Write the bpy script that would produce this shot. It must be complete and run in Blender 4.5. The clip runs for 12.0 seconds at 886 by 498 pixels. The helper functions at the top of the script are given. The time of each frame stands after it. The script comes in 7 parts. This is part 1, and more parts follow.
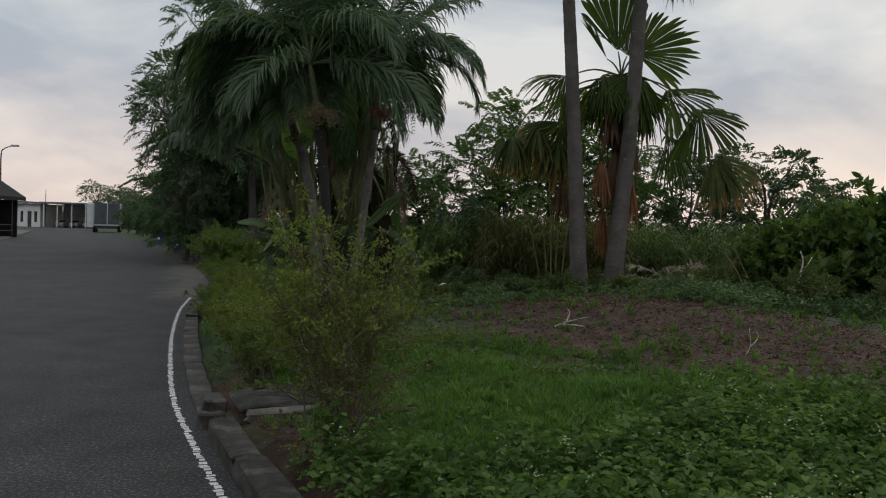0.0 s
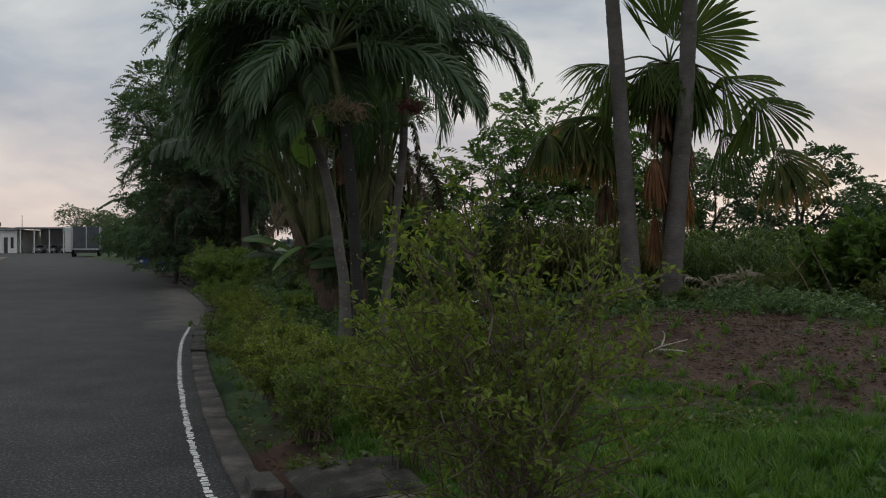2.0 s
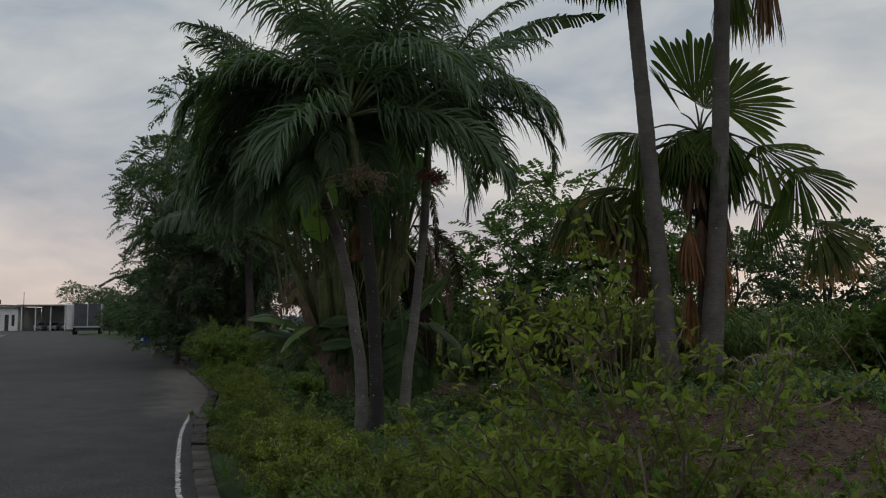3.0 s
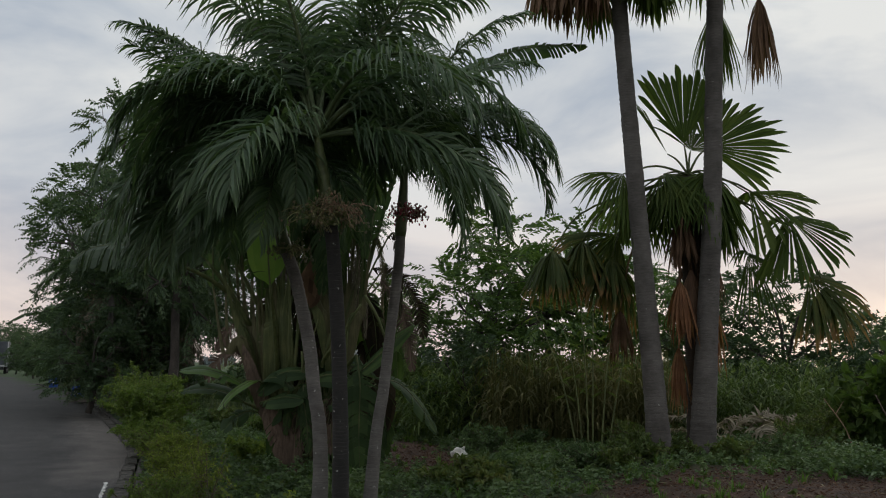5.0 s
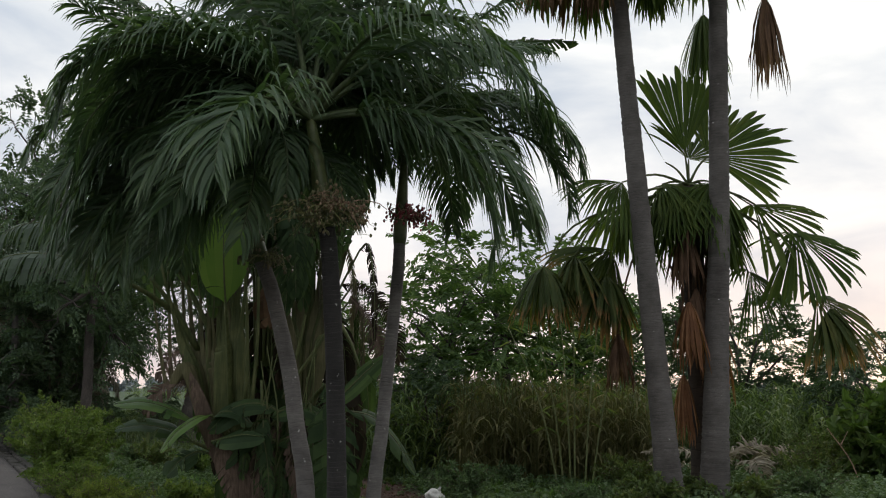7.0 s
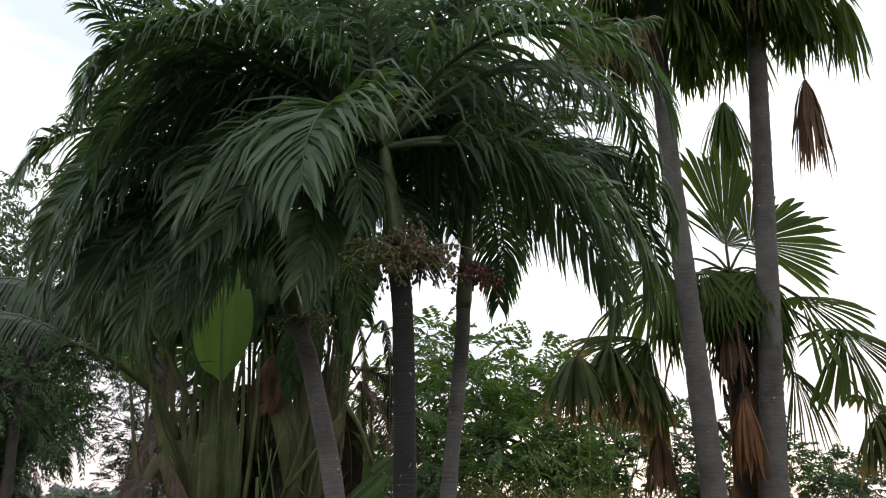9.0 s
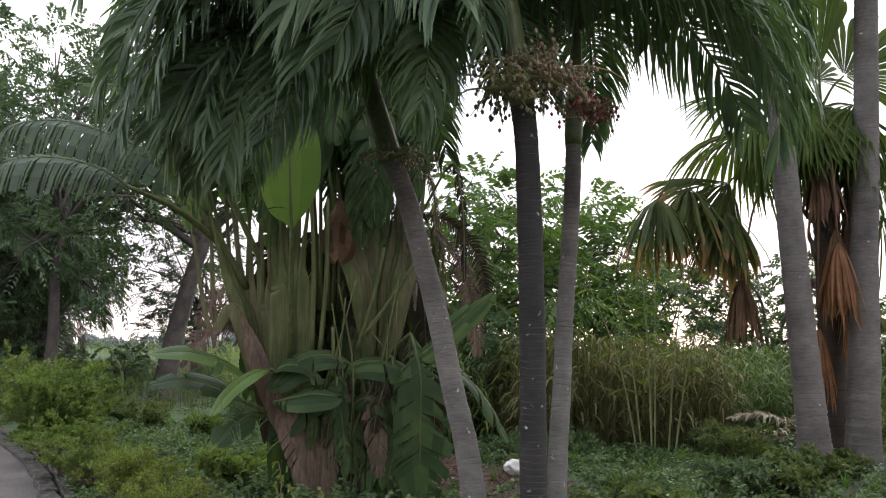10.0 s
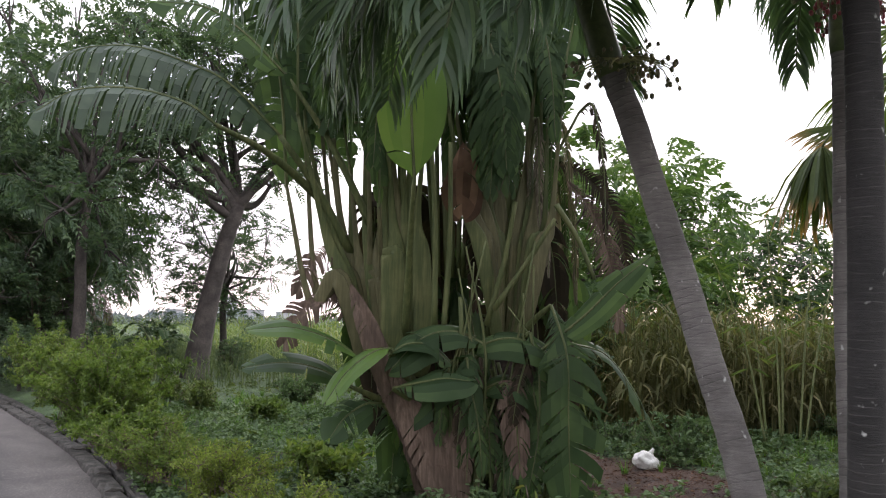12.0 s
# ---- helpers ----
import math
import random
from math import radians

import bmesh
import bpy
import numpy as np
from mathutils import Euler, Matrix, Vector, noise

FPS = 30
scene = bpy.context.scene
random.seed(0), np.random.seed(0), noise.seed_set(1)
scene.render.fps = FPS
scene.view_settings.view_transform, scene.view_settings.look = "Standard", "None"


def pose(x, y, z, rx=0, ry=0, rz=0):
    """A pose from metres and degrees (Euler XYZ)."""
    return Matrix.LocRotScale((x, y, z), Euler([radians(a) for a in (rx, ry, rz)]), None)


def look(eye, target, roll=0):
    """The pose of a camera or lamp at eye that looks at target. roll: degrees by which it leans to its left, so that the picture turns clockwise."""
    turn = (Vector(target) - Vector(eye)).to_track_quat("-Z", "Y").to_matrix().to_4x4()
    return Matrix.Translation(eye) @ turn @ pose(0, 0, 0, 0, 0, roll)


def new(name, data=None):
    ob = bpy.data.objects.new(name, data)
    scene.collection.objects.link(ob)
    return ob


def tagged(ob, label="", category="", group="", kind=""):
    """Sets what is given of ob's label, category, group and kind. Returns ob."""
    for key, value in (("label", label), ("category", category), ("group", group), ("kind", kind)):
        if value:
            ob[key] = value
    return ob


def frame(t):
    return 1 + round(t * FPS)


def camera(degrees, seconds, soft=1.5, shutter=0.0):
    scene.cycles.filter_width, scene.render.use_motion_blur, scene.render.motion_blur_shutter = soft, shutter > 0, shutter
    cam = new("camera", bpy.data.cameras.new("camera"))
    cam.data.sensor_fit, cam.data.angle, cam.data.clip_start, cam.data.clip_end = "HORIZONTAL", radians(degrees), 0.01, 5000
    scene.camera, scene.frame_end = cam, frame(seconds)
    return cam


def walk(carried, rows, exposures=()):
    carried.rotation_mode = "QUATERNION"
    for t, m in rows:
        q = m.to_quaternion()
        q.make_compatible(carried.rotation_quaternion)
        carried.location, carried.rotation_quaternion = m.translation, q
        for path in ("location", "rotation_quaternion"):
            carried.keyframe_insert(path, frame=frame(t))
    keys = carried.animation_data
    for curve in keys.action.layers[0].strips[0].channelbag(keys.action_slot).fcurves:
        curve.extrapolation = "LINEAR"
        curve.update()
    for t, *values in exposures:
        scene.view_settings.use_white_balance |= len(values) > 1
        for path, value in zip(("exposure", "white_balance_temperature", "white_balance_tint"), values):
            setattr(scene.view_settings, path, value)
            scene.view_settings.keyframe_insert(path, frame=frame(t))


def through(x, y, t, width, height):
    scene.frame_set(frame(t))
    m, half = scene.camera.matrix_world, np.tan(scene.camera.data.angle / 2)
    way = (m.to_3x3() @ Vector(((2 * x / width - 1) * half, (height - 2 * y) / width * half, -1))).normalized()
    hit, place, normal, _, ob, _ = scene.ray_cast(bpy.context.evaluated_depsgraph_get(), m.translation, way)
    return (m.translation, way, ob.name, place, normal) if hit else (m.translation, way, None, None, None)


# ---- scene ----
cam = camera(55.4, 12.0, 1.1)
PATH = [
    (0, (0.173, -0.186, 1.624), (0.123, 1.813, 1.580), 1.7),
    (0.5, (-0.127, 0.240, 1.602), (-0.237, 2.236, 1.551), 1.3),
    (1, (-0.375, 0.750, 1.578), (-0.437, 2.748, 1.525), 0.8),
    (1.5, (-0.582, 1.300, 1.576), (-0.613, 3.299, 1.526), 1.0),
    (2, (-0.848, 1.887, 1.569), (-0.855, 3.887, 1.559), -0.0),
    (2.5, (-1.060, 2.414, 1.606), (-1.067, 4.411, 1.711), -0.2),
    (3, (-1.168, 2.909, 1.632), (-1.181, 4.902, 1.801), -0.2),
    (3.2, (-1.231, 3.070, 1.615), (-1.241, 5.061, 1.804), 0.0),
    (4.8, (-1.665, 4.449, 1.814), (-1.603, 6.429, 2.086), 1.4),
    (5, (-1.791, 4.559, 1.811), (-1.632, 6.534, 2.084), 0.8),
    (5.5, (-2.081, 5.068, 1.823), (-1.796, 7.029, 2.091), 0.6),
    (6, (-2.209, 5.509, 1.841), (-1.925, 7.469, 2.117), 0.8),
    (6.5, (-2.465, 5.908, 1.852), (-2.156, 7.864, 2.137), 0.8),
    (7, (-2.627, 6.313, 1.883), (-2.265, 8.252, 2.214), 0.5),
    (7.2, (-2.671, 6.474, 1.902), (-2.303, 8.412, 2.235), 0.6),
    (8.8, (-3.440, 7.925, 1.764), (-2.945, 9.779, 2.327), 1.3),
    (9, (-3.545, 8.040, 1.739), (-3.042, 9.885, 2.324), 1.7),
    (9.5, (-3.783, 8.372, 1.738), (-3.298, 10.241, 2.261), 2.6),
    (10, (-4.068, 8.904, 1.755), (-3.567, 10.825, 1.998), 1.3),
    (10.5, (-4.240, 9.362, 1.750), (-3.737, 11.285, 1.971), 1.7),
    (11, (-4.487, 9.849, 1.723), (-3.979, 11.771, 1.937), 1.6),
    (11.5, (-4.667, 10.315, 1.727), (-4.161, 12.239, 1.928), 1.5),
    (12, (-4.932, 10.773, 1.729), (-4.433, 12.701, 1.914), 1.2),
]

EXPOSURES = [(0, -0.4, 6500, 7), (1.5, -0.42, 6500, 7), (2.5, -0.62, 6500, 7), (3.2, -0.68, 6500, 7), (5.0, -0.38, 6500, 8), (5.5, -0.04, 6480, 9), (6.0, 0.14, 6480, 10), (7.0, 0.02, 6500, 9), (9.0, 0.52, 6500, 11), (9.6, 0.76, 6500, 11), (10.0, 1.2, 6450, 16), (10.5, 1.62, 6350, 24), (11.2, 1.22, 6350, 22), (12.0, 1.3, 6400, 18)]
walk(cam, [(t, look(eye, target, roll)) for t, eye, target, roll in PATH], EXPOSURES)


# ---- world and light ----
def build_world():
    world = bpy.data.worlds.new("evening_sky")
    scene.world = world
    world.use_nodes = True
    nt = world.node_tree
    nt.nodes.clear()
    out = nt.nodes.new("ShaderNodeOutputWorld")
    sky = nt.nodes.new("ShaderNodeTexSky")
    sky.sky_type, sky.sun_disc = "NISHITA", False
    sky.sun_elevation, sky.sun_rotation = radians(9), radians(35)
    sky_bg = nt.nodes.new("ShaderNodeBackground")
    sky_bg.inputs[1].default_value = 0.05
    nt.links.new(sky.outputs[0], sky_bg.inputs[0])
    # a cloud deck, warm and pale at the horizon
    co = nt.nodes.new("ShaderNodeTexCoord")
    sep = nt.nodes.new("ShaderNodeSeparateXYZ")
    nt.links.new(co.outputs["Generated"], sep.inputs[0])
    ramp = nt.nodes.new("ShaderNodeValToRGB")
    el = ramp.color_ramp.elements
    el[0].position, el[0].color = 0.0, (0.72, 0.60, 0.56, 1)
    el[1].position, el[1].color = 0.10, (0.66, 0.60, 0.60, 1)
    for p, c in ((0.20, (0.60, 0.61, 0.64, 1)), (0.40, (0.62, 0.64, 0.665, 1)), (1.0, (0.80, 0.82, 0.85, 1))):
        e = el.new(p)
        e.color = c
    nt.links.new(sep.outputs[2], ramp.inputs[0])
    mp = nt.nodes.new("ShaderNodeMapping")
    mp.inputs["Scale"].default_value = (1.0, 1.0, 2.6)
    nt.links.new(co.outputs["Generated"], mp.inputs[0])
    n1 = nt.nodes.new("ShaderNodeTexNoise")
    n1.inputs["Scale"].default_value, n1.inputs["Detail"].default_value = 3.3, 8
    n1.inputs["Roughness"].default_value, n1.inputs["Distortion"].default_value = 0.52, 0.35
    nt.links.new(mp.outputs[0], n1.inputs[0])
    cr = nt.nodes.new("ShaderNodeValToRGB")
    ce = cr.color_ramp.elements
    ce[0].position, ce[0].color = 0.38, (0.68, 0.73, 0.81, 1)
    ce[1].position, ce[1].color = 0.62, (1.16, 1.13, 1.08, 1)
    nt.links.new(n1.outputs[0], cr.inputs[0])
    mul = nt.nodes.new("ShaderNodeMix")
    mul.data_type, mul.blend_type = "RGBA", "MULTIPLY"
    mul.inputs["Factor"].default_value = 1.0
    nt.links.new(ramp.outputs[0], mul.inputs[6])
    nt.links.new(cr.outputs[0], mul.inputs[7])
    deck = nt.nodes.new("ShaderNodeBackground")
    deck.inputs[1].default_value = 1.48
    nt.links.new(mul.outputs[2], deck.inputs[0])
    mix = nt.nodes.new("ShaderNodeMixShader")
    mix.inputs[0].default_value = 0.92
    nt.links.new(sky_bg.outputs[0], mix.inputs[1])
    nt.links.new(deck.outputs[0], mix.inputs[2])
    nt.links.new(mix.outputs[0], out.inputs[0])


build_world()
sun = new("sun", bpy.data.lights.new("sun", "SUN"))
sun.data.energy, sun.data.angle, sun.data.color = 0.5, radians(25), (1.0, 0.93, 0.86)
sun.matrix_world = look((10, 14, 9), (0, 0, 0))


# ---- materials ----
def base_nodes(name):
    m = bpy.data.materials.new(name)
    m.use_nodes = True
    nt = m.node_tree
    return m, nt, nt.nodes["Principled BSDF"]


def ramp_node(nt, stops):
    r = nt.nodes.new("ShaderNodeValToRGB")
    el = r.color_ramp.elements
    el[0].position, el[0].color = stops[0][0], (*stops[0][1], 1)
    el[1].position, el[1].color = stops[1][0], (*stops[1][1], 1)
    for p, c in stops[2:]:
        el.new(p).color = (*c, 1)
    return r


def noise_node(nt, scale, detail=4.0, co=None, rough=0.55):
    n = nt.nodes.new("ShaderNodeTexNoise")
    n.inputs["Scale"].default_value, n.inputs["Detail"].default_value, n.inputs["Roughness"].default_value = scale, detail, rough
    if co is not None:
        nt.links.new(co, n.inputs["Vector"])
    return n


def mix_node(nt, fac, a, b, blend="MIX"):
    m = nt.nodes.new("ShaderNodeMix")
    m.data_type, m.blend_type = "RGBA", blend
    for value, socket in ((fac, m.inputs["Factor"]), (a, m.inputs[6]), (b, m.inputs[7])):
        if isinstance(value, (int, float)):
            socket.default_value = value
        elif isinstance(value, tuple):
            socket.default_value = (*value, 1)
        else:
            nt.links.new(value, socket)
    return m.outputs[2]


def bump_node(nt, bsdf, height, strength=0.4, distance=0.02):
    b = nt.nodes.new("ShaderNodeBump")
    b.inputs["Strength"].default_value, b.inputs["Distance"].default_value = strength, distance
    nt.links.new(height, b.inputs["Height"])
    nt.links.new(b.outputs[0], bsdf.inputs["Normal"])


def surface(name, stops, scale, rough=0.8, fine=None, bump=0.4, dist=0.01, metal=0.0, spec=0.4):
    """A rough two-scale surface: a broad and a fine noise through a colour ramp."""
    m, nt, b = base_nodes(name)
    co = nt.nodes.new("ShaderNodeTexCoord").outputs["Object"]
    broad = noise_node(nt, scale, 5, co)
    small = noise_node(nt, fine or scale * 12, 4, co)
    r = ramp_node(nt, stops)
    nt.links.new(broad.outputs[0], r.inputs[0])
    shade = ramp_node(nt, [(0.3, (0.72, 0.72, 0.72)), (0.7, (1.2, 1.2, 1.2))])
    nt.links.new(small.outputs[0], shade.inputs[0])
    nt.links.new(mix_node(nt, 1.0, r.outputs[0], shade.outputs[0], "MULTIPLY"), b.inputs["Base Color"])
    b.inputs["Roughness"].default_value, b.inputs["Metallic"].default_value = rough, metal
    b.inputs["Specular IOR Level"].default_value = spec
    bump_node(nt, b, small.outputs[0], bump, dist)
    return m


def leaf(name, stops, through=0.3, rough=0.42, scale=2.2, spec=0.35, withered=None):
    """Leaves: colour by leaf, by plant and by a slow noise, part of the light passing through."""
    m, nt, b = base_nodes(name)
    geo, inf = nt.nodes.new("ShaderNodeNewGeometry"), nt.nodes.new("ShaderNodeObjectInfo")
    co = nt.nodes.new("ShaderNodeTexCoord").outputs["Object"]
    slow = noise_node(nt, scale, 3, co)
    add = nt.nodes.new("ShaderNodeMath")
    add.operation = "MULTIPLY_ADD"
    nt.links.new(geo.outputs["Random Per Island"], add.inputs[0])
    add.inputs[1].default_value = 0.55
    nt.links.new(slow.outputs[0], add.inputs[2])
    add2 = nt.nodes.new("ShaderNodeMath")
    add2.operation = "MULTIPLY_ADD"
    nt.links.new(inf.outputs["Random"], add2.inputs[0])
    add2.inputs[1].default_value = 0.25
    nt.links.new(add.outputs[0], add2.inputs[2])
    sub = nt.nodes.new("ShaderNodeMath")
    sub.operation = "SUBTRACT"
    nt.links.new(add2.outputs[0], sub.inputs[0])
    sub.inputs[1].default_value = 0.4
    r = ramp_node(nt, stops)
    nt.links.new(sub.outputs[0], r.inputs[0])
    col = r.outputs[0]
    if withered:
        # tips that have dried, by the run along each segment
        sep = nt.nodes.new("ShaderNodeSeparateXYZ")
        nt.links.new(nt.nodes.new("ShaderNodeTexCoord").outputs["UV"], sep.inputs[0])
        wv = nt.nodes.new("ShaderNodeMath")
        wv.operation = "MULTIPLY_ADD"
        nt.links.new(add2.outputs[0], wv.inputs[0])
        wv.inputs[1].default_value = 0.14
        nt.links.new(sep.outputs[0], wv.inputs[2])
        dry = ramp_node(nt, [(0.84, (0, 0, 0)), (1.0, (0.6, 0.6, 0.6)), (1.0, (1, 1, 1))])
        dry.color_ramp.elements[0].position, dry.color_ramp.elements[1].position = withered, min(withered + 0.14, 0.99)
        nt.links.new(wv.outputs[0], dry.inputs[0])
        col = mix_node(nt, dry.outputs[0], col, (0.19, 0.115, 0.045))
    nt.links.new(col, b.inputs["Base Color"])
    b.inputs["Roughness"].default_value, b.inputs["Specular IOR Level"].default_value = rough, spec
    tr = nt.nodes.new("ShaderNodeBsdfTranslucent")
    nt.links.new(mix_node(nt, 1.0, col, (1.5, 1.6, 0.7), "MULTIPLY"), tr.inputs[0])
    mx = nt.nodes.new("ShaderNodeMixShader")
    mx.inputs[0].default_value = through
    nt.links.new(b.outputs[0], mx.inputs[1])
    nt.links.new(tr.outputs[0], mx.inputs[2])
    nt.links.new(mx.outputs[0], nt.nodes["Material Output"].inputs[0])
    return m


def ringed(name, dark, light, rings=16.0, spots=0.0, patch=0.45, line=0.35):
    """Palm bark: broken leaf-scar rings round the trunk, streaks, blotches and a little pale lichen."""
    m, nt, b = base_nodes(name)
    tc = nt.nodes.new("ShaderNodeTexCoord")
    uv, co = tc.outputs["UV"], tc.outputs["Object"]
    sep = nt.nodes.new("ShaderNodeSeparateXYZ")
    nt.links.new(uv, sep.inputs[0])
    wob = noise_node(nt, 3.5, 4, co)
    ma = nt.nodes.new("ShaderNodeMath")
    ma.operation = "MULTIPLY_ADD"
    nt.links.new(wob.outputs[0], ma.inputs[0])
    ma.inputs[1].default_value = 0.05
    nt.links.new(sep.outputs[1], ma.inputs[2])
    mu = nt.nodes.new("ShaderNodeMath")
    mu.operation = "MULTIPLY"
    nt.links.new(ma.outputs[0], mu.inputs[0])
    mu.inputs[1].default_value = rings
    fr = nt.nodes.new("ShaderNodeMath")
    fr.operation = "FRACT"
    nt.links.new(mu.outputs[0], fr.inputs[0])
    ring = ramp_node(nt, [(0.0, (line, line, line)), (0.07, (line, line, line)), (0.17, (0.9, 0.9, 0.9)), (0.8, (1.0, 1.0, 1.0)), (1.0, (1.2, 1.2, 1.2))])
    nt.links.new(fr.outputs[0], ring.inputs[0])
    # short level streaks
    mp = nt.nodes.new("ShaderNodeMapping")
    mp.inputs["Scale"].default_value = (9.0, 9.0, 85.0)
    nt.links.new(co, mp.inputs[0])
    level = noise_node(nt, 1.0, 5, mp.outputs[0], 0.7)
    streak = ramp_node(nt, [(0.3, (0.74, 0.74, 0.74)), (0.55, (1.0, 1.0, 1.0)), (0.72, (1.28, 1.28, 1.28))])
    nt.links.new(level.outputs[0], streak.inputs[0])
    blot = noise_node(nt, 2.2, 6, co, 0.65)
    r = ramp_node(nt, [(patch - 0.15, dark), (patch + 0.2, light)])
    nt.links.new(blot.outputs[0], r.inputs[0])
    broken = noise_node(nt, 6.0, 3, co)
    keep = ramp_node(nt, [(0.42, (0, 0, 0)), (0.60, (1, 1, 1))])
    nt.links.new(broken.outputs[0], keep.inputs[0])
    rings_col = mix_node(nt, keep.outputs[0], (0.95, 0.95, 0.95), ring.outputs[0])
    col = mix_node(nt, 1.0, mix_node(nt, 1.0, r.outputs[0], rings_col, "MULTIPLY"), streak.outputs[0], "MULTIPLY")
    if spots:
        vo = noise_node(nt, 16.0, 2, co)
        sr = ramp_node(nt, [(0.74 - spots, (0, 0, 0)), (0.78, (0.7, 0.7, 0.7))])
        nt.links.new(vo.outputs[0], sr.inputs[0])
        col = mix_node(nt, sr.outputs[0], col, (0.50, 0.50, 0.47))
    nt.links.new(col, b.inputs["Base Color"])
    b.inputs["Roughness"].default_value = 0.88
    hsum = nt.nodes.new("ShaderNodeMath")
    hsum.operation = "MULTIPLY_ADD"
    nt.links.new(level.outputs[0], hsum.inputs[0])
    hsum.inputs[1].default_value = 0.8
    nt.links.new(rings_col, hsum.inputs[2])
    bump_node(nt, b, hsum.outputs[0], 0.6, 0.010)
    return m


def streaked(name, stops, rough):
    """Fibrous stalks and sheaths: long upright streaks and blotches."""
    m, nt, b = base_nodes(name)
    co = nt.nodes.new("ShaderNodeTexCoord").outputs["Object"]
    mp = nt.nodes.new("ShaderNodeMapping")
    mp.inputs["Scale"].default_value = (34.0, 34.0, 2.2)
    nt.links.new(co, mp.inputs[0])
    fibre, blot = noise_node(nt, 1.0, 5, mp.outputs[0], 0.65), noise_node(nt, 3.0, 4, co)
    av = nt.nodes.new("ShaderNodeMath")
    av.operation = "MULTIPLY_ADD"
    nt.links.new(fibre.outputs[0], av.inputs[0])
    av.inputs[1].default_value = 0.6
    half = nt.nodes.new("ShaderNodeMath")
    half.operation = "MULTIPLY"
    nt.links.new(blot.outputs[0], half.inputs[0])
    half.inputs[1].default_value = 0.42
    nt.links.new(half.outputs[0], av.inputs[2])
    r = ramp_node(nt, stops)
    nt.links.new(av.outputs[0], r.inputs[0])
    nt.links.new(r.outputs[0], b.inputs["Base Color"])
    b.inputs["Roughness"].default_value, b.inputs["Specular IOR Level"].default_value = rough, 0.3
    bump_node(nt, b, fibre.outputs[0], 0.7, 0.012)
    return m


M_FROND = leaf("palm_leaflet", [(0.0, (0.034, 0.064, 0.034)), (0.55, (0.066, 0.112, 0.056)), (1.0, (0.125, 0.18, 0.09))], 0.34, 0.44, 2.2, 0.40)
M_RACHIS = surface("frond_rib", [(0.3, (0.04, 0.065, 0.024)), (0.7, (0.085, 0.11, 0.042))], 2.0, 0.5)
M_FAN = leaf("fan_blade", [(0.0, (0.032, 0.054, 0.016)), (0.5, (0.056, 0.088, 0.022)), (0.95, (0.10, 0.13, 0.032))], 0.34, 0.6, 2.2, 0.15)
M_FANTIP = leaf("yellowing_fan_blade", [(0.0, (0.028, 0.046, 0.014)), (0.5, (0.054, 0.076, 0.021)), (0.8, (0.095, 0.105, 0.030)), (1.0, (0.14, 0.12, 0.036))], 0.32, 0.55, 2.2, 0.2, 0.90)
M_DEAD = leaf("dead_palm_blade", [(0.0, (0.042, 0.025, 0.016)), (0.5, (0.11, 0.066, 0.042)), (1.0, (0.22, 0.14, 0.09))], 0.2, 0.75, 4.0, 0.15)
M_DEAD_GREY = leaf("bleached_dead_frond", [(0.0, (0.05, 0.042, 0.034)), (0.5, (0.13, 0.112, 0.09)), (1.0, (0.26, 0.23, 0.19))], 0.2, 0.8, 4.0, 0.1)
M_DEAD_ORANGE = leaf("fresh_dead_blade", [(0.0, (0.075, 0.036, 0.019)), (0.5, (0.19, 0.092, 0.048)), (1.0, (0.33, 0.19, 0.11))], 0.3, 0.75, 4.0, 0.15)
M_DEAD_DARK = leaf("dark_dead_leaf", [(0.0, (0.014, 0.012, 0.009)), (0.5, (0.030, 0.024, 0.016)), (1.0, (0.07, 0.052, 0.034))], 0.1, 0.85, 3.0, 0.1)
M_FLOWER = leaf("tiny_pale_flower", [(0.0, (0.38, 0.42, 0.28)), (1.0, (0.62, 0.64, 0.5))], 0.3, 0.7)
M_STRAW = leaf("dry_straw_blade", [(0.0, (0.11, 0.092, 0.068)), (0.5, (0.24, 0.21, 0.16)), (1.0, (0.42, 0.38, 0.30))], 0.15, 0.8, 4.0, 0.15)
M_BARK_GREY = ringed("grey_palm_bark", (0.068, 0.062, 0.057), (0.175, 0.162, 0.150), 24, 0.05, 0.45, 0.6)
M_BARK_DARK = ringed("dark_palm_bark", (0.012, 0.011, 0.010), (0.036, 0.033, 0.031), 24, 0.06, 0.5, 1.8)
M_BARK_FAN = ringed("fan_palm_bark", (0.058, 0.051, 0.046), (0.130, 0.119, 0.110), 20, 0.01, 0.45, 0.6)
M_BARK_FIBRE = ringed("fibrous_palm_bark", (0.018, 0.014, 0.010), (0.060, 0.042, 0.029), 9, 0.0)
M_SHAFT = surface("crownshaft_green", [(0.3, (0.055, 0.075, 0.026)), (0.7, (0.11, 0.13, 0.048))], 2.0, 0.45)
M_FRUIT_STALK = surface("fruit_stalk", [(0.3, (0.24, 0.15, 0.10)), (0.7, (0.42, 0.29, 0.21))], 4.0, 0.7)
M_FRUIT_STALK_GREEN = surface("green_fruit_stalk", [(0.3, (0.17, 0.17, 0.07)), (0.7, (0.32, 0.32, 0.14))], 4.0, 0.7)
M_FRUIT = leaf("ripe_palm_fruit", [(0.0, (0.06, 0.055, 0.03)), (0.4, (0.13, 0.065, 0.045)), (0.65, (0.26, 0.055, 0.065)), (1.0, (0.38, 0.07, 0.10))], 0.0, 0.4, 1.2)
M_FRUIT_GREEN = leaf("green_palm_fruit", [(0.0, (0.06, 0.068, 0.04)), (0.5, (0.14, 0.138, 0.07)), (0.8, (0.20, 0.15, 0.085)), (1.0, (0.27, 0.15, 0.11))], 0.0, 0.45, 1.2)
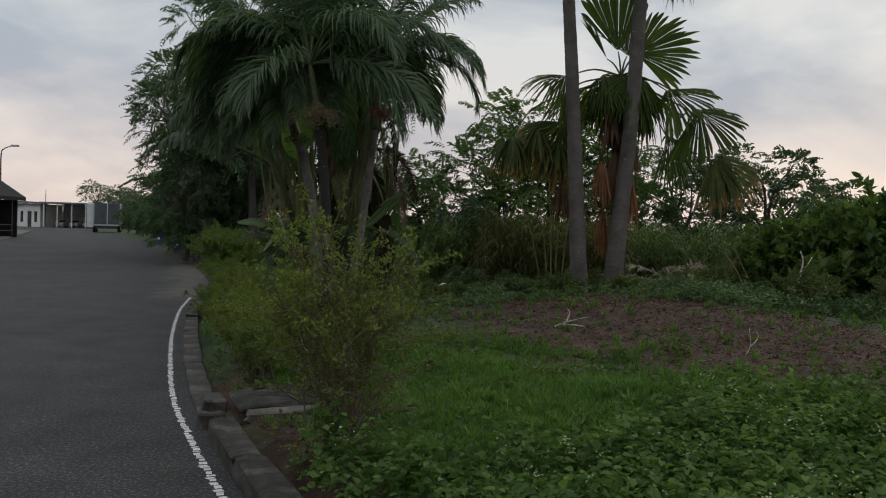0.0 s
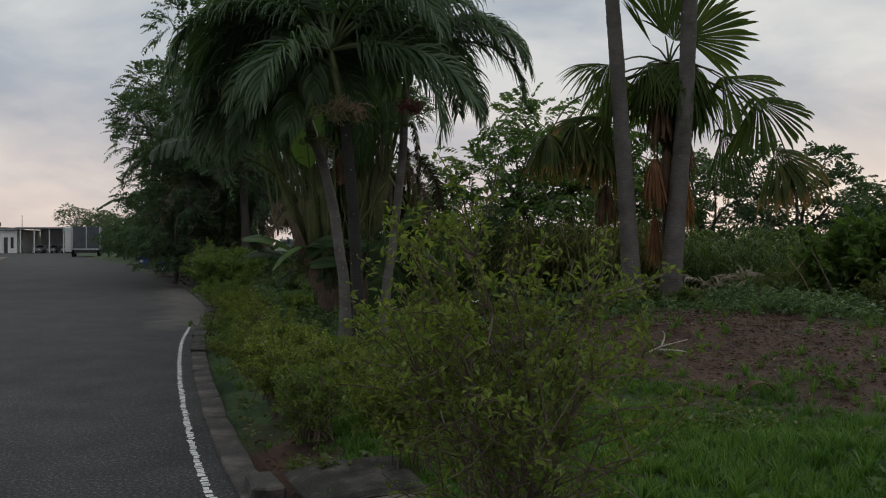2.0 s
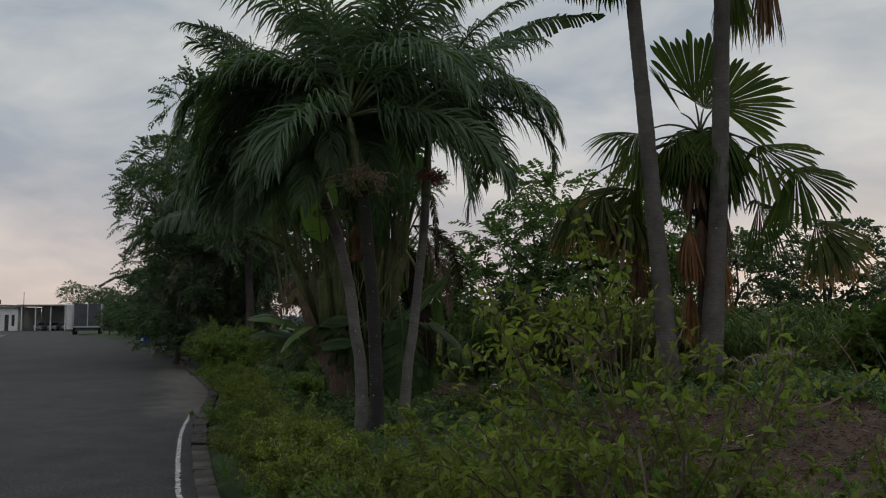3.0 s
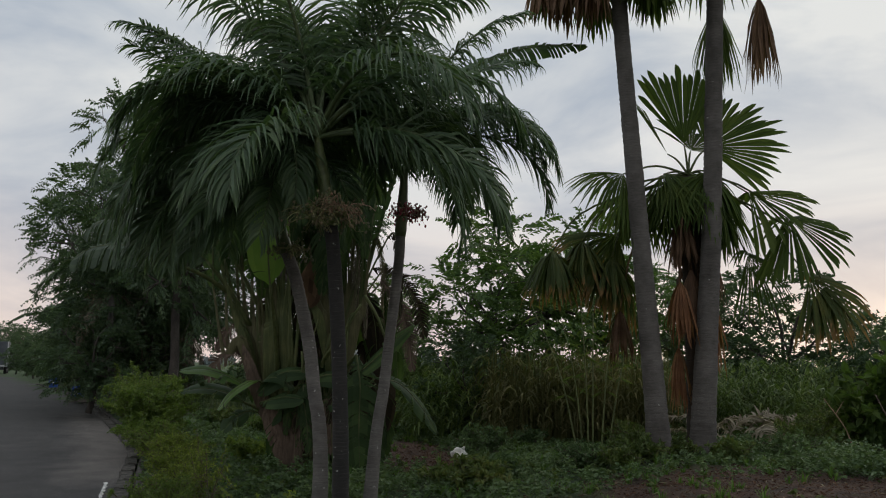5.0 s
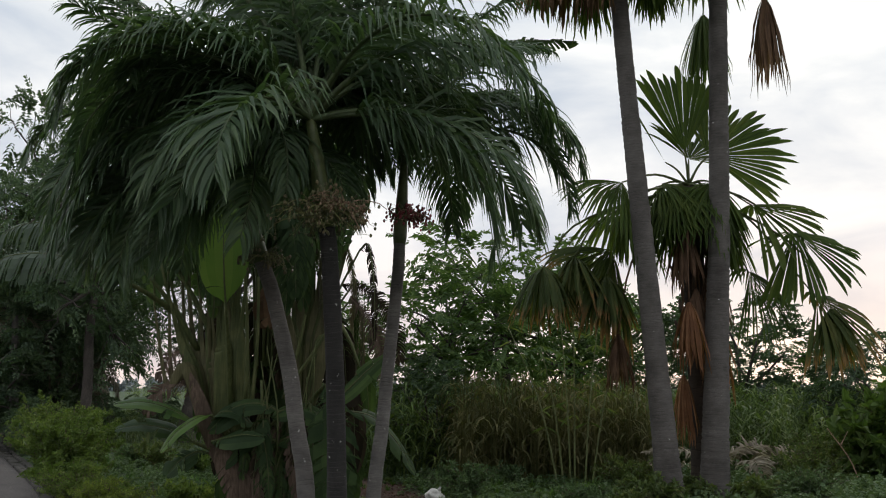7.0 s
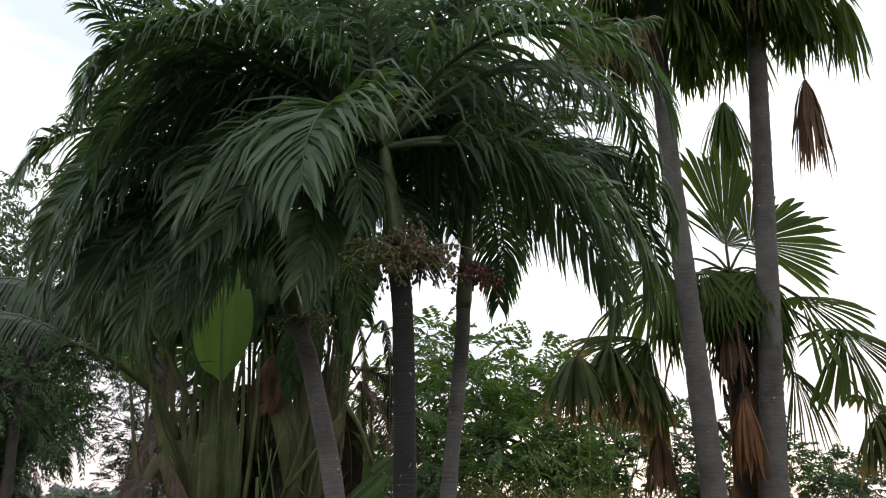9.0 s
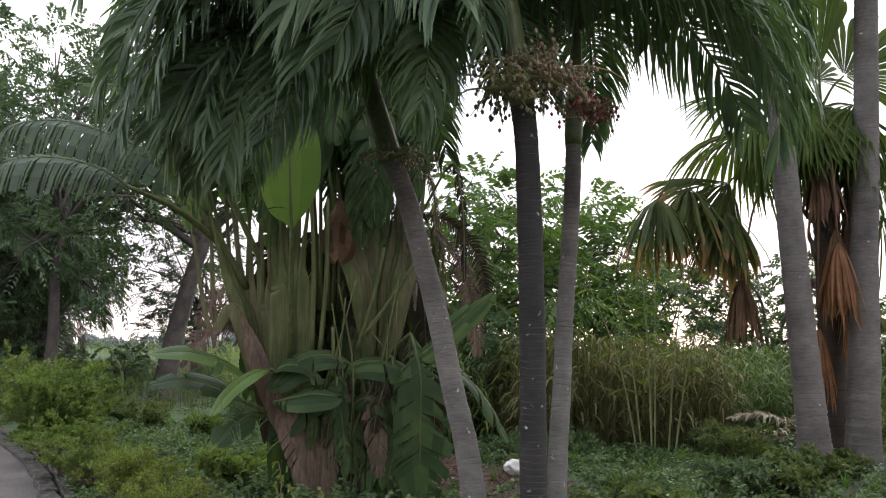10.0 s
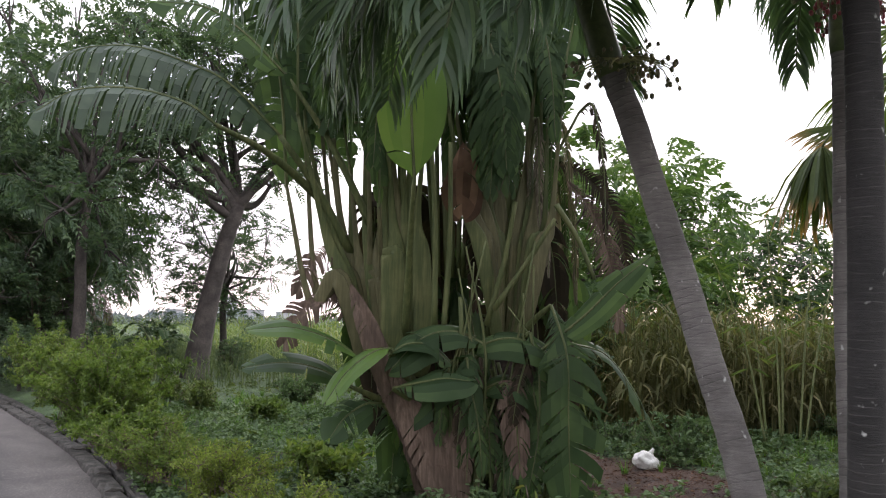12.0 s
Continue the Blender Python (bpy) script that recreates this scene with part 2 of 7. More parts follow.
M_BANANA = leaf("broad_leaf", [(0.0, (0.020, 0.040, 0.016)), (0.5, (0.040, 0.070, 0.028)), (1.0, (0.085, 0.135, 0.045))], 0.30, 0.55, 2.2, 0.15)
M_BANANA_PALE = leaf("young_broad_leaf", [(0.0, (0.085, 0.16, 0.032)), (0.5, (0.12, 0.21, 0.042)), (1.0, (0.17, 0.26, 0.06))], 0.42, 0.4)
M_BANANA_YOUNG = leaf("half_grown_broad_leaf", [(0.0, (0.035, 0.075, 0.020)), (0.5, (0.065, 0.125, 0.030)), (1.0, (0.11, 0.18, 0.045))], 0.38, 0.45)
M_BANANA_GREY = leaf("weathered_broad_leaf", [(0.0, (0.020, 0.036, 0.020)), (0.5, (0.042, 0.068, 0.040)), (1.0, (0.085, 0.118, 0.072))], 0.25, 0.45, 5.0, 0.35)
M_STALK = streaked("leaf_stalk", [(0.25, (0.028, 0.040, 0.013)), (0.5, (0.070, 0.088, 0.029)), (0.78, (0.165, 0.165, 0.068))], 0.6)
M_FAN_SHEATH = streaked("olive_leaf_sheath", [(0.25, (0.040, 0.040, 0.018)), (0.5, (0.088, 0.086, 0.038)), (0.8, (0.185, 0.165, 0.085))], 0.6)
M_SHEATH = streaked("dry_sheath", [(0.25, (0.026, 0.018, 0.013)), (0.5, (0.088, 0.062, 0.045)), (0.8, (0.25, 0.185, 0.14))], 0.85)
M_TREE_BARK = surface("tree_bark", [(0.3, (0.034, 0.028, 0.025)), (0.7, (0.10, 0.084, 0.074))], 3.0, 0.9, 30, 0.8, 0.02)
M_TREE_LEAF = leaf("tree_leaf", [(0.0, (0.031, 0.056, 0.033)), (0.5, (0.062, 0.102, 0.056)), (1.0, (0.115, 0.16, 0.085))], 0.36, 0.42, 0.7)
M_TREE_PALE = leaf("feathery_tree_leaf", [(0.0, (0.034, 0.066, 0.022)), (0.5, (0.068, 0.122, 0.038)), (1.0, (0.135, 0.20, 0.062))], 0.36, 0.5, 0.7)
M_SHRUB_LIGHT = leaf("light_shrub_leaf", [(0.0, (0.090, 0.080, 0.030)), (0.3, (0.100, 0.132, 0.034)), (0.6, (0.150, 0.196, 0.046)), (1.0, (0.28, 0.32, 0.095))], 0.45, 0.55, 1.5, 0.25)
M_SHRUB = leaf("shrub_leaf", [(0.0, (0.05, 0.085, 0.020)), (0.5, (0.10, 0.15, 0.036)), (1.0, (0.18, 0.22, 0.065))], 0.4, 0.5, 1.5)
M_BIGLEAF = leaf("large_soft_leaf", [(0.0, (0.036, 0.068, 0.018)), (0.5, (0.072, 0.122, 0.030)), (1.0, (0.14, 0.195, 0.055))], 0.4, 0.5, 1.5, 0.3)
M_SHRUB_DARK = leaf("weedy_leaf", [(0.0, (0.04, 0.065, 0.022)), (0.5, (0.08, 0.115, 0.034)), (1.0, (0.16, 0.17, 0.06))], 0.35, 0.5, 1.5)
M_TWIG = surface("twig_bark", [(0.3, (0.07, 0.05, 0.04)), (0.7, (0.17, 0.13, 0.105))], 8.0, 0.9)
M_TWIG_PALE = surface("bleached_twig", [(0.3, (0.34, 0.30, 0.25)), (0.7, (0.52, 0.48, 0.42))], 8.0, 0.85)
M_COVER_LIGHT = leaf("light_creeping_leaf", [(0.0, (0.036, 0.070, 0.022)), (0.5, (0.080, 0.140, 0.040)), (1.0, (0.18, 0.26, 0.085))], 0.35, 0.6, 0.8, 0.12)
M_COVER = leaf("ground_cover_leaf", [(0.0, (0.037, 0.066, 0.031)), (0.5, (0.083, 0.132, 0.062)), (1.0, (0.145, 0.20, 0.10))], 0.3, 0.5, 0.8, 0.25)
M_GRASS = leaf("grass_blade", [(0.0, (0.034, 0.078, 0.016)), (0.5, (0.070, 0.145, 0.028)), (1.0, (0.15, 0.235, 0.055))], 0.35, 0.6, 0.9, 0.2)
M_REED = leaf("reed_blade", [(0.0, (0.038, 0.066, 0.019)), (0.45, (0.088, 0.135, 0.036)), (0.8, (0.16, 0.20, 0.062)), (1.0, (0.28, 0.25, 0.13))], 0.4, 0.6, 0.35)
M_MEADOW = leaf("meadow_weed", [(0.0, (0.025, 0.044, 0.016)), (0.5, (0.055, 0.086, 0.030)), (1.0, (0.11, 0.135, 0.055))], 0.3, 0.6, 0.35)
M_CANE = surface("green_cane", [(0.3, (0.10, 0.125, 0.045)), (0.7, (0.20, 0.22, 0.09))], 5.0, 0.5)
M_REED_DRY = leaf("dry_reed_blade", [(0.0, (0.042, 0.050, 0.020)), (0.5, (0.102, 0.104, 0.044)), (1.0, (0.225, 0.195, 0.105))], 0.3, 0.75, 0.5, 0.15)
M_LITTER = leaf("leaf_litter", [(0.0, (0.03, 0.017, 0.012)), (0.5, (0.085, 0.046, 0.032)), (0.78, (0.16, 0.095, 0.066)), (0.95, (0.34, 0.26, 0.2))], 0.1, 0.85, 3.0, 0.15)
M_CONCRETE = surface("old_concrete", [(0.25, (0.06, 0.052, 0.046)), (0.5, (0.14, 0.125, 0.112)), (0.8, (0.25, 0.225, 0.20))], 2.0, 0.9, 40, 0.6, 0.01)
M_CONCRETE_DARK = surface("mossy_concrete", [(0.32, (0.012, 0.012, 0.009)), (0.52, (0.034, 0.031, 0.026)), (0.72, (0.10, 0.092, 0.080))], 6.0, 0.9, 40, 0.7, 0.012)
M_KERB = surface("worn_kerb_concrete", [(0.36, (0.030, 0.029, 0.027)), (0.52, (0.052, 0.048, 0.044)), (0.70, (0.145, 0.122, 0.106))], 2.6, 0.9, 45, 0.8, 0.012)
M_PAINT = surface("worn_white_paint", [(0.2, (0.40, 0.40, 0.39)), (0.5, (0.70, 0.70, 0.68)), (0.8, (0.8, 0.8, 0.78))], 9.0, 0.75, 80)
M_WHITE_WALL = surface("whitewashed_wall", [(0.3, (0.62, 0.62, 0.62)), (0.7, (0.76, 0.76, 0.75))], 0.6, 0.85)
M_GREY_WALL = surface("grey_render", [(0.3, (0.34, 0.35, 0.37)), (0.7, (0.48, 0.49, 0.5))], 0.6, 0.85)
M_DARK_METAL = surface("dark_metal", [(0.3, (0.03, 0.032, 0.035)), (0.7, (0.07, 0.072, 0.078))], 2.0, 0.55, None, 0.2)
M_ROOF = surface("sheet_roof", [(0.3, (0.10, 0.10, 0.11)), (0.7, (0.18, 0.18, 0.19))], 0.8, 0.6)
# dark roof colour, reused on the panels that imitate the shelter's inner shade
M_ROOF_AND_SHADE = surface("dark_roof_and_shade", [(0.3, (0.010, 0.010, 0.011)), (0.7, (0.024, 0.023, 0.024))], 1.5, 0.9)
M_ROOF_BLUE = surface("pale_blue_sheet", [(0.3, (0.24, 0.31, 0.36)), (0.7, (0.34, 0.41, 0.46))], 0.8, 0.5)
M_GLASS_DARK = surface("dark_window_glass", [(0.3, (0.02, 0.024, 0.03)), (0.7, (0.04, 0.046, 0.055))], 0.8, 0.12, None, 0.02)
M_CAR_GREY = surface("grey_car_paint", [(0.3, (0.20, 0.21, 0.22)), (0.7, (0.26, 0.27, 0.28))], 1.0, 0.3, None, 0.02)
M_CAR_DARK = surface("dark_car_paint", [(0.3, (0.03, 0.03, 0.035)), (0.7, (0.05, 0.05, 0.055))], 1.0, 0.3, None, 0.02)
M_TYRE = surface("tyre_rubber", [(0.3, (0.012, 0.012, 0.012)), (0.7, (0.03, 0.03, 0.03))], 5.0, 0.9)
M_TRUCK = surface("truck_panel", [(0.3, (0.045, 0.052, 0.062)), (0.7, (0.085, 0.095, 0.11))], 1.2, 0.55)
M_TRUCK_PALE = surface("truck_cab_paint", [(0.3, (0.5, 0.51, 0.52)), (0.7, (0.62, 0.63, 0.64))], 1.2, 0.45)
M_BLUE = surface("blue_plastic", [(0.3, (0.02, 0.06, 0.26)), (0.7, (0.035, 0.10, 0.38))], 3.0, 0.5)
M_BAG = surface("white_plastic_bag", [(0.3, (0.58, 0.57, 0.53)), (0.7, (0.78, 0.77, 0.73))], 8.0, 0.5)
# distance haze is painted into these two pale colours
M_HAZE = surface("painted_haze", [(0.3, (0.20, 0.235, 0.24)), (0.7, (0.25, 0.28, 0.28))], 0.02, 1.0, 0.3, 0.1)
M_HAZE_WALL = surface("painted_haze_facade", [(0.3, (0.40, 0.40, 0.42)), (0.7, (0.50, 0.50, 0.52))], 0.02, 1.0, 0.3, 0.1)


def ground_material():
    m, nt, b = base_nodes("verge_soil")
    co = nt.nodes.new("ShaderNodeTexCoord").outputs["Object"]
    broad, mid, fine = noise_node(nt, 0.35, 5, co), noise_node(nt, 2.2, 6, co, 0.65), noise_node(nt, 26.0, 5, co, 0.7)
    soil = ramp_node(nt, [(0.3, (0.024, 0.013, 0.008)), (0.5, (0.054, 0.027, 0.016)), (0.7, (0.10, 0.055, 0.034))])
    nt.links.new(mid.outputs[0], soil.inputs[0])
    green = ramp_node(nt, [(0.35, (0.022, 0.045, 0.014)), (0.65, (0.06, 0.10, 0.03))])
    nt.links.new(mid.outputs[0], green.inputs[0])
    # mossy, grassy soil away from the bare mound
    at = nt.nodes.new("ShaderNodeAttribute")
    at.attribute_name = "bare"
    ad = nt.nodes.new("ShaderNodeMath")
    ad.operation = "ADD"
    nt.links.new(at.outputs["Fac"], ad.inputs[0])
    nt.links.new(broad.outputs[0], ad.inputs[1])
    pick = ramp_node(nt, [(0.75, (0, 0, 0)), (1.05, (1, 1, 1))])
    nt.links.new(ad.outputs[0], pick.inputs[0])
    col = mix_node(nt, pick.outputs[0], green.outputs[0], soil.outputs[0])
    shade = ramp_node(nt, [(0.3, (0.6, 0.6, 0.6)), (0.7, (1.3, 1.3, 1.3))])
    nt.links.new(fine.outputs[0], shade.inputs[0])
    nt.links.new(mix_node(nt, 1.0, col, shade.outputs[0], "MULTIPLY"), b.inputs["Base Color"])
    b.inputs["Roughness"].default_value = 0.95
    bump_node(nt, b, fine.outputs[0], 0.9, 0.04)
    return m


def asphalt_material():
    m, nt, b = base_nodes("worn_asphalt")
    co = nt.nodes.new("ShaderNodeTexCoord").outputs["Object"]
    broad, mid, grit = noise_node(nt, 0.25, 4, co), noise_node(nt, 1.6, 6, co, 0.6), noise_node(nt, 38.0, 4, co, 0.85)
    r = ramp_node(nt, [(0.3, (0.029, 0.029, 0.030)), (0.7, (0.048, 0.047, 0.047))])
    nt.links.new(broad.outputs[0], r.inputs[0])
    patch = ramp_node(nt, [(0.3, (0.70, 0.70, 0.70)), (0.5, (1.0, 1.0, 1.0)), (0.7, (1.25, 1.24, 1.22))])
    nt.links.new(mid.outputs[0], patch.inputs[0])
    stone = ramp_node(nt, [(0.34, (0.35, 0.35, 0.35)), (0.54, (0.95, 0.95, 0.95)), (0.64, (4.2, 4.0, 3.8))])
    nt.links.new(grit.outputs[0], stone.inputs[0])
    col = mix_node(nt, 1.0, mix_node(nt, 1.0, r.outputs[0], patch.outputs[0], "MULTIPLY"), stone.outputs[0], "MULTIPLY")
    # pale dust and worn concrete past the bend, thickest in the gutter
    at = nt.nodes.new("ShaderNodeAttribute")
    at.attribute_name = "dust"
    ad = nt.nodes.new("ShaderNodeMath")
    ad.operation = "MULTIPLY_ADD"
    nt.links.new(mid.outputs[0], ad.inputs[0])
    ad.inputs[1].default_value = 0.45
    nt.links.new(at.outputs["Fac"], ad.inputs[2])
    thick = ramp_node(nt, [(0.38, (0, 0, 0)), (1.0, (1, 1, 1))])
    nt.links.new(ad.outputs[0], thick.inputs[0])
    pale = mix_node(nt, 0.35, (0.18, 0.16, 0.147), stone.outputs[0], "MULTIPLY")
    col = mix_node(nt, thick.outputs[0], col, pale)
    nt.links.new(col, b.inputs["Base Color"])
    b.inputs["Roughness"].default_value, b.inputs["Specular IOR Level"].default_value = 0.80, 0.25
    bump_node(nt, b, grit.outputs[0], 0.5, 0.006)
    return m


M_GROUND, M_ASPHALT = ground_material(), asphalt_material()


# ---- mesh helpers ----


class Soup:
    """Gathers vertices, faces and UVs, and makes one mesh of them."""

    def __init__(self):
        self.v, self.f, self.uv, self.n = [], [], [], 0

    def add(self, verts, faces, uvs=None):
        verts = np.asarray(verts, float).reshape(-1, 3)
        faces = np.asarray(faces, int)
        self.v.append(verts)
        self.f += (faces + self.n).tolist()
        self.uv.append(np.zeros((len(verts), 2)) if uvs is None else np.asarray(uvs, float))
        self.n += len(verts)
        return self

    def ribbon(self, a, b, run=None):
        """Strips between polylines a and b, both (n, k, 3); run, (n, k), goes into the UV's u."""
        a, b = np.asarray(a, float), np.asarray(b, float)
        if a.ndim == 2:
            a, b = a[None], b[None]
        n, k, _ = a.shape
        v = np.stack([a, b], 2).reshape(-1, 3)
        i = (np.arange(n)[:, None] * 2 * k + np.arange(k - 1)[None] * 2).ravel()
        uv = None if run is None else np.stack([np.repeat(run, 2, 1).ravel(), np.full(n * k * 2, 0.5)], 1)
        return self.add(v, np.stack([i, i + 1, i + 3, i + 2], 1), uv)

    def round_leaves(self, p, d, nrm, length, width, fold=0.2):
        """Six-point leaves with a broad base, folded along the rib."""
        p, d = np.asarray(p, float), unit(d)
        s = unit(np.cross(d, nrm))
        up = np.cross(s, d)
        length, width = np.broadcast_to(length, len(p))[:, None], np.broadcast_to(width, len(p))[:, None]
        a, b = p + d * length * 0.22, p + d * length * 0.62
        rise = up * width * fold
        v = np.stack([p, a - s * width * 0.46 + rise, b - s * width * 0.40 + rise * 0.7, p + d * length - up * length * 0.15, b + s * width * 0.40 + rise * 0.7, a + s * width * 0.46 + rise], 1).reshape(-1, 3)
        i = np.arange(len(p)) * 6
        return self.add(v, np.concatenate([np.stack([i, i + 2, i + 1], 1), np.stack([i, i + 3, i + 2], 1), np.stack([i, i + 5, i + 4], 1), np.stack([i, i + 4, i + 3], 1)]))

    def leaves(self, p, d, nrm, length, width, fold=0.25):
        """Folded four-point leaves: base, two flanks and a tip."""
        p, d = np.asarray(p, float), unit(d)
        s = unit(np.cross(d, nrm))
        up = np.cross(s, d)
        length, width = np.broadcast_to(length, len(p))[:, None], np.broadcast_to(width, len(p))[:, None]
        mid = p + d * length * 0.45
        v = np.stack([p, mid - s * width / 2 + up * width * fold, p + d * length - up * length * 0.12, mid + s * width / 2 + up * width * fold], 1).reshape(-1, 3)
        i = np.arange(len(p)) * 4
        return self.add(v, np.concatenate([np.stack([i, i + 2, i + 1], 1), np.stack([i, i + 3, i + 2], 1)]))

    def tube(self, path, radii, sides=10, flat=1.0, cap=True):
        """A tube round a polyline; UV v runs in metres."""
        path = np.asarray(path, float)
        k = len(path)
        radii = np.broadcast_to(radii, k)
        tan = unit(np.gradient(path, axis=0))
        ref = np.array([0.0, 1.0, 0.0]) if abs(tan[0][1]) < 0.9 else np.array([1.0, 0.0, 0.0])
        s = unit(np.cross(tan, ref))
        t = np.cross(tan, s)
        ang = np.linspace(0, 2 * np.pi, sides, endpoint=False)
        ring = np.cos(ang)[None, :, None] * s[:, None] + np.sin(ang)[None, :, None] * t[:, None] * flat
        v = path[:, None] + ring * radii[:, None, None]
        run = np.r_[0, np.cumsum(np.linalg.norm(np.diff(path, axis=0), axis=1))]
        uv = np.stack([np.broadcast_to(ang[None] / 6.2832, (k, sides)), np.broadcast_to(run[:, None], (k, sides))], -1).reshape(-1, 2)
        i, j = np.arange(k - 1)[:, None] * sides, np.arange(sides)[None]
        f = np.stack([i + j, i + (j + 1) % sides, i + sides + (j + 1) % sides, i + sides + j], -1).reshape(-1, 4)
        base = self.n
        self.add(v, f, uv)
        if cap:
            self.f.append([base + x for x in range(sides)][::-1])
            self.f.append([base + (k - 1) * sides + x for x in range(sides)])
        return self

    def box(self, lo, hi, bevel=0.0, m=None):
        bm = bmesh.new()
        c, d = (np.array(lo) + hi) / 2, np.array(hi) - lo
        bmesh.ops.create_cube(bm, size=1, matrix=Matrix.Translation(c) @ Matrix.Diagonal((*d, 1)))
        if bevel:
            bmesh.ops.bevel(bm, geom=bm.edges[:], offset=bevel, segments=1, affect="EDGES")
        return self.take(bm, m)

    def take(self, bm, m=None):
        if m is not None:
            bm.transform(m)
        bm.verts.index_update()
        base = self.n
        self.v.append(np.array([v.co[:] for v in bm.verts]))
        self.uv.append(np.zeros((len(bm.verts), 2)))
        self.f += [[base + v.index for v in f.verts] for f in bm.faces]
        self.n += len(bm.verts)
        bm.free()
        return self

    def mesh(self, name, material, smooth=False):
        me = bpy.data.meshes.new(name)
        v = np.concatenate(self.v)
        me.from_pydata(v.tolist(), [], self.f)
        me.materials.append(material)
        uv = np.concatenate(self.uv)
        if uv.any():
            idx = np.empty(len(me.loops), int)
            me.loops.foreach_get("vertex_index", idx)
            me.uv_layers.new(name="UVMap").data.foreach_set("uv", uv[idx].ravel().astype(np.float32))
        if smooth:
            me.polygons.foreach_set("use_smooth", np.ones(len(me.polygons), bool))
        me.update()
        return me


def unit(a):
    a = np.asarray(a, float)
    return a / np.maximum(np.linalg.norm(a, axis=-1, keepdims=True), 1e-9)


def part(name, shape, material, parent=None, label="", smooth=False):
    """One mesh object, a part of its parent or a thing by itself."""
    me = shape.mesh(name, material, smooth) if isinstance(shape, Soup) else shape
    ob = new(name, me)
    if parent is not None:
        ob.parent = parent
    if label:
        ob["label"] = label
    return ob


def thing(name, place, label, category, group="", kind=""):
    ob = new(name)
    ob.location = place
    return tagged(ob, label, category, group, kind)


def smooth_path(pts, n):
    """A Catmull-Rom line through pts, resampled to n points."""
    p = np.asarray(pts, float)
    q = np.vstack([2 * p[0] - p[1], p, 2 * p[-1] - p[-2]])
    out = []
    for u in np.linspace(0, len(p) - 1 - 1e-6, n):
        i = int(u)
        t = u - i
        a, b, c, d = q[i], q[i + 1], q[i + 2], q[i + 3]
        out.append(0.5 * (2 * b + (c - a) * t + (2 * a - 5 * b + 4 * c - d) * t * t + (3 * b - a - 3 * c + d) * t ** 3))
    return np.array(out)


# ---- road line and ground height ----
EDGE = smooth_path([(16, -26), (8, -12.5), (3.2, -4.2), (1.1, 0), (-0.35, 3.0), (-1.43, 5.2), (-1.97, 6.36), (-2.62, 7.9), (-3.85, 11.4), (-5.0, 15.1),
                    (-5.72, 17.9), (-6.85, 22.4), (-8.55, 27.2), (-10.9, 33.5), (-13.5, 40.3), (-17.6, 50), (-24, 64), (-40, 98), (-58, 135), (-80, 180)], 240)


def edge_side(x, y):
    """Metres from the road's edge line, positive on the verge."""
    x, y = np.ravel(x), np.ravel(y)
    a, b = EDGE[:-1], EDGE[1:]
    best, sign = np.full(len(x), 1e9), np.ones(len(x))
    for (ax, ay), (bx, by) in zip(a, b):
        dx, dy = bx - ax, by - ay
        t = np.clip(((x - ax) * dx + (y - ay) * dy) / (dx * dx + dy * dy), 0, 1)
        ex, ey = x - ax - t * dx, y - ay - t * dy
        d = np.hypot(ex, ey)
        near = d < best
        best = np.where(near, d, best)
        sign = np.where(near, np.sign(ex * dy - ey * dx), sign)
    return best * sign


def step(a, b, x):
    t = np.clip((x - a) / (b - a), 0, 1)
    return t * t * (3 - 2 * t)


def bare(x, y):
    """How far the soil is bare: the litter-covered mound and the foot path by the palms."""
    m = 1.2 * np.exp(-((x - 2.7) / 2.4) ** 2 - ((y - 12.8) / 3.1) ** 2) + 1.2 * np.exp(-((x - 5.6) / 3.2) ** 2 - ((y - 9.6) / 2.5) ** 2)
    m = m * (0.85 + 0.3 * np.sin(2.3 * x + 1.1 * np.sin(1.9 * y)) * np.sin(2.9 * y + 0.9 * np.sin(2.2 * x)))
    strip = np.exp(-((edge_side(x, y).reshape(np.shape(x)) - 0.62) / 0.45) ** 2) * step(10.5, 8.0, y)
    m = m + 0.6 * strip + 0.9 * np.exp(-((x + 0.5) / 0.55) ** 2 - ((y - 18.9) / 1.3) ** 2)
    return np.minimum(m, 1.0) + 0.9 * np.exp(-((x + 1.0) / 0.7) ** 2 - ((y - 21) / 3.5) ** 2)


def ground_z(x, y):
    x, y = np.asarray(x, float), np.asarray(y, float)
    shape = x.shape
    x, y = x.ravel(), y.ravel()
    d = edge_side(x, y)
    mound = 0.36 * np.exp(-((x - 3.5) / 3.4) ** 2 - ((y - 14.5) / 5.0) ** 2) + 0.12 * np.exp(-((x - 6) / 3.0) ** 2 - ((y - 8) / 4) ** 2)
    lumps = 0.035 * np.sin(x * 1.7 + 0.6 * y) * np.sin(y * 1.3 - x * 0.4) + 0.02 * np.sin(x * 4.1 + 1) * np.sin(y * 3.7)
    verge = 0.10 + 0.06 * step(0.8, 3, d) + (mound + lumps) * step(0.4, 1.6, d)
    verge = verge - 0.17 * np.exp(-((d - 0.60) / 0.15) ** 2) * step(7.2, 8.0, y)
    z = np.where(d > 0.42, verge, -0.08)
    far_left = step(-10.2, -10.6, d)
    z = np.where(d < -9.9, -0.08 + 0.14 * far_left * (y < 110), z)
    return z.reshape(shape)


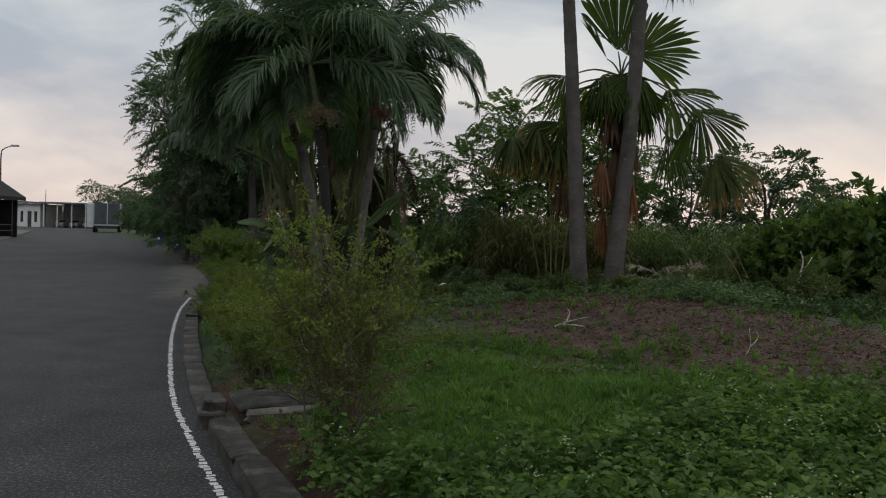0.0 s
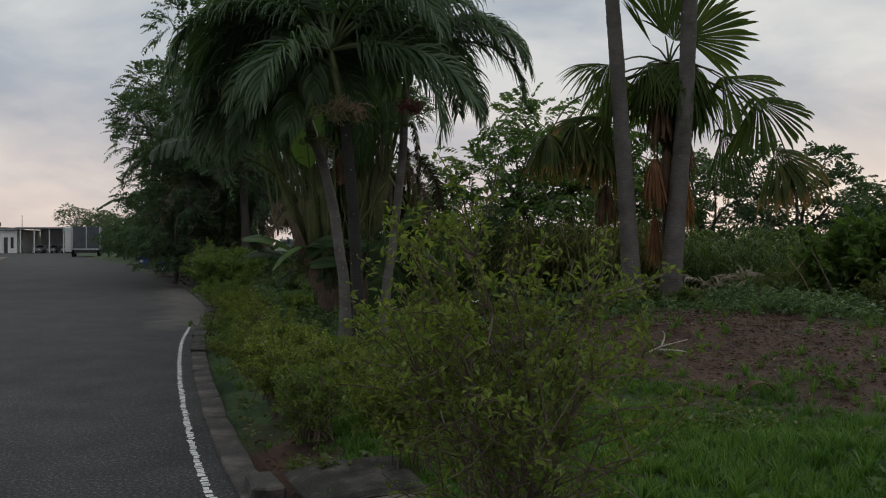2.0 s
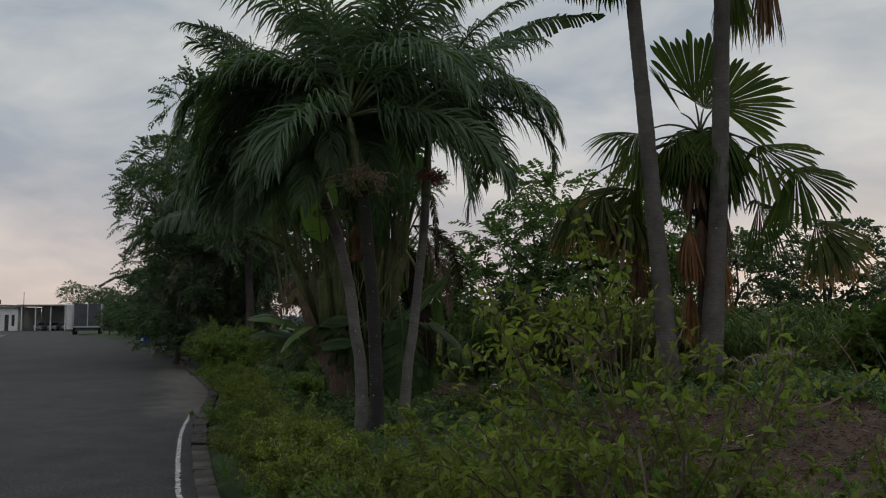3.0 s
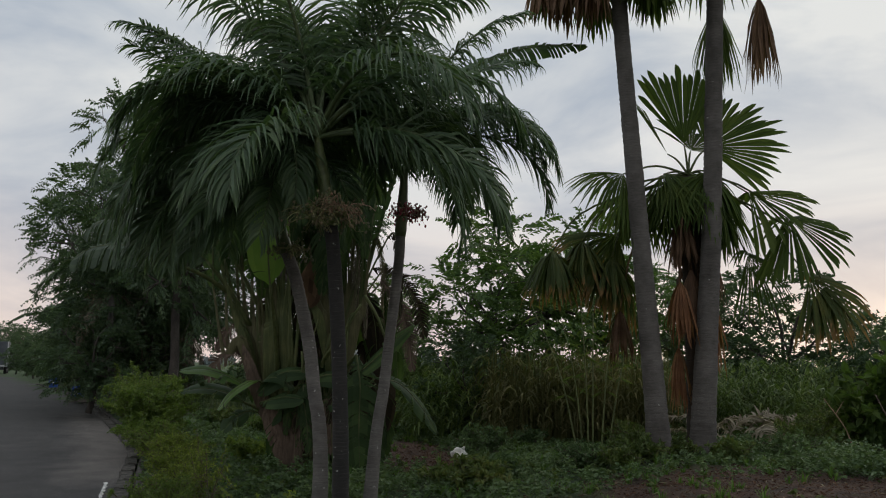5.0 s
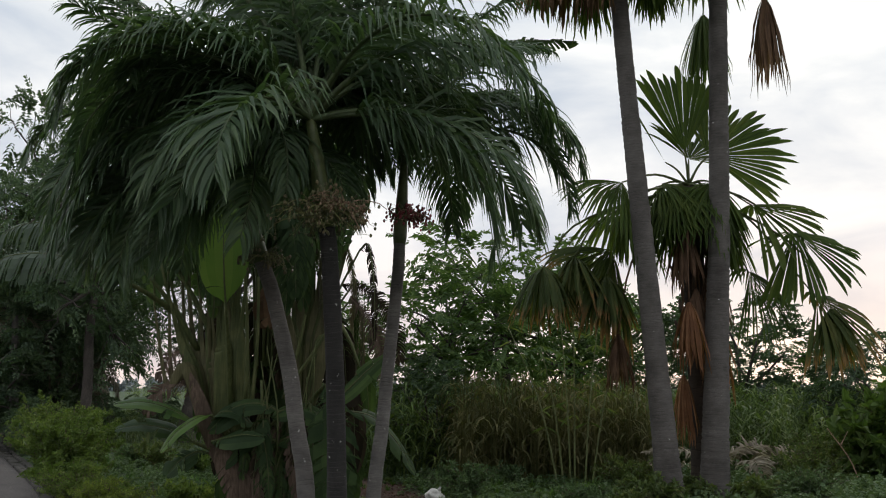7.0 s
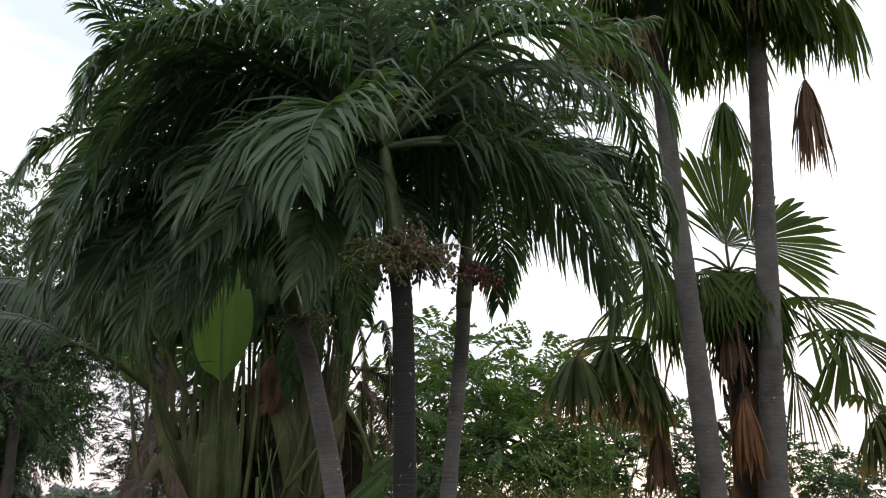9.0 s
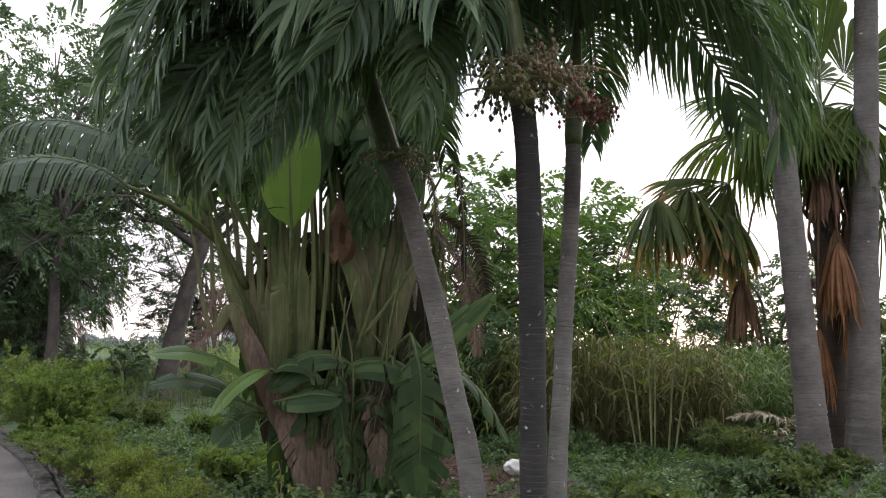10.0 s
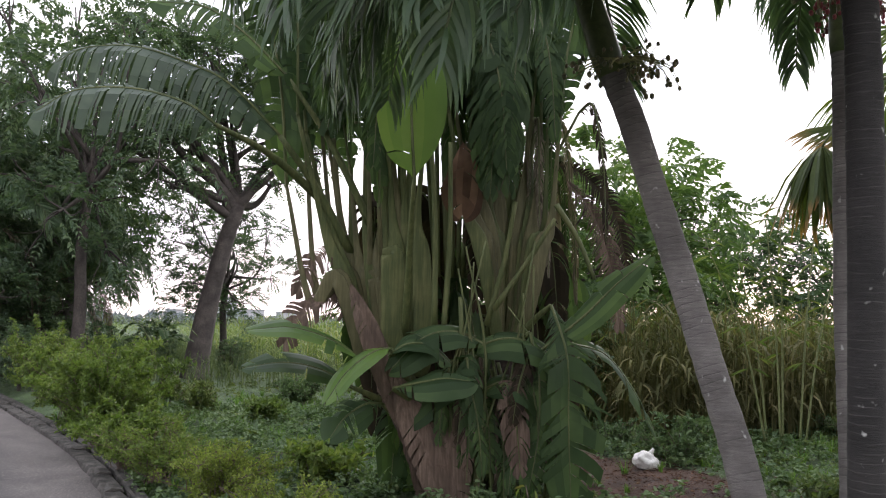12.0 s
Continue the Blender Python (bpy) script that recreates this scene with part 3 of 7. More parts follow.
def build_ground():
    xs = np.unique(np.r_[-5000, -1500, -500, -200, -120, np.arange(-90, -14, 3.0), np.arange(-14, 16, 0.28), np.arange(16, 60, 3.0), 90, 150, 400, 1500, 5000])
    ys = np.unique(np.r_[-5000, -1500, -300, -60, np.arange(-30, 1, 3.0), np.arange(1, 34, 0.28), np.arange(34, 70, 2.0), np.arange(70, 200, 6.0), 300, 500, 900, 1800, 5000])
    gx, gy = np.meshgrid(xs, ys)
    gz = ground_z(gx, gy)
    w, h = len(xs), len(ys)
    i = (np.arange(h - 1)[:, None] * w + np.arange(w - 1)[None]).ravel()
    s = Soup().add(np.stack([gx, gy, gz], -1).reshape(-1, 3), np.stack([i, i + 1, i + w + 1, i + w], 1))
    ob = part("ground", s, M_GROUND, smooth=True)
    at = ob.data.attributes.new("bare", "FLOAT", "POINT")
    at.data.foreach_set("value", bare(gx, gy).ravel().astype(np.float32))
    tagged(ob, "grassy verge with bare brown soil and leaf litter", "ground", kind="structure")


build_ground()


def side_normals(line):
    t = unit(np.gradient(line, axis=0))
    return np.stack([t[:, 1], -t[:, 0]], 1)


EDGE_N = side_normals(EDGE)


def at_edge(off, z):
    """The edge line moved off metres towards the verge, at height z."""
    return np.c_[EDGE + EDGE_N * off, np.full(len(EDGE), z)]


def build_road():
    s = Soup()
    offs = [0.30, -0.4, -0.9, -1.5, -3.2, -5, -6.6, -8.2, -9.9]
    for a, b in zip(offs[:-1], offs[1:]):
        s.ribbon(at_edge(b, 0.0), at_edge(a, 0.0))
    road = part("road", s, M_ASPHALT)
    co = np.concatenate(s.v)
    off = edge_side(co[:, 0], co[:, 1])
    dust = step(15, 20, co[:, 1]) * (0.5 * np.exp(-(off / 1.0) ** 2) * step(45, 26, co[:, 1]))
    road.data.attributes.new("dust", "FLOAT", "POINT").data.foreach_set("value", dust.astype(np.float32))
    tagged(road, "worn dark grey asphalt road bending along the verge", "road", kind="structure")
    # the yard in front of the far shed
    yard = part("yard", Soup().add([(-130, 118, -0.012), (-40, 104, -0.012), (-40, 185, -0.012), (-130, 185, -0.012)], [[0, 1, 2, 3]]), M_ASPHALT)
    tagged(yard, "open asphalt yard before the vehicle shed", "yard", kind="structure")
    # the edge line: ragged bars of worn white paint
    s = Soup()
    run = np.r_[0, np.cumsum(np.linalg.norm(np.diff(EDGE, axis=0), axis=1))]
    u = 25.0
    LINE_END = float(np.interp(17.9, EDGE[:, 1], run))
    rng = np.random.default_rng(3)
    while u < LINE_END:
        gap = 0.009 + 0.022 * rng.random() ** 2
        ln = 0.022 + 0.045 * rng.random()
        p0, p1 = [np.array([np.interp(v, run, EDGE[:, 0]), np.interp(v, run, EDGE[:, 1])]) for v in (u, u + ln)]
        n = np.array([np.interp(u, run, EDGE_N[:, 0]), np.interp(u, run, EDGE_N[:, 1])])
        a, b = -0.024 + 0.004 * rng.standard_normal(), 0.023 + 0.005 * rng.standard_normal()
        q0, q1 = rng.standard_normal(2) * 0.006
        v = [(*(p0 + n * a), 0.004), (*(p0 + n * (b + q0)), 0.004), (*(p1 + n * (b + q1)), 0.004), (*(p1 + n * (a + q1)), 0.004)]
        s.add(v, [[0, 1, 2, 3]])
        u += ln + gap
    part("edge_line", s, M_PAINT, road, "worn white painted edge line")


build_road()


def jitter_box(lo, hi, amount, seed, bevel=0.02):
    """A bevelled block with uneven corners."""
    rng = np.random.default_rng(seed)
    bm = bmesh.new()
    c, d = (np.array(lo) + hi) / 2, np.array(hi) - lo
    bmesh.ops.create_cube(bm, size=1, matrix=Matrix.Translation(c) @ Matrix.Diagonal((*d, 1)))
    bmesh.ops.subdivide_edges(bm, edges=bm.edges[:], cuts=1, use_grid_fill=True)
    for v in bm.verts:
        v.co += Vector(rng.standard_normal(3)) * amount
    bmesh.ops.bevel(bm, geom=[e for e in bm.edges if e.calc_face_angle(0) > 0.9], offset=bevel, segments=1, affect="EDGES")
    return bm


def build_kerb():
    run = np.r_[0, np.cumsum(np.linalg.norm(np.diff(EDGE, axis=0), axis=1))]
    kerb = thing("kerb", (0, 0, 0), "low worn concrete kerb along the road edge", "kerb", kind="structure")
    bases = [Soup().take(jitter_box((0.0, -0.49, -0.10), (0.20, 0.49, 0.02), 0.004, 20 + i, 0.008)).mesh("kerb_stone", M_KERB) for i in range(4)]
    mossy = [Soup().take(jitter_box((0.0, -0.49, -0.10), (0.20, 0.49, 0.05), 0.010, 30 + i, 0.012)).mesh("kerb_stone", M_CONCRETE_DARK) for i in range(4)]
    backs = [Soup().take(jitter_box((0.0, -0.48, -0.10), (0.13, 0.48, 0.0), 0.008, 40 + i)).mesh("drain_wall_block", M_CONCRETE_DARK) for i in range(4)]
    rng = random.Random(4)
    u = 24.0
    while u < 105:
        x, y = np.interp(u, run, EDGE[:, 0]), np.interp(u, run, EDGE[:, 1])
        nx, ny = np.interp(u, run, EDGE_N[:, 0]), np.interp(u, run, EDGE_N[:, 1])
        ang = math.degrees(math.atan2(ny, nx))
        ob = part("kerb_stone", (bases if y < 14 else mossy)[rng.randrange(4)], None, kerb)
        near = y < 7.0
        ob.matrix_basis = pose(x + nx * 0.16, y + ny * 0.16, -0.008 + 0.010 * rng.random() + (0.016 if y > 7 else 0.0), rng.uniform(-1, 1), rng.uniform(-2, 3), ang + rng.uniform(-1, 1))
        if 15.5 < y < 60:
            b = part("drain_wall_block", backs[rng.randrange(4)], None, kerb)
            b.matrix_basis = pose(x + nx * (0.44 if near else 0.40), y + ny * (0.44 if near else 0.40), 0.10 if near else 0.085, rng.uniform(-1, 1), rng.uniform(-3, 3), ang + rng.uniform(-1.5, 1.5)) @ Matrix.Diagonal((1.4 if near else 1, 1, 1.8 if near else 1, 1))
        u += 0.985


build_kerb()


def build_slab():
    """The concrete drain cover with its broken inlet blocks beside the kerb."""
    cover = thing("drain_cover", (-1.5, 6.95, 0.13), "cracked grey concrete drain cover lying tilted beside the kerb", "drain cover")
    cover.rotation_euler = (radians(1.5), radians(-2), radians(24))
    part("slab", Soup().take(jitter_box((-0.25, -0.40, 0.0), (0.45, 0.30, 0.05), 0.012, 5)), M_CONCRETE_DARK, cover)
    part("edge_strip", Soup().take(jitter_box((-0.22, -0.53, -0.05), (0.52, -0.42, 0.022), 0.009, 6)), M_CONCRETE, cover, "pale concrete edge strip")
    for i, (x, y, z, sx, sy, sz, rz) in enumerate([(-1.80, 6.46, 0.0, 0.20, 0.17, 0.13, 22), (-1.98, 7.10, 0.0, 0.19, 0.42, 0.12, 22), (-1.42, 5.72, 0.0, 0.20, 1.10, 0.13, 24.5),
                                                   (-0.90, 4.65, 0.0, 0.21, 1.22, 0.135, 26), (-0.32, 3.47, 0.0, 0.21, 1.36, 0.14, 26.5)]):
        ob = part("concrete_block", Soup().take(jitter_box((-sx / 2, -sy / 2, -0.05), (sx / 2, sy / 2, sz), 0.007, 60 + i, 0.014)), M_CONCRETE_DARK if i > 1 else M_KERB)
        ob.matrix_basis = pose(x, y, z, (0.8, -1.2, 0.5, -0.6, 0.6)[i], (-1.0, 2.0, 1.0, -1.5, 0.8)[i], rz)
        tagged(ob, "dark weathered concrete block of the drain wall", "concrete block", "drain blocks")


build_slab()


# ---- palms ----
def bark_trunk(path, radii, rings=9.0, depth=0.02, n=None, sides=14, seed=0):
    """A trunk tube with stepped leaf-scar rings."""
    rng = np.random.default_rng(seed)
    ln = np.linalg.norm(np.diff(np.asarray(path), axis=0), axis=1).sum()
    n = n or int(ln * rings * 2) + 4
    p = smooth_path(path, n)
    r = np.interp(np.linspace(0, 1, n), np.linspace(0, 1, len(radii)), radii)
    r = r * (1 + depth * (np.arange(n) % 2 - 0.5) + 0.02 * rng.standard_normal(n))
    return Soup().tube(p, r, max(sides, 20))


def frond_mesh(length, rise, bend, pairs, leaf_len, leaf_wid, sag, seed, twist=0.0):
    """A feather frond: a rib that arches in the xz plane and two rows of drooping leaflets. Returns rib and blade."""
    rng = np.random.default_rng(seed)
    k = 26
    s = np.linspace(0, 1, k)
    ang = radians(rise) - radians(bend) * s ** 1.35
    side_sway = twist * s ** 2
    d = np.stack([np.cos(ang) * np.cos(side_sway), np.cos(ang) * np.sin(side_sway), np.sin(ang)], 1)
    p = np.vstack([[0, 0, 0], np.cumsum((d[1:] + d[:-1]) / 2 * length / (k - 1), 0)])
    rib = Soup().tube(p, np.linspace(0.026, 0.005, k) * length / 2.2, 5, cap=False)
    blade = Soup()
    for side in (-1, 1):
        u = np.linspace(0.17, 0.995, pairs) + rng.normal(0, 0.004, pairs)
        u = np.clip(u, 0, 1)
        o = np.stack([np.interp(u, s, p[:, j]) for j in range(3)], 1)
        t = unit(np.stack([np.interp(u, s, d[:, j]) for j in range(3)], 1))
        lat = unit(np.cross(t, (0, 0, 1.0))) * side
        up = np.cross(lat * side, t)
        fwd = (0.62 + 0.9 * u ** 2 + rng.normal(0, 0.14, pairs))[:, None]
        dr = unit(lat + t * fwd + up * (0.16 + rng.normal(0, 0.20, pairs))[:, None])
        ln = leaf_len * (0.55 + 0.45 * np.sin(np.pi * np.clip(u * 1.02, 0, 1) ** 0.75)) * (1 - 0.35 * u ** 3) * rng.uniform(0.85, 1.1, pairs)
        kk = 5
        c = [o]
        cur = dr
        for j in range(kk - 1):
            c.append(c[-1] + cur * (ln / (kk - 1))[:, None])
            cur = unit(cur + np.array([0, 0, -1.0]) * (sag * (0.35 + 0.3 * j) * rng.uniform(0.5, 1.6, pairs))[:, None] + rng.normal(0, 0.05, (pairs, 3)))
        c = np.stack(c, 1)
        wprof = np.array([0.35, 1.0, 0.95, 0.62, 0.08]) * leaf_wid
        across = unit(np.cross(np.gradient(c, axis=1), up[:, None]))
        tilt = rng.normal(0, 0.6, pairs)[:, None, None]
        w = unit(across + up[:, None] * tilt) * wprof[None, :, None]
        blade.ribbon(c - w, c + w)
    return rib.mesh("rib", M_RACHIS, True), blade.mesh("frond", M_FROND)


# fronds by how they leave the crown: upright, arching, spreading, hanging
FRONDS = {}
for kind, rise, bend, ln in (("upright", 80, 66, 2.9), ("arching", 60, 128, 2.6), ("spreading", 38, 122, 2.55), ("hanging", 12, 98, 2.3), ("limp", -8, 78, 2.1)):
    FRONDS[kind] = [frond_mesh(ln, rise + dr, bend + db, 84, 0.80, 0.0145, 0.85, 100 + i * 7 + len(kind), tw) for i, (dr, db, tw) in enumerate(((0, 0, 0.15), (6, 10, -0.3), (-7, 6, 0.3)))]


FRONDS["forward"] = [frond_mesh(1.75, 4, 88, 66, 0.80, 0.0150, 0.80, 171 + i, tw) for i, tw in enumerate((0.1, -0.25, 0.3))]


def crown_of_fronds(parent, centre, spec, seed, scale=1.0):
    rng = random.Random(seed)
    for kind, az in spec:
        rib, blade = FRONDS[kind][rng.randrange(3)]
        sc = scale * rng.uniform(0.92, 1.08)
        ob = part("frond", blade, None, parent)
        ob.matrix_basis = pose(*centre, rng.uniform(-32, 32), rng.uniform(-7, 7), az + rng.uniform(-9, 9)) @ Matrix.Diagonal((sc, sc, sc, 1))
        part("rib", rib, None, ob, "yellow-green midrib")


def fruit_stem(parent, at, seed, ripe, n=20, size=1.0):
    """A branching spray of stalks with small oval fruits."""
    rng = np.random.default_rng(seed)
    stalks, fruit = Soup(), Soup()
    bm0 = bmesh.new()
    bmesh.ops.create_icosphere(bm0, subdivisions=1, radius=1)
    sv = np.array([v.co[:] for v in bm0.verts])
    sf = np.array([[v.index for v in f.verts] for f in bm0.faces])
    bm0.free()
    for i in range(n):
        az = rng.uniform(0, 6.28)
        ln = rng.uniform(0.25, 0.52) * size
        d = np.array([np.cos(az), np.sin(az), rng.uniform(-0.1, 0.7)])
        pts = [np.zeros(3)]
        cur = unit(d)
        for j in range(5):
            pts.append(pts[-1] + cur * ln / 5)
            cur = unit(cur + np.array([rng.normal(0, 0.2), rng.normal(0, 0.2), -0.28]))
        pts = np.array(pts)
        stalks.tube(pts, np.linspace(0.008, 0.003, 6), 4, cap=False)
        for j in range(6):
            root = pts[rng.integers(2, 6)]
            q = root + rng.normal(0, 0.045, 3)
            stalks.tube(np.array([root, (root + q) / 2 + (0, 0, 0.01), q]), 0.002, 3, cap=False)
            fruit.add(sv * np.array([0.013, 0.013, 0.018]) * rng.uniform(0.8, 1.25) + q, sf)
    a = part("fruit_stem", stalks, (M_FRUIT_STALK_GREEN, M_FRUIT_STALK, M_FRUIT_STALK)[ripe], parent, "branched fruiting stem")
    a.location = at
    part("fruit", fruit, M_FRUIT if ripe == 1 else M_FRUIT_GREEN, a, "small oval red palm fruits" if ripe == 1 else "small oval green palm fruits")["kind"] = "stuff"


def feather_palm(place, path, radii, bark, shaft_len, spec, seed, label, fruits=(), scale=1.0, lean=(0, 0)):
    palm = thing("feather_palm", place, label, "palm tree", "clump of feather palms")
    o = np.array(place)
    path = np.asarray(path, float) - o
    part("trunk", bark_trunk(path, radii, seed=seed), bark, palm, smooth=True)
    top = path[-1]
    d = unit(path[-1] - path[-2]) * 0.55 + np.array([0, 0, 0.45]) + np.array([*lean, 0])
    d = unit(d)
    end = top + d * shaft_len
    sh = smooth_path([top - d * 0.05, top + d * shaft_len * 0.4, end], 10)
    part("crownshaft", Soup().tube(sh, np.interp(np.linspace(0, 1, 10), [0, 0.12, 0.6, 1], [radii[-1] * 1.05, radii[-1] * 1.22, radii[-1] * 1.0, radii[-1] * 0.55]), 12), M_SHAFT, palm, "smooth green crownshaft", True)
    crown_of_fronds(palm, tuple(end), spec, seed, scale)
    for i, (dx, dy, dz, sz, ripe) in enumerate(fruits):
        fruit_stem(palm, tuple(top + np.array([dx, dy, dz])), seed * 10 + i, ripe, size=sz)
    return palm


feather_palm((-2.35, 14.37, 0.08), [(-2.35, 14.37, 0.08), (-2.35, 14.44, 0.6), (-2.39, 14.57, 1.1), (-2.47, 14.67, 1.5), (-2.55, 14.82, 2.0), (-2.67, 14.92, 2.5), (-2.78, 14.97, 2.9), (-2.9, 15.0, 3.2)],
             [0.100, 0.086, 0.082, 0.080, 0.079, 0.077, 0.075, 0.073], M_BARK_GREY, 0.95,
             [("upright", 20), ("upright", 200), ("upright", 300), ("upright", 110), ("upright", 175), ("upright", 225), ("arching", 340), ("arching", 20), ("arching", 200), ("arching", 120), ("arching", 150), ("arching", 215), ("arching", 265), ("arching", 95), ("arching", 240), ("arching", 180), ("spreading", 180), ("spreading", 240),
              ("spreading", 285), ("spreading", 130), ("spreading", 60), ("spreading", 212), ("hanging", 195), ("hanging", 255), ("hanging", 160), ("hanging", 225), ("hanging", 285), ("hanging", 120), ("spreading", 262), ("hanging", 240), ("hanging", 178), ("hanging", 318), ("arching", 70), ("limp", 205), ("limp", 235), ("limp", 262), ("limp", 180), ("limp", 150)],
             11, "curved grey feather palm leaning over the verge with drooping dark fronds", [(0.02, -0.08, 0.0, 0.65, 0)], 0.9, (-0.10, 0))
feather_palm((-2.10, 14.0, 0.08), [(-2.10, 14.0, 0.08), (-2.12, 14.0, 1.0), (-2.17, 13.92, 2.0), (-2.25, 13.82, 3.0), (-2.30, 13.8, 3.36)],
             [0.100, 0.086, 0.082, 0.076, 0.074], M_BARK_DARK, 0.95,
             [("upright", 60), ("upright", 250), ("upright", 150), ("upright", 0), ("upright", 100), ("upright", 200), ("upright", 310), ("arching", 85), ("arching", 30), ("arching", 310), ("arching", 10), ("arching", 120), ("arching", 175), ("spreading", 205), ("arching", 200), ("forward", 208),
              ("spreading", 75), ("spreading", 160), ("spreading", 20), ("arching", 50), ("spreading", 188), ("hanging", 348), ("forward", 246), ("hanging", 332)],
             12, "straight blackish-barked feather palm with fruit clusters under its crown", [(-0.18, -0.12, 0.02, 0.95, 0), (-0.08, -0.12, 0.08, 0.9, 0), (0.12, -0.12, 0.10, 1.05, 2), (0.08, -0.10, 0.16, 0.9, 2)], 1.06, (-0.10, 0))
feather_palm((-1.80, 14.45, 0.08), [(-1.80, 14.45, 0.08), (-1.73, 14.55, 1.0), (-1.66, 14.65, 1.5), (-1.61, 14.72, 2.0), (-1.51, 14.82, 3.0), (-1.49, 14.85, 3.42)],
             [0.085, 0.070, 0.066, 0.064, 0.062, 0.060], M_BARK_GREY, 0.90,
             [("upright", 40), ("upright", 170), ("upright", 285), ("upright", 90), ("upright", 345), ("upright", 230), ("arching", 0), ("arching", 22), ("arching", 345), ("arching", 55), ("arching", 85), ("arching", 130), ("arching", 165),
              ("spreading", 352), ("spreading", 60), ("arching", 205), ("arching", 12)],
             13, "slim grey feather palm leaning slightly outwards with arching fronds", [(0.08, -0.03, 0.30, 0.5, 1), (0.10, 0.0, 0.24, 0.46, 1)], 0.90, (0.02, 0))


def fan_blade(hub, axis, normal, radius, span, seed, material, segs=40, split=0.62, droop=0.25, cup=0.3):
    """A pleated fan: segments joined near the hub, free and limp at the tips, the flanks folding down by cup."""
    rng = np.random.default_rng(seed)
    axis = unit(axis)
    normal = unit(np.asarray(normal, float) - axis * np.dot(normal, axis))
    lat = np.cross(normal, axis)
    th = np.radians(np.linspace(-span / 2, span / 2, segs)) + rng.normal(0, 0.008, segs)
    dth = np.radians(span / (segs - 1)) / 2
    cut = np.clip(split + rng.normal(0, 0.05, segs), 0.3, 0.93)
    rr = np.stack([np.full(segs, 0.03), np.full(segs, 0.25), cut * 0.7, cut, cut + (1 - cut) * 0.4, cut + (1 - cut) * 0.75, np.ones(segs)], 1)
    d = np.cos(th)[:, None] * axis + np.sin(th)[:, None] * lat
    e = -np.sin(th)[:, None] * axis + np.cos(th)[:, None] * lat
    ln = radius * (0.80 + 0.20 * np.cos(th * 0.8)) * rng.uniform(0.86, 1.06, segs)
    # now and then a segment is broken short
    ln = np.where(rng.random(segs) < 0.05, ln * rng.uniform(0.65, 0.85, segs), ln)
    r = ln[:, None] * rr
    down = np.array([0, 0, -1.0])
    sag = droop * radius * (0.9 * rr ** 2.2 + 1.5 * np.clip(rr - cut[:, None], 0, 1) ** 1.5) * rng.uniform(0.75, 1.3, segs)[:, None]
    fall = cup * radius * rr ** 1.3 * (np.abs(th) ** 1.3)[:, None] * 0.55
    c = np.asarray(hub) + d[:, None] * r[:, :, None] + down * sag[:, :, None] - normal * fall[:, :, None]
    rc = r[:, 3]
    wid = np.tan(dth) * np.stack([r[:, 0], r[:, 1], r[:, 2], rc, rc * 0.86, rc * 0.55, rc * 0.05], 1)
    edge_up = normal * (wid * 0.6)[:, :, None]
    s = Soup()
    s.ribbon(c - e[:, None] * wid[:, :, None] + edge_up, c, rr)
    s.ribbon(c, c + e[:, None] * wid[:, :, None] + edge_up, rr)
    return s


def hung_blade(hub, length, spread, seed, segs=30, down=(0, 0, -1.0)):
    """A folded, hanging fan: segments fall from the hub like a closed umbrella."""
    rng = np.random.default_rng(seed)
    th = np.linspace(0, 2 * np.pi, segs, endpoint=False) + rng.normal(0, 0.06, segs)
    out = np.stack([np.cos(th), np.sin(th), 0 * th], 1)
    e = np.stack([-np.sin(th), np.cos(th), 0 * th], 1)
    u = np.array([0.02, 0.2, 0.45, 0.7, 0.88, 1.0])
    ln = length * rng.uniform(0.72, 1.08, segs)
    sp = spread * rng.uniform(0.6, 1.25, segs)
    c = np.asarray(hub) + out[:, None] * (sp[:, None] * (u ** 0.7)[None])[:, :, None] + np.asarray(down) * (ln[:, None] * (u ** 1.15)[None])[:, :, None] + rng.normal(0, 0.012, (segs, 6, 3)) * u[None, :, None]
    w = np.pi / segs * sp[:, None] * np.array([0.15, 0.75, 1.15, 1.0, 0.65, 0.08])[None] * 1.1
    s = Soup()
    run = np.broadcast_to(u, (segs, 6))
    s.ribbon(c - e[:, None] * w[:, :, None] + out[:, None] * (w * 0.4)[:, :, None], c, run)
    s.ribbon(c, c + e[:, None] * w[:, :, None] + out[:, None] * (w * 0.4)[:, :, None], run)
    return s


def hung_leaf(parent, root, hub, length, spread, seed, material, bow=0.5):
    root, hub = np.array(root, float), np.array(hub, float)
    blade = part("fan_leaf", hung_blade(hub, length, spread, seed, 34 if spread < 0.4 else 60), material, parent, "brown dead hanging leaf" if material in (M_DEAD, M_DEAD_ORANGE) else "")
    mid = (root + hub) / 2 + np.array([(hub - root)[0] * 0.25, (hub - root)[1] * 0.25, bow * 0.4])
    part("stalk", Soup().tube(smooth_path([root, mid, hub], 10), np.linspace(0.022, 0.012, 10), 6), M_STALK if material not in (M_DEAD, M_DEAD_ORANGE) else M_DEAD, blade, "slender leaf stalk", True)
    return blade


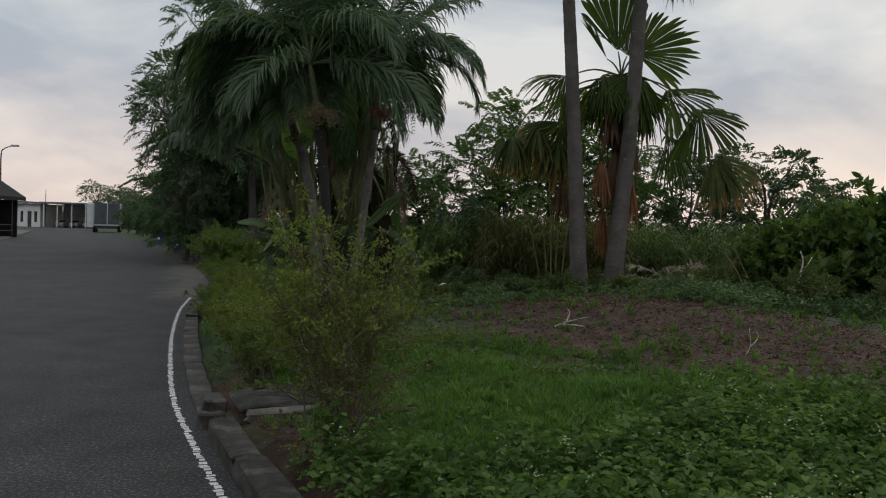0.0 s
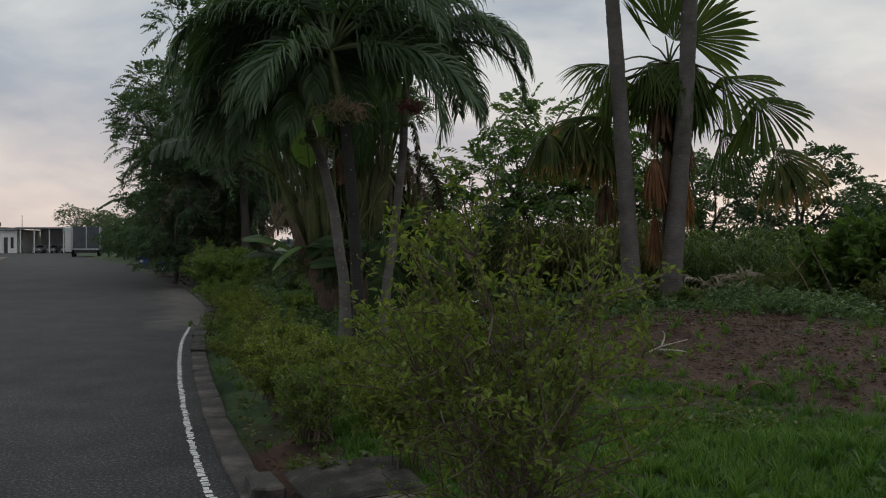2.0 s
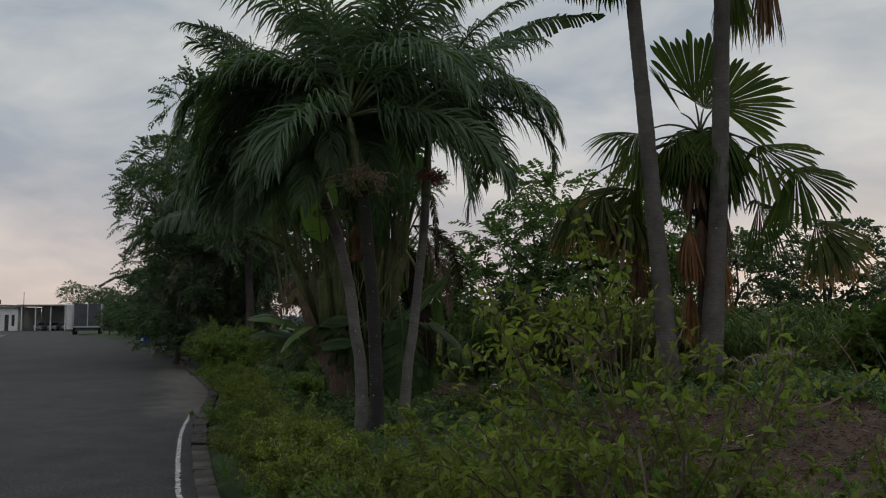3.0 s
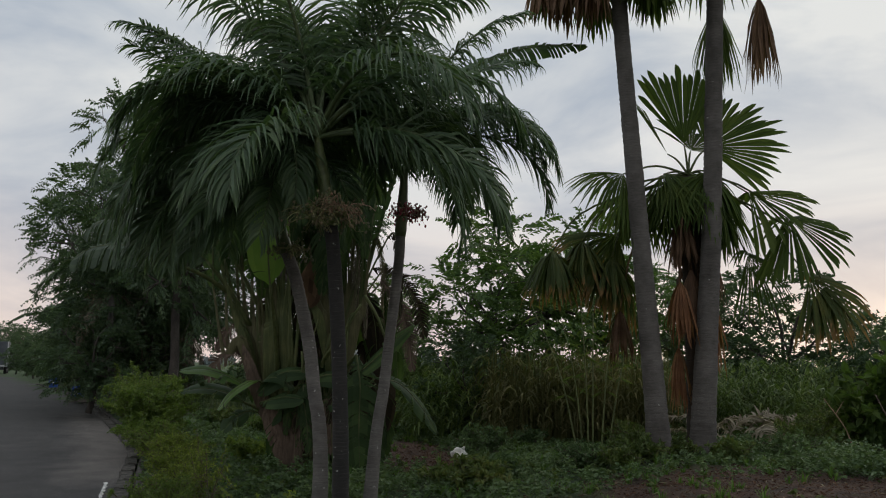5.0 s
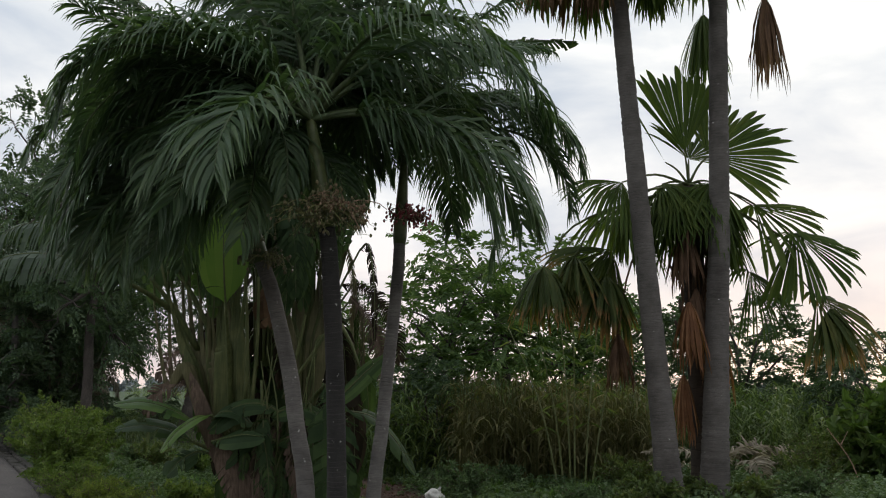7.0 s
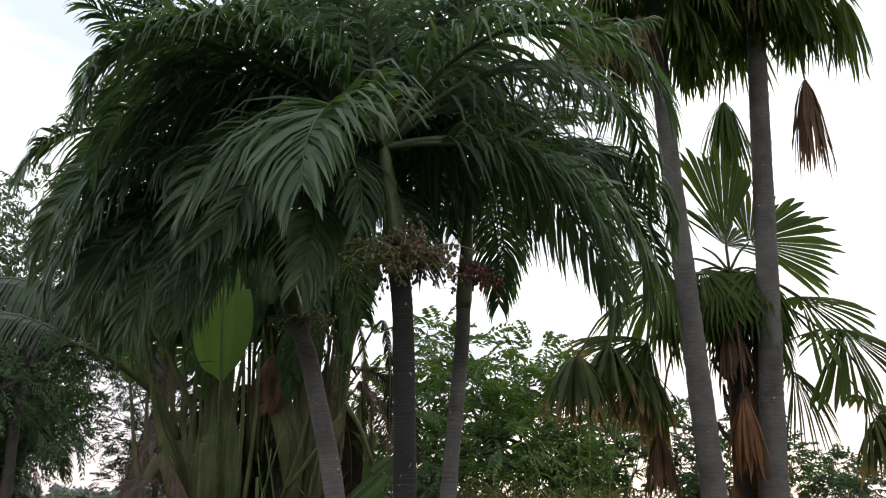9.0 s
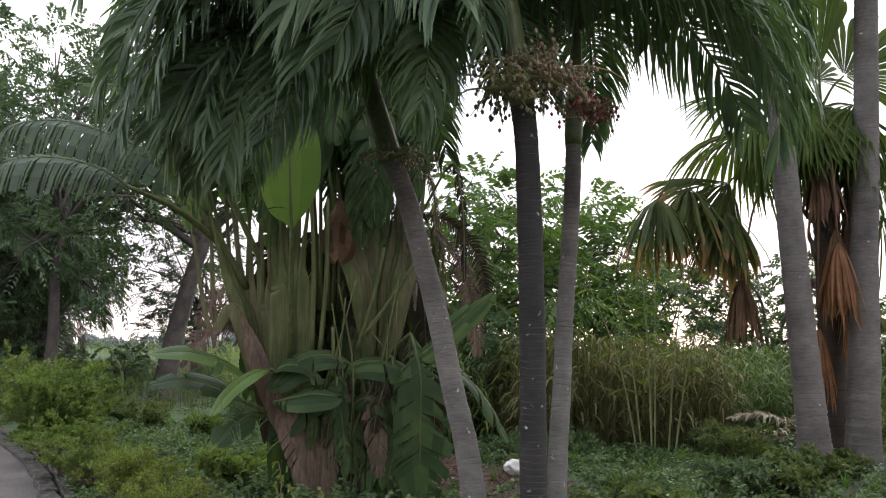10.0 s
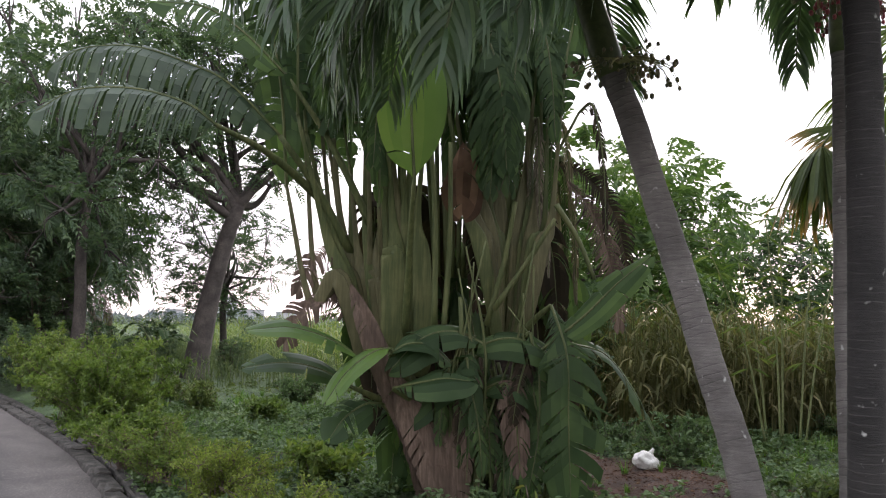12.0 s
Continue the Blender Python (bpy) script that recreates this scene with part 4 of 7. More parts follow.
def fan_leaf(parent, root, hub, tip_dir, normal, radius, seed, material=None, span=230, droop=0.3, name="fan_leaf", split=0.5, cup=0.3):
    """One palmate leaf: a long stalk from the trunk to the hub, and the blade."""
    root, hub = np.array(root, float), np.array(hub, float)
    blade = part(name, fan_blade(hub, tip_dir, normal, radius, span, seed, material, max(14, int(span / 5.6)), split, droop, cup), material or M_FAN, parent)
    mid = (root + hub) / 2 + np.array([0, 0, 0.12 * np.linalg.norm(hub - root)])
    part("stalk", Soup().tube(smooth_path([root, mid, hub], 9), np.linspace(0.024, 0.012, 9), 6), M_STALK if material is not M_DEAD else M_DEAD, blade, "slender leaf stalk", True)
    return blade


def fan_palm(place, path, radii, bark, label, seed):
    palm = thing("fan_palm", place, label, "palm tree", "fan palms")
    part("trunk", bark_trunk(np.asarray(path) - np.array(place), radii, 11.0, 0.03, sides=18, seed=seed), bark, palm, smooth=True)
    return palm


def fan_crown(parent, centre, seed, n, stalk, radius, low=-60, high=70, material=None, skip=()):
    """Leaves all round a crown, older ones hanging lower."""
    rng = random.Random(seed)
    for i in range(n):
        az = radians(i * 137.5 + rng.uniform(-12, 12))
        el = radians(high + (low - high) * (i + 0.5) / n)
        out = np.array([math.cos(az) * math.cos(el), math.sin(az) * math.cos(el), math.sin(el)])
        hub = np.array(centre) + out * stalk * rng.uniform(0.85, 1.15) + np.array([0, 0, -0.1])
        tip = out + np.array([0, 0, -0.55 - 0.5 * (i / n)])
        nrm = np.array([-math.cos(az) * math.sin(el), -math.sin(az) * math.sin(el), math.cos(el)]) + out * 0.3
        fan_leaf(parent, centre, hub, tip, nrm, radius * rng.uniform(0.85, 1.1), seed * 50 + i, material, rng.uniform(210, 260), rng.uniform(0.25, 0.55), split=0.6, cup=0.45)


# two tall fan palms
p = (2.56, 17.3, 0.3)
tall_a = fan_palm(p, [(2.57, 17.3, 0.3), (2.54, 17.32, 1.0), (2.49, 17.38, 2.0), (2.42, 17.42, 3.1), (2.30, 17.48, 5.0), (2.20, 17.48, 6.3), (2.10, 17.45, 7.6), (2.05, 17.45, 9.0)],
                  [0.235, 0.175, 0.16, 0.150, 0.138, 0.130, 0.125, 0.12], M_BARK_FAN, "tall grey ringed fan palm with a skirt of dead leaves", 21)
fan_crown(tall_a, (-0.5, 0.15, 8.75), 31, 20, 0.8, 0.85, -12, 75)
for i, (dx, dy, z, ln, sp, dead) in enumerate(((-0.85, -0.25, 8.05, 1.05, 0.32, 1), (-0.55, -0.5, 7.95, 1.0, 0.3, 1), (-1.2, 0.0, 8.2, 1.1, 0.35, 1), (0.55, -0.2, 8.1, 0.95, 0.32, 0), (0.25, -0.5, 8.2, 0.9, 0.3, 0), (-0.2, 0.5, 8.1, 1.0, 0.32, 0), (0.7, 0.3, 8.25, 0.9, 0.3, 0), (-1.0, 0.5, 8.3, 1.0, 0.3, 0), (0.0, -0.55, 8.3, 0.85, 0.3, 0))):
    hung_leaf(tall_a, (-0.5, 0.15, 8.6), (-0.5 + dx, 0.15 + dy, z - 0.1), ln, sp, 900 + i, M_DEAD if dead else M_FAN)
p = (3.30, 17.4, 0.3)
tall_b = fan_palm(p, [(3.27, 17.4, 0.3), (3.30, 17.4, 1.0), (3.38, 17.42, 2.0), (3.49, 17.5, 3.1), (3.56, 17.5, 4.0), (3.61, 17.5, 5.0), (3.66, 17.5, 6.2), (3.74, 17.5, 8.0), (3.85, 17.5, 9.8)],
                  [0.245, 0.19, 0.172, 0.16, 0.152, 0.146, 0.14, 0.135, 0.13], M_BARK_FAN, "tall pale grey fan palm with ringed bark", 22)
fan_crown(tall_b, (0.57, 0.1, 9.55), 32, 22, 0.8, 0.9, -20, 75)
for i, (dx, dy, z, ln, sp, dead) in enumerate(((-0.6, -0.3, 9.05, 0.95, 0.32, 0), (-0.25, -0.55, 8.95, 0.95, 0.3, 0), (0.3, -0.5, 8.95, 0.95, 0.32, 0), (0.65, -0.2, 9.05, 0.95, 0.32, 0), (-0.75, 0.1, 9.1, 1.0, 0.32, 0), (0.8, 0.3, 9.1, 0.9, 0.3, 0), (0.0, 0.6, 9.0, 1.0, 0.3, 0), (1.35, -0.2, 9.2, 1.3, 0.30, 0), (-0.5, -0.45, 8.9, 0.8, 0.24, 1))):
    hung_leaf(tall_b, (0.57, 0.1, 9.4), (0.57 + dx, 0.1 + dy, z - 0.1), ln, sp, 950 + i, M_DEAD if dead else M_FAN)
# long hanging leaves, one green and one dead
hung_leaf(tall_b, (0.5, 0.05, 9.2), (1.37, 2.3, 8.4), 1.55, 0.42, 981, M_FAN, 0.2)
hung_leaf(tall_b, (0.6, 0.05, 9.3), (1.12, -0.05, 7.6), 1.5, 0.25, 982, M_DEAD, 0.2)

# the short fan palm behind them
p = (3.45, 18.1, 0.3)
short = fan_palm(p, [(3.50, 18.1, 0.3), (3.48, 18.1, 1.5), (3.46, 18.1, 3.2), (3.44, 18.1, 5.0)], [0.21, 0.165, 0.16, 0.17], M_BARK_FIBRE,
                 "short fan palm with a fibrous brown trunk and broad green fans", 23)
HUB = np.array((-0.02, 0, 4.75))
# old leaf bases round the upper trunk
for i in range(22):
    a, z = i * 2.4, 2.3 + 0.105 * i
    o = np.array([math.cos(a), math.sin(a), 0])
    b = Soup().tube(smooth_path([o * 0.12 + (0, 0, z), o * 0.24 + (0, 0, z + 0.10), o * (0.30 + 0.05 * math.sin(3 * i)) + (0, 0, z + 0.26)], 6), [0.06, 0.055, 0.045, 0.035, 0.028, 0.02], 6, 0.5)
    part("leaf_base", b, M_SHEATH if i % 3 else M_DEAD, short)


def short_leaf(hub, tip, normal, radius, seed, material=None, span=225, droop=0.2, split=0.64, cup=0.3):
    fan_leaf(short, HUB, np.array(hub) - np.array(p), tip, normal, radius, seed, material, span, droop, split=split, cup=cup)


# the young fans that stand up
short_leaf((3.33, 18.0, 5.55), (-0.14, -0.05, 1), (0.25, -1, 0.1), 1.35, 301, None, 80, 0.0, 0.86, 0.1)
short_leaf((3.72, 18.0, 5.50), (0.86, -0.1, 0.42), (-0.35, -0.9, 0.45), 1.32, 302, None, 150, 0.05, 0.76, 0.1)
short_leaf((3.15, 18.3, 5.45), (-0.48, 0.1, 0.9), (0.9, -0.6, 0.3), 1.05, 303, None, 36, 0.02, 0.8, 0.0)
short_leaf((3.6, 18.4, 5.55), (0.35, 0.6, 0.8), (0.2, -0.8, 0.6), 1.1, 304, None, 120, 0.05, 0.7, 0.1)
# fans held out to the sides, their flanks folded down
short_leaf((2.25, 17.9, 4.98), (-0.95, -0.15, -0.02), (-0.1, -0.55, 0.85), 1.0, 305, None, 190, 0.30, 0.58, 0.5)
short_leaf((4.38, 17.9, 4.72), (0.97, -0.1, 0.06), (0.05, -0.55, 0.85), 1.1, 306, None, 190, 0.15, 0.86, 0.55)
short_leaf((5.05, 17.9, 4.30), (0.9, -0.2, -0.22), (0.1, -0.7, 0.7), 1.1, 307, None, 230, 0.15, 0.86, 0.5)
short_leaf((5.42, 18.0, 3.35), (0.85, -0.15, -0.42), (0.2, -0.8, 0.6), 1.15, 308, M_FANTIP, 170, 0.2, 0.78, 0.5)
short_leaf((4.55, 18.4, 3.75), (0.75, 0.1, -0.35), (0.3, -0.8, 0.6), 0.95, 309, None, 180, 0.3, 0.6, 0.5)
short_leaf((2.30, 18.5, 4.05), (-0.95, 0.1, 0.02), (-0.05, -0.6, 0.8), 1.15, 310, M_FANTIP, 230, 0.25, 0.74, 0.8)
short_leaf((4.2, 19.0, 4.9), (0.6, 0.7, -0.15), (0.2, -0.2, 1), 1.1, 314, None, 220, 0.35, 0.6, 0.5)
short_leaf((2.8, 19.0, 4.9), (-0.5, 0.8, -0.15), (0, 0.3, 1), 1.1, 315, None, 220, 0.35, 0.6, 0.5)
# older fans hanging close round the crown
for i in range(12):
    a = i * 2.4 + 0.5
    out = np.array([math.cos(a), 0.9 * math.sin(a), 0])
    short_leaf(np.array((3.44, 18.1, 5.10 - 0.035 * i)) + out * 0.42, out * 0.55 + (0, 0, -0.55 - 0.05 * i), out * 0.8 + (0, 0, 0.5), 0.85, 340 + i, None, 190, 0.25, 0.6, 0.5)
for hub, ln, sp, sd, m in (((2.95, 17.3, 3.15), 1.0, 0.22, 316, M_DEAD_ORANGE), ((3.10, 17.85, 2.15), 1.0, 0.17, 327, M_DEAD_ORANGE), ((3.30, 17.75, 3.4), 1.2, 0.24, 317, M_DEAD), ((2.25, 18.2, 2.75), 0.85, 0.22, 318, M_DEAD), ((3.6, 17.75, 3.0), 1.3, 0.22, 319, M_DEAD_ORANGE), ((3.62, 17.8, 3.9), 1.2, 0.24, 323, M_DEAD), ((3.2, 17.85, 4.3), 1.0, 0.26, 324, M_DEAD), ((1.15, 18.3, 3.72), 0.95, 0.50, 350, M_FANTIP), ((1.70, 18.5, 3.92), 1.0, 0.52, 351, M_FANTIP), ((2.15, 18.35, 3.62), 0.9, 0.48, 352, M_FANTIP), ((5.75, 18.1, 3.2), 0.9, 0.42, 353, M_FANTIP), ((2.35, 18.0, 4.65), 0.95, 0.24, 325, M_FAN), ((3.85, 17.9, 4.5), 1.0, 0.28, 326, M_FAN)):
    hung_leaf(short, HUB, np.array(hub) - np.array(p), ln, sp, sd, m, 0.1)


# ---- the traveller's palm clump ----
def broad_blade(spine, width, seed, tears=10, fold=0.25, face=None, limp=0.0):
    """A paddle-shaped leaf along a spine, torn into strips towards its edges. Returns the blade and the midrib."""
    rng = np.random.default_rng(seed)
    k = 48
    c = smooth_path(spine, k)
    u = np.linspace(0, 1, k)
    tan = unit(np.gradient(c, axis=0))
    ref = np.array(face if face is not None else (0, 0, 1.0))
    lat = unit(np.cross(tan, ref))
    nrm = np.cross(lat, tan)
    prof = width / 2 * np.clip(np.sin(np.pi * np.clip(u * 0.96 + 0.03, 0, 1)) ** 0.55, 0.05, 1)
    s = Soup()
    for side in (-1, 1):
        cuts = np.sort(rng.choice(np.arange(3, k - 3), size=min(tears, k - 8), replace=False)) if tears else np.array([], int)
        bounds = np.r_[0, cuts, k - 1]
        for a, b in zip(bounds[:-1], bounds[1:]):
            if b <= a:
                continue
            hang = rng.uniform(0.0, 0.5) * (tears > 0) + limp
            idx = np.arange(a, b + 1)
            gap = 0.012 if tears else 0
            lie = rng.normal(0, 0.10) * (tears > 4)
            rows = []
            for q in (0.0, 0.35, 0.7, 1.0):
                shift = tan[idx] * (np.linspace(gap, -gap, len(idx)) * q)[:, None] + tan[idx] * 0.16 * width * q
                o = lat[idx] * side * (prof[idx] * q * (1 - 0.25 * hang * q))[:, None] + nrm[idx] * (fold * prof[idx] * q * (1 - q * 0.8) + lie * prof[idx] * q)[:, None]
                rows.append(c[idx] + o + shift + np.array([0, 0, -1.0]) * (hang * prof[idx] * q * q)[:, None])
            for r0, r1 in zip(rows[:-1], rows[1:]):
                s.ribbon(r0, r1)
    rib = Soup().tube(c, np.linspace(0.018, 0.004, k), 5, cap=False)
    return s, rib


def broad_leaf(parent, root, spine, width, seed, material, tears=10, face=None, fold=0.25, stalk_r=(0.045, 0.02), limp=0.0):
    blade, rib = broad_blade(spine, width, seed, tears, fold, face, limp)
    ob = part("broad_leaf", blade, material, parent, smooth=True)
    part("midrib", rib, M_STALK, ob, "pale midrib")
    if root is not None:
        r0, r1 = np.array(root, float), np.array(spine[0], float)
        mid = (r0 + r1) / 2 + np.array([0, 0, 0.06 * np.linalg.norm(r1 - r0)])
        part("leaf_stalk", Soup().tube(smooth_path([r0, mid, r1], 10), np.linspace(*stalk_r, 10), 7, 0.7), M_STALK, ob, "long green leaf stalk", True)
    return ob


def sheath_fan(parent, base, top, y, n, rise, seed, dry=0):
    """Overlapping flat leaf sheaths between a base line (x0, x1, z) and a top line, running on as slender stalks; the first dry ones are brown."""
    rng = np.random.default_rng(seed)
    (b0, b1, zb), (t0, t1, zt) = base, top
    tops = []
    for rank, i in enumerate(sorted(range(n), key=lambda k: abs(k - (n - 1) / 2))):
        u = i / (n - 1)
        xb, xt = b0 + (b1 - b0) * u, t0 + (t1 - t0) * u
        yy = y - 0.014 * rank + rng.normal(0, 0.006)
        h = zt - zb
        top_z = zt + rng.uniform(-0.45, 0.12) - 0.35 * (2 * u - 1) ** 2
        slope = (xt - xb) / h
        pts = [(xb * 0.6 + 0.4 * (b0 + b1) / 2, yy + 0.05, zb - 0.30), (xb, yy, zb), (xb + slope * h * 0.5, yy - 0.03, zb + h * 0.5), (xt, yy, top_z), (xt + slope * rise * 0.45 + rng.normal(0, 0.09), yy + rng.normal(0, 0.10), top_z + rise * rng.uniform(0.7, 1.1))]
        pth = smooth_path(pts, 30)
        gap = abs(b1 - b0) / (n - 1), abs(t1 - t0) / (n - 1)
        wide = rng.uniform(0.85, 1.25)
        r = np.interp(np.linspace(0, 1, 30), [0, 0.25, 0.5, 0.70, 0.80, 1], [gap[0] * 2.4, gap[0] * 2.6 * wide, (gap[0] + gap[1]) * 1.05 * wide, gap[1] * 1.0 * wide, 0.028, 0.016])
        part("leaf_sheath", Soup().tube(pth, r, 10, 0.12), M_SHEATH if i < dry else (M_FAN_SHEATH if rng.random() < 0.55 else M_STALK), parent, smooth=True)
        tops.append(pth[-1])
    return tops


def travellers_clump():
    o = (-2.9, 18.5, 0.1)
    clump = thing("travellers_palm", o, "dense traveller's palms with fanned stalks, torn leaves and dry sheaths", "palm clump")
    L = lambda *q: np.array(q) - np.array(o)
    # short woody stems
    for i, (a, b, c) in enumerate((((-2.95, 18.45, 0.05), (-3.15, 18.45, 0.55), (-3.45, 18.45, 1.15)), ((-2.35, 18.5, 0.05), (-2.34, 18.5, 0.8), (-2.32, 18.5, 1.5)), ((-2.7, 18.75, 0.05), (-2.78, 18.75, 0.7), (-2.8, 18.75, 1.4)))):
        part("stem", bark_trunk([L(*a), L(*b), L(*c)], [(0.09, 0.08, 0.07), (0.13, 0.12, 0.11), (0.15, 0.13, 0.12)][i], 8, 0.08, seed=70 + i), M_BARK_FIBRE, clump, "rough dark stem")
    t1 = sheath_fan(clump, (-0.84, -0.52, 1.50), (-1.27, -0.55, 2.62), 0.12, 14, 1.1, 81, 0)
    t2 = sheath_fan(clump, (0.37, 0.74, 1.85), (0.10, 0.94, 2.98), -0.10, 15, 1.0, 82)
    t3 = sheath_fan(clump, (-0.50, -0.24, 1.48), (-0.60, -0.32, 3.05), -0.06, 7, 1.0, 83)
    # upper leaves
    rng = random.Random(8)
    for j, top in enumerate(t1 + t2 + t3):
        u = rng.uniform(-1, 1)
        dx = max(top[0] * 0.4, -0.35) + u * 0.35
        dy = rng.uniform(0.0, 0.7)
        l = rng.uniform(1.3, 2.3)
        q = [top, top + np.array([dx * 0.2, dy * 0.2, l * 0.5]), top + np.array([dx * 0.6, dy * 0.6, l * 0.9]), top + np.array([dx * 1.1, dy * 1.2, l * 1.0])]
        broad_leaf(clump, None, q, rng.uniform(0.45, 0.62), 400 + j, M_BANANA, rng.randrange(14, 34), (u, -1, 0.3), stalk_r=(0.03, 0.02), limp=0.35)
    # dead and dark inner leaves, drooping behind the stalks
    # the dark dead colour also stands in for the shade inside the clump
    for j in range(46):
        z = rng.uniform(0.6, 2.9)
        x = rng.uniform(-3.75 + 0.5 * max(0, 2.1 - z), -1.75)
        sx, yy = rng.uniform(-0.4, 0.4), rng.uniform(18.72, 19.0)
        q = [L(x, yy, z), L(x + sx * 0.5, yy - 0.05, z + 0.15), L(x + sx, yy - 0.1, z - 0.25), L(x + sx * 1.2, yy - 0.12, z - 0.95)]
        broad_leaf(clump, L(x * 0.5 - 1.35, 18.85, 0.8), q, rng.uniform(0.36, 0.55), 470 + j, M_DEAD_DARK if j % 3 == 0 else M_BANANA, rng.randrange(6, 20), (rng.uniform(-0.5, 0.5), -1, 0.4), stalk_r=(0.03, 0.018), limp=0.3)
    # torn leaves hanging over the fans
    for j in range(30):
        x, z, yy = rng.uniform(-3.95, -2.1), rng.uniform(3.9, 4.9), rng.uniform(18.15, 18.95)
        sx, dl = rng.uniform(-0.45, 0.25), rng.uniform(0.7, 1.15)
        q = [L(x, yy, z), L(x + sx * 0.4, yy - 0.12, z + 0.12), L(x + sx * 0.8, yy - 0.22, z - dl * 0.35), L(x + sx, yy - 0.26, z - dl)]
        broad_leaf(clump, L(x * 0.6 - 1.1, 18.5, 2.2), q, rng.uniform(0.36, 0.5), 600 + j, M_BANANA, rng.randrange(18, 36), (rng.uniform(-0.4, 0.4), -1, 0.3), stalk_r=(0.026, 0.016), limp=0.5)
    # a torn leaf spread high towards the road
    broad_leaf(clump, L(-3.6, 18.5, 2.6), [L(-4.45, 18.35, 3.95), L(-4.85, 18.3, 4.3), L(-5.2, 18.3, 4.5), L(-5.6, 18.3, 4.5)], 0.5, 461, M_BANANA, 20, (0.2, -0.8, 0.7), 0.15, (0.04, 0.02), 0.3)
    broad_leaf(clump, L(-3.4, 18.6, 2.6), [L(-4.1, 18.5, 4.3), L(-4.5, 18.5, 4.75), L(-4.9, 18.5, 4.95), L(-5.3, 18.5, 4.85)], 0.55, 462, M_BANANA, 24, (0.1, -0.8, 0.7), 0.15, (0.04, 0.02), 0.35)
    # straight stalks that cross before the fans
    for j, (a, b) in enumerate((((-2.55, 18.1, 1.9), (-2.0, 18.0, 2.75)), ((-2.6, 18.15, 1.75), (-2.35, 18.1, 2.9)), ((-3.1, 18.1, 1.7), (-3.2, 18.05, 3.6)), ((-3.02, 18.1, 1.6), (-3.0, 18.05, 3.4)), ((-2.85, 18.0, 0.2), (-2.9, 17.98, 2.0)), ((-1.95, 18.1, 2.9), (-1.6, 18.0, 2.2)))):
        part("leaf_stalk", Soup().tube(smooth_path([L(*a), (L(*a) + L(*b)) / 2 + np.array([0.03, 0, 0.02]), L(*b)], 9), np.linspace(0.03, 0.02, 9), 7, 0.7), M_STALK, clump, smooth=True)
    # the pale young leaf that faces the road
    broad_leaf(clump, L(-3.30, 18.4, 1.6), [L(-3.40, 17.72, 2.98), L(-3.44, 17.68, 3.4), L(-3.47, 17.68, 3.9), L(-3.50, 17.72, 4.4)], 0.70, 430, M_BANANA_PALE, 1, (0.2, -1, 0), 0.1)
    # two long weathered leaves that reach out over the verge
    broad_leaf(clump, L(-3.8, 18.6, 2.4), [L(-4.50, 18.4, 3.42), L(-4.95, 18.3, 3.82), L(-5.32, 18.3, 3.98), L(-5.75, 18.3, 4.08), L(-6.15, 18.3, 4.03), L(-6.38, 18.3, 3.88)], 0.66, 431, M_BANANA_GREY, 34, (0, -0.7, 0.9), 0.3, (0.05, 0.025), 0.95)
    broad_leaf(clump, L(-4.1, 18.6, 2.9), [L(-5.05, 17.9, 3.36), L(-5.30, 17.8, 3.50), L(-5.70, 17.8, 3.58), L(-6.12, 17.8, 3.53), L(-6.40, 17.8, 3.34)], 0.56, 432, M_BANANA_GREY, 32, (0, -0.7, 0.9), 0.3, (0.045, 0.02), 0.9)
    # low leaves
    broad_leaf(clump, L(-3.3, 18.3, 0.95), [L(-3.72, 18.1, 1.42), L(-4.02, 18.0, 1.60), L(-4.36, 17.95, 1.70), L(-4.68, 17.9, 1.68)], 0.46, 433, M_BANANA_YOUNG, 2, (0.15, -0.35, 1), 0.4)
    broad_leaf(clump, L(-3.2, 18.2, 1.0), [L(-3.52, 17.95, 1.54), L(-3.70, 17.85, 1.50), L(-3.92, 17.78, 1.34), L(-4.08, 17.72, 1.12)], 0.36, 434, M_BANANA_PALE, 1, (-0.3, -0.2, 1), 0.45)
    broad_leaf(clump, L(-3.1, 18.1, 0.9), [L(-3.50, 17.9, 1.20), L(-3.30, 17.75, 1.26), L(-3.10, 17.7, 1.30), L(-2.88, 17.7, 1.28)], 0.50, 435, M_BANANA, 3, (0, -0.5, 1), 0.35)
    broad_leaf(clump, L(-3.15, 18.2, 1.1), [L(-3.52, 18.0, 1.48), L(-3.38, 17.9, 1.58), L(-3.20, 17.88, 1.57), L(-3.02, 17.88, 1.44)], 0.34, 442, M_BANANA, 2, (0, -0.5, 1), 0.35)
    broad_leaf(clump, L(-3.3, 18.4, 0.9), [L(-3.78, 18.3, 1.18), L(-4.08, 18.25, 1.34), L(-4.40, 18.2, 1.40), L(-4.70, 18.2, 1.36)], 0.46, 443, M_BANANA, 4, (0.1, -0.4, 1), 0.35)
    broad_leaf(clump, L(-3.2, 18.3, 0.7), [L(-3.55, 18.1, 1.05), L(-3.72, 18.0, 1.06), L(-3.90, 17.95, 0.95), L(-4.02, 17.9, 0.8)], 0.40, 444, M_BANANA, 6, (-0.1, -0.5, 1), 0.3)
    broad_leaf(clump, L(-2.4, 18.1, 1.0), [L(-2.15, 17.9, 1.55), L(-1.8, 17.8, 1.85), L(-1.5, 17.75, 2.15), L(-1.2, 17.7, 2.4)], 0.36, 436, M_BANANA, 3, (-0.4, -0.8, 0.6), 0.2)
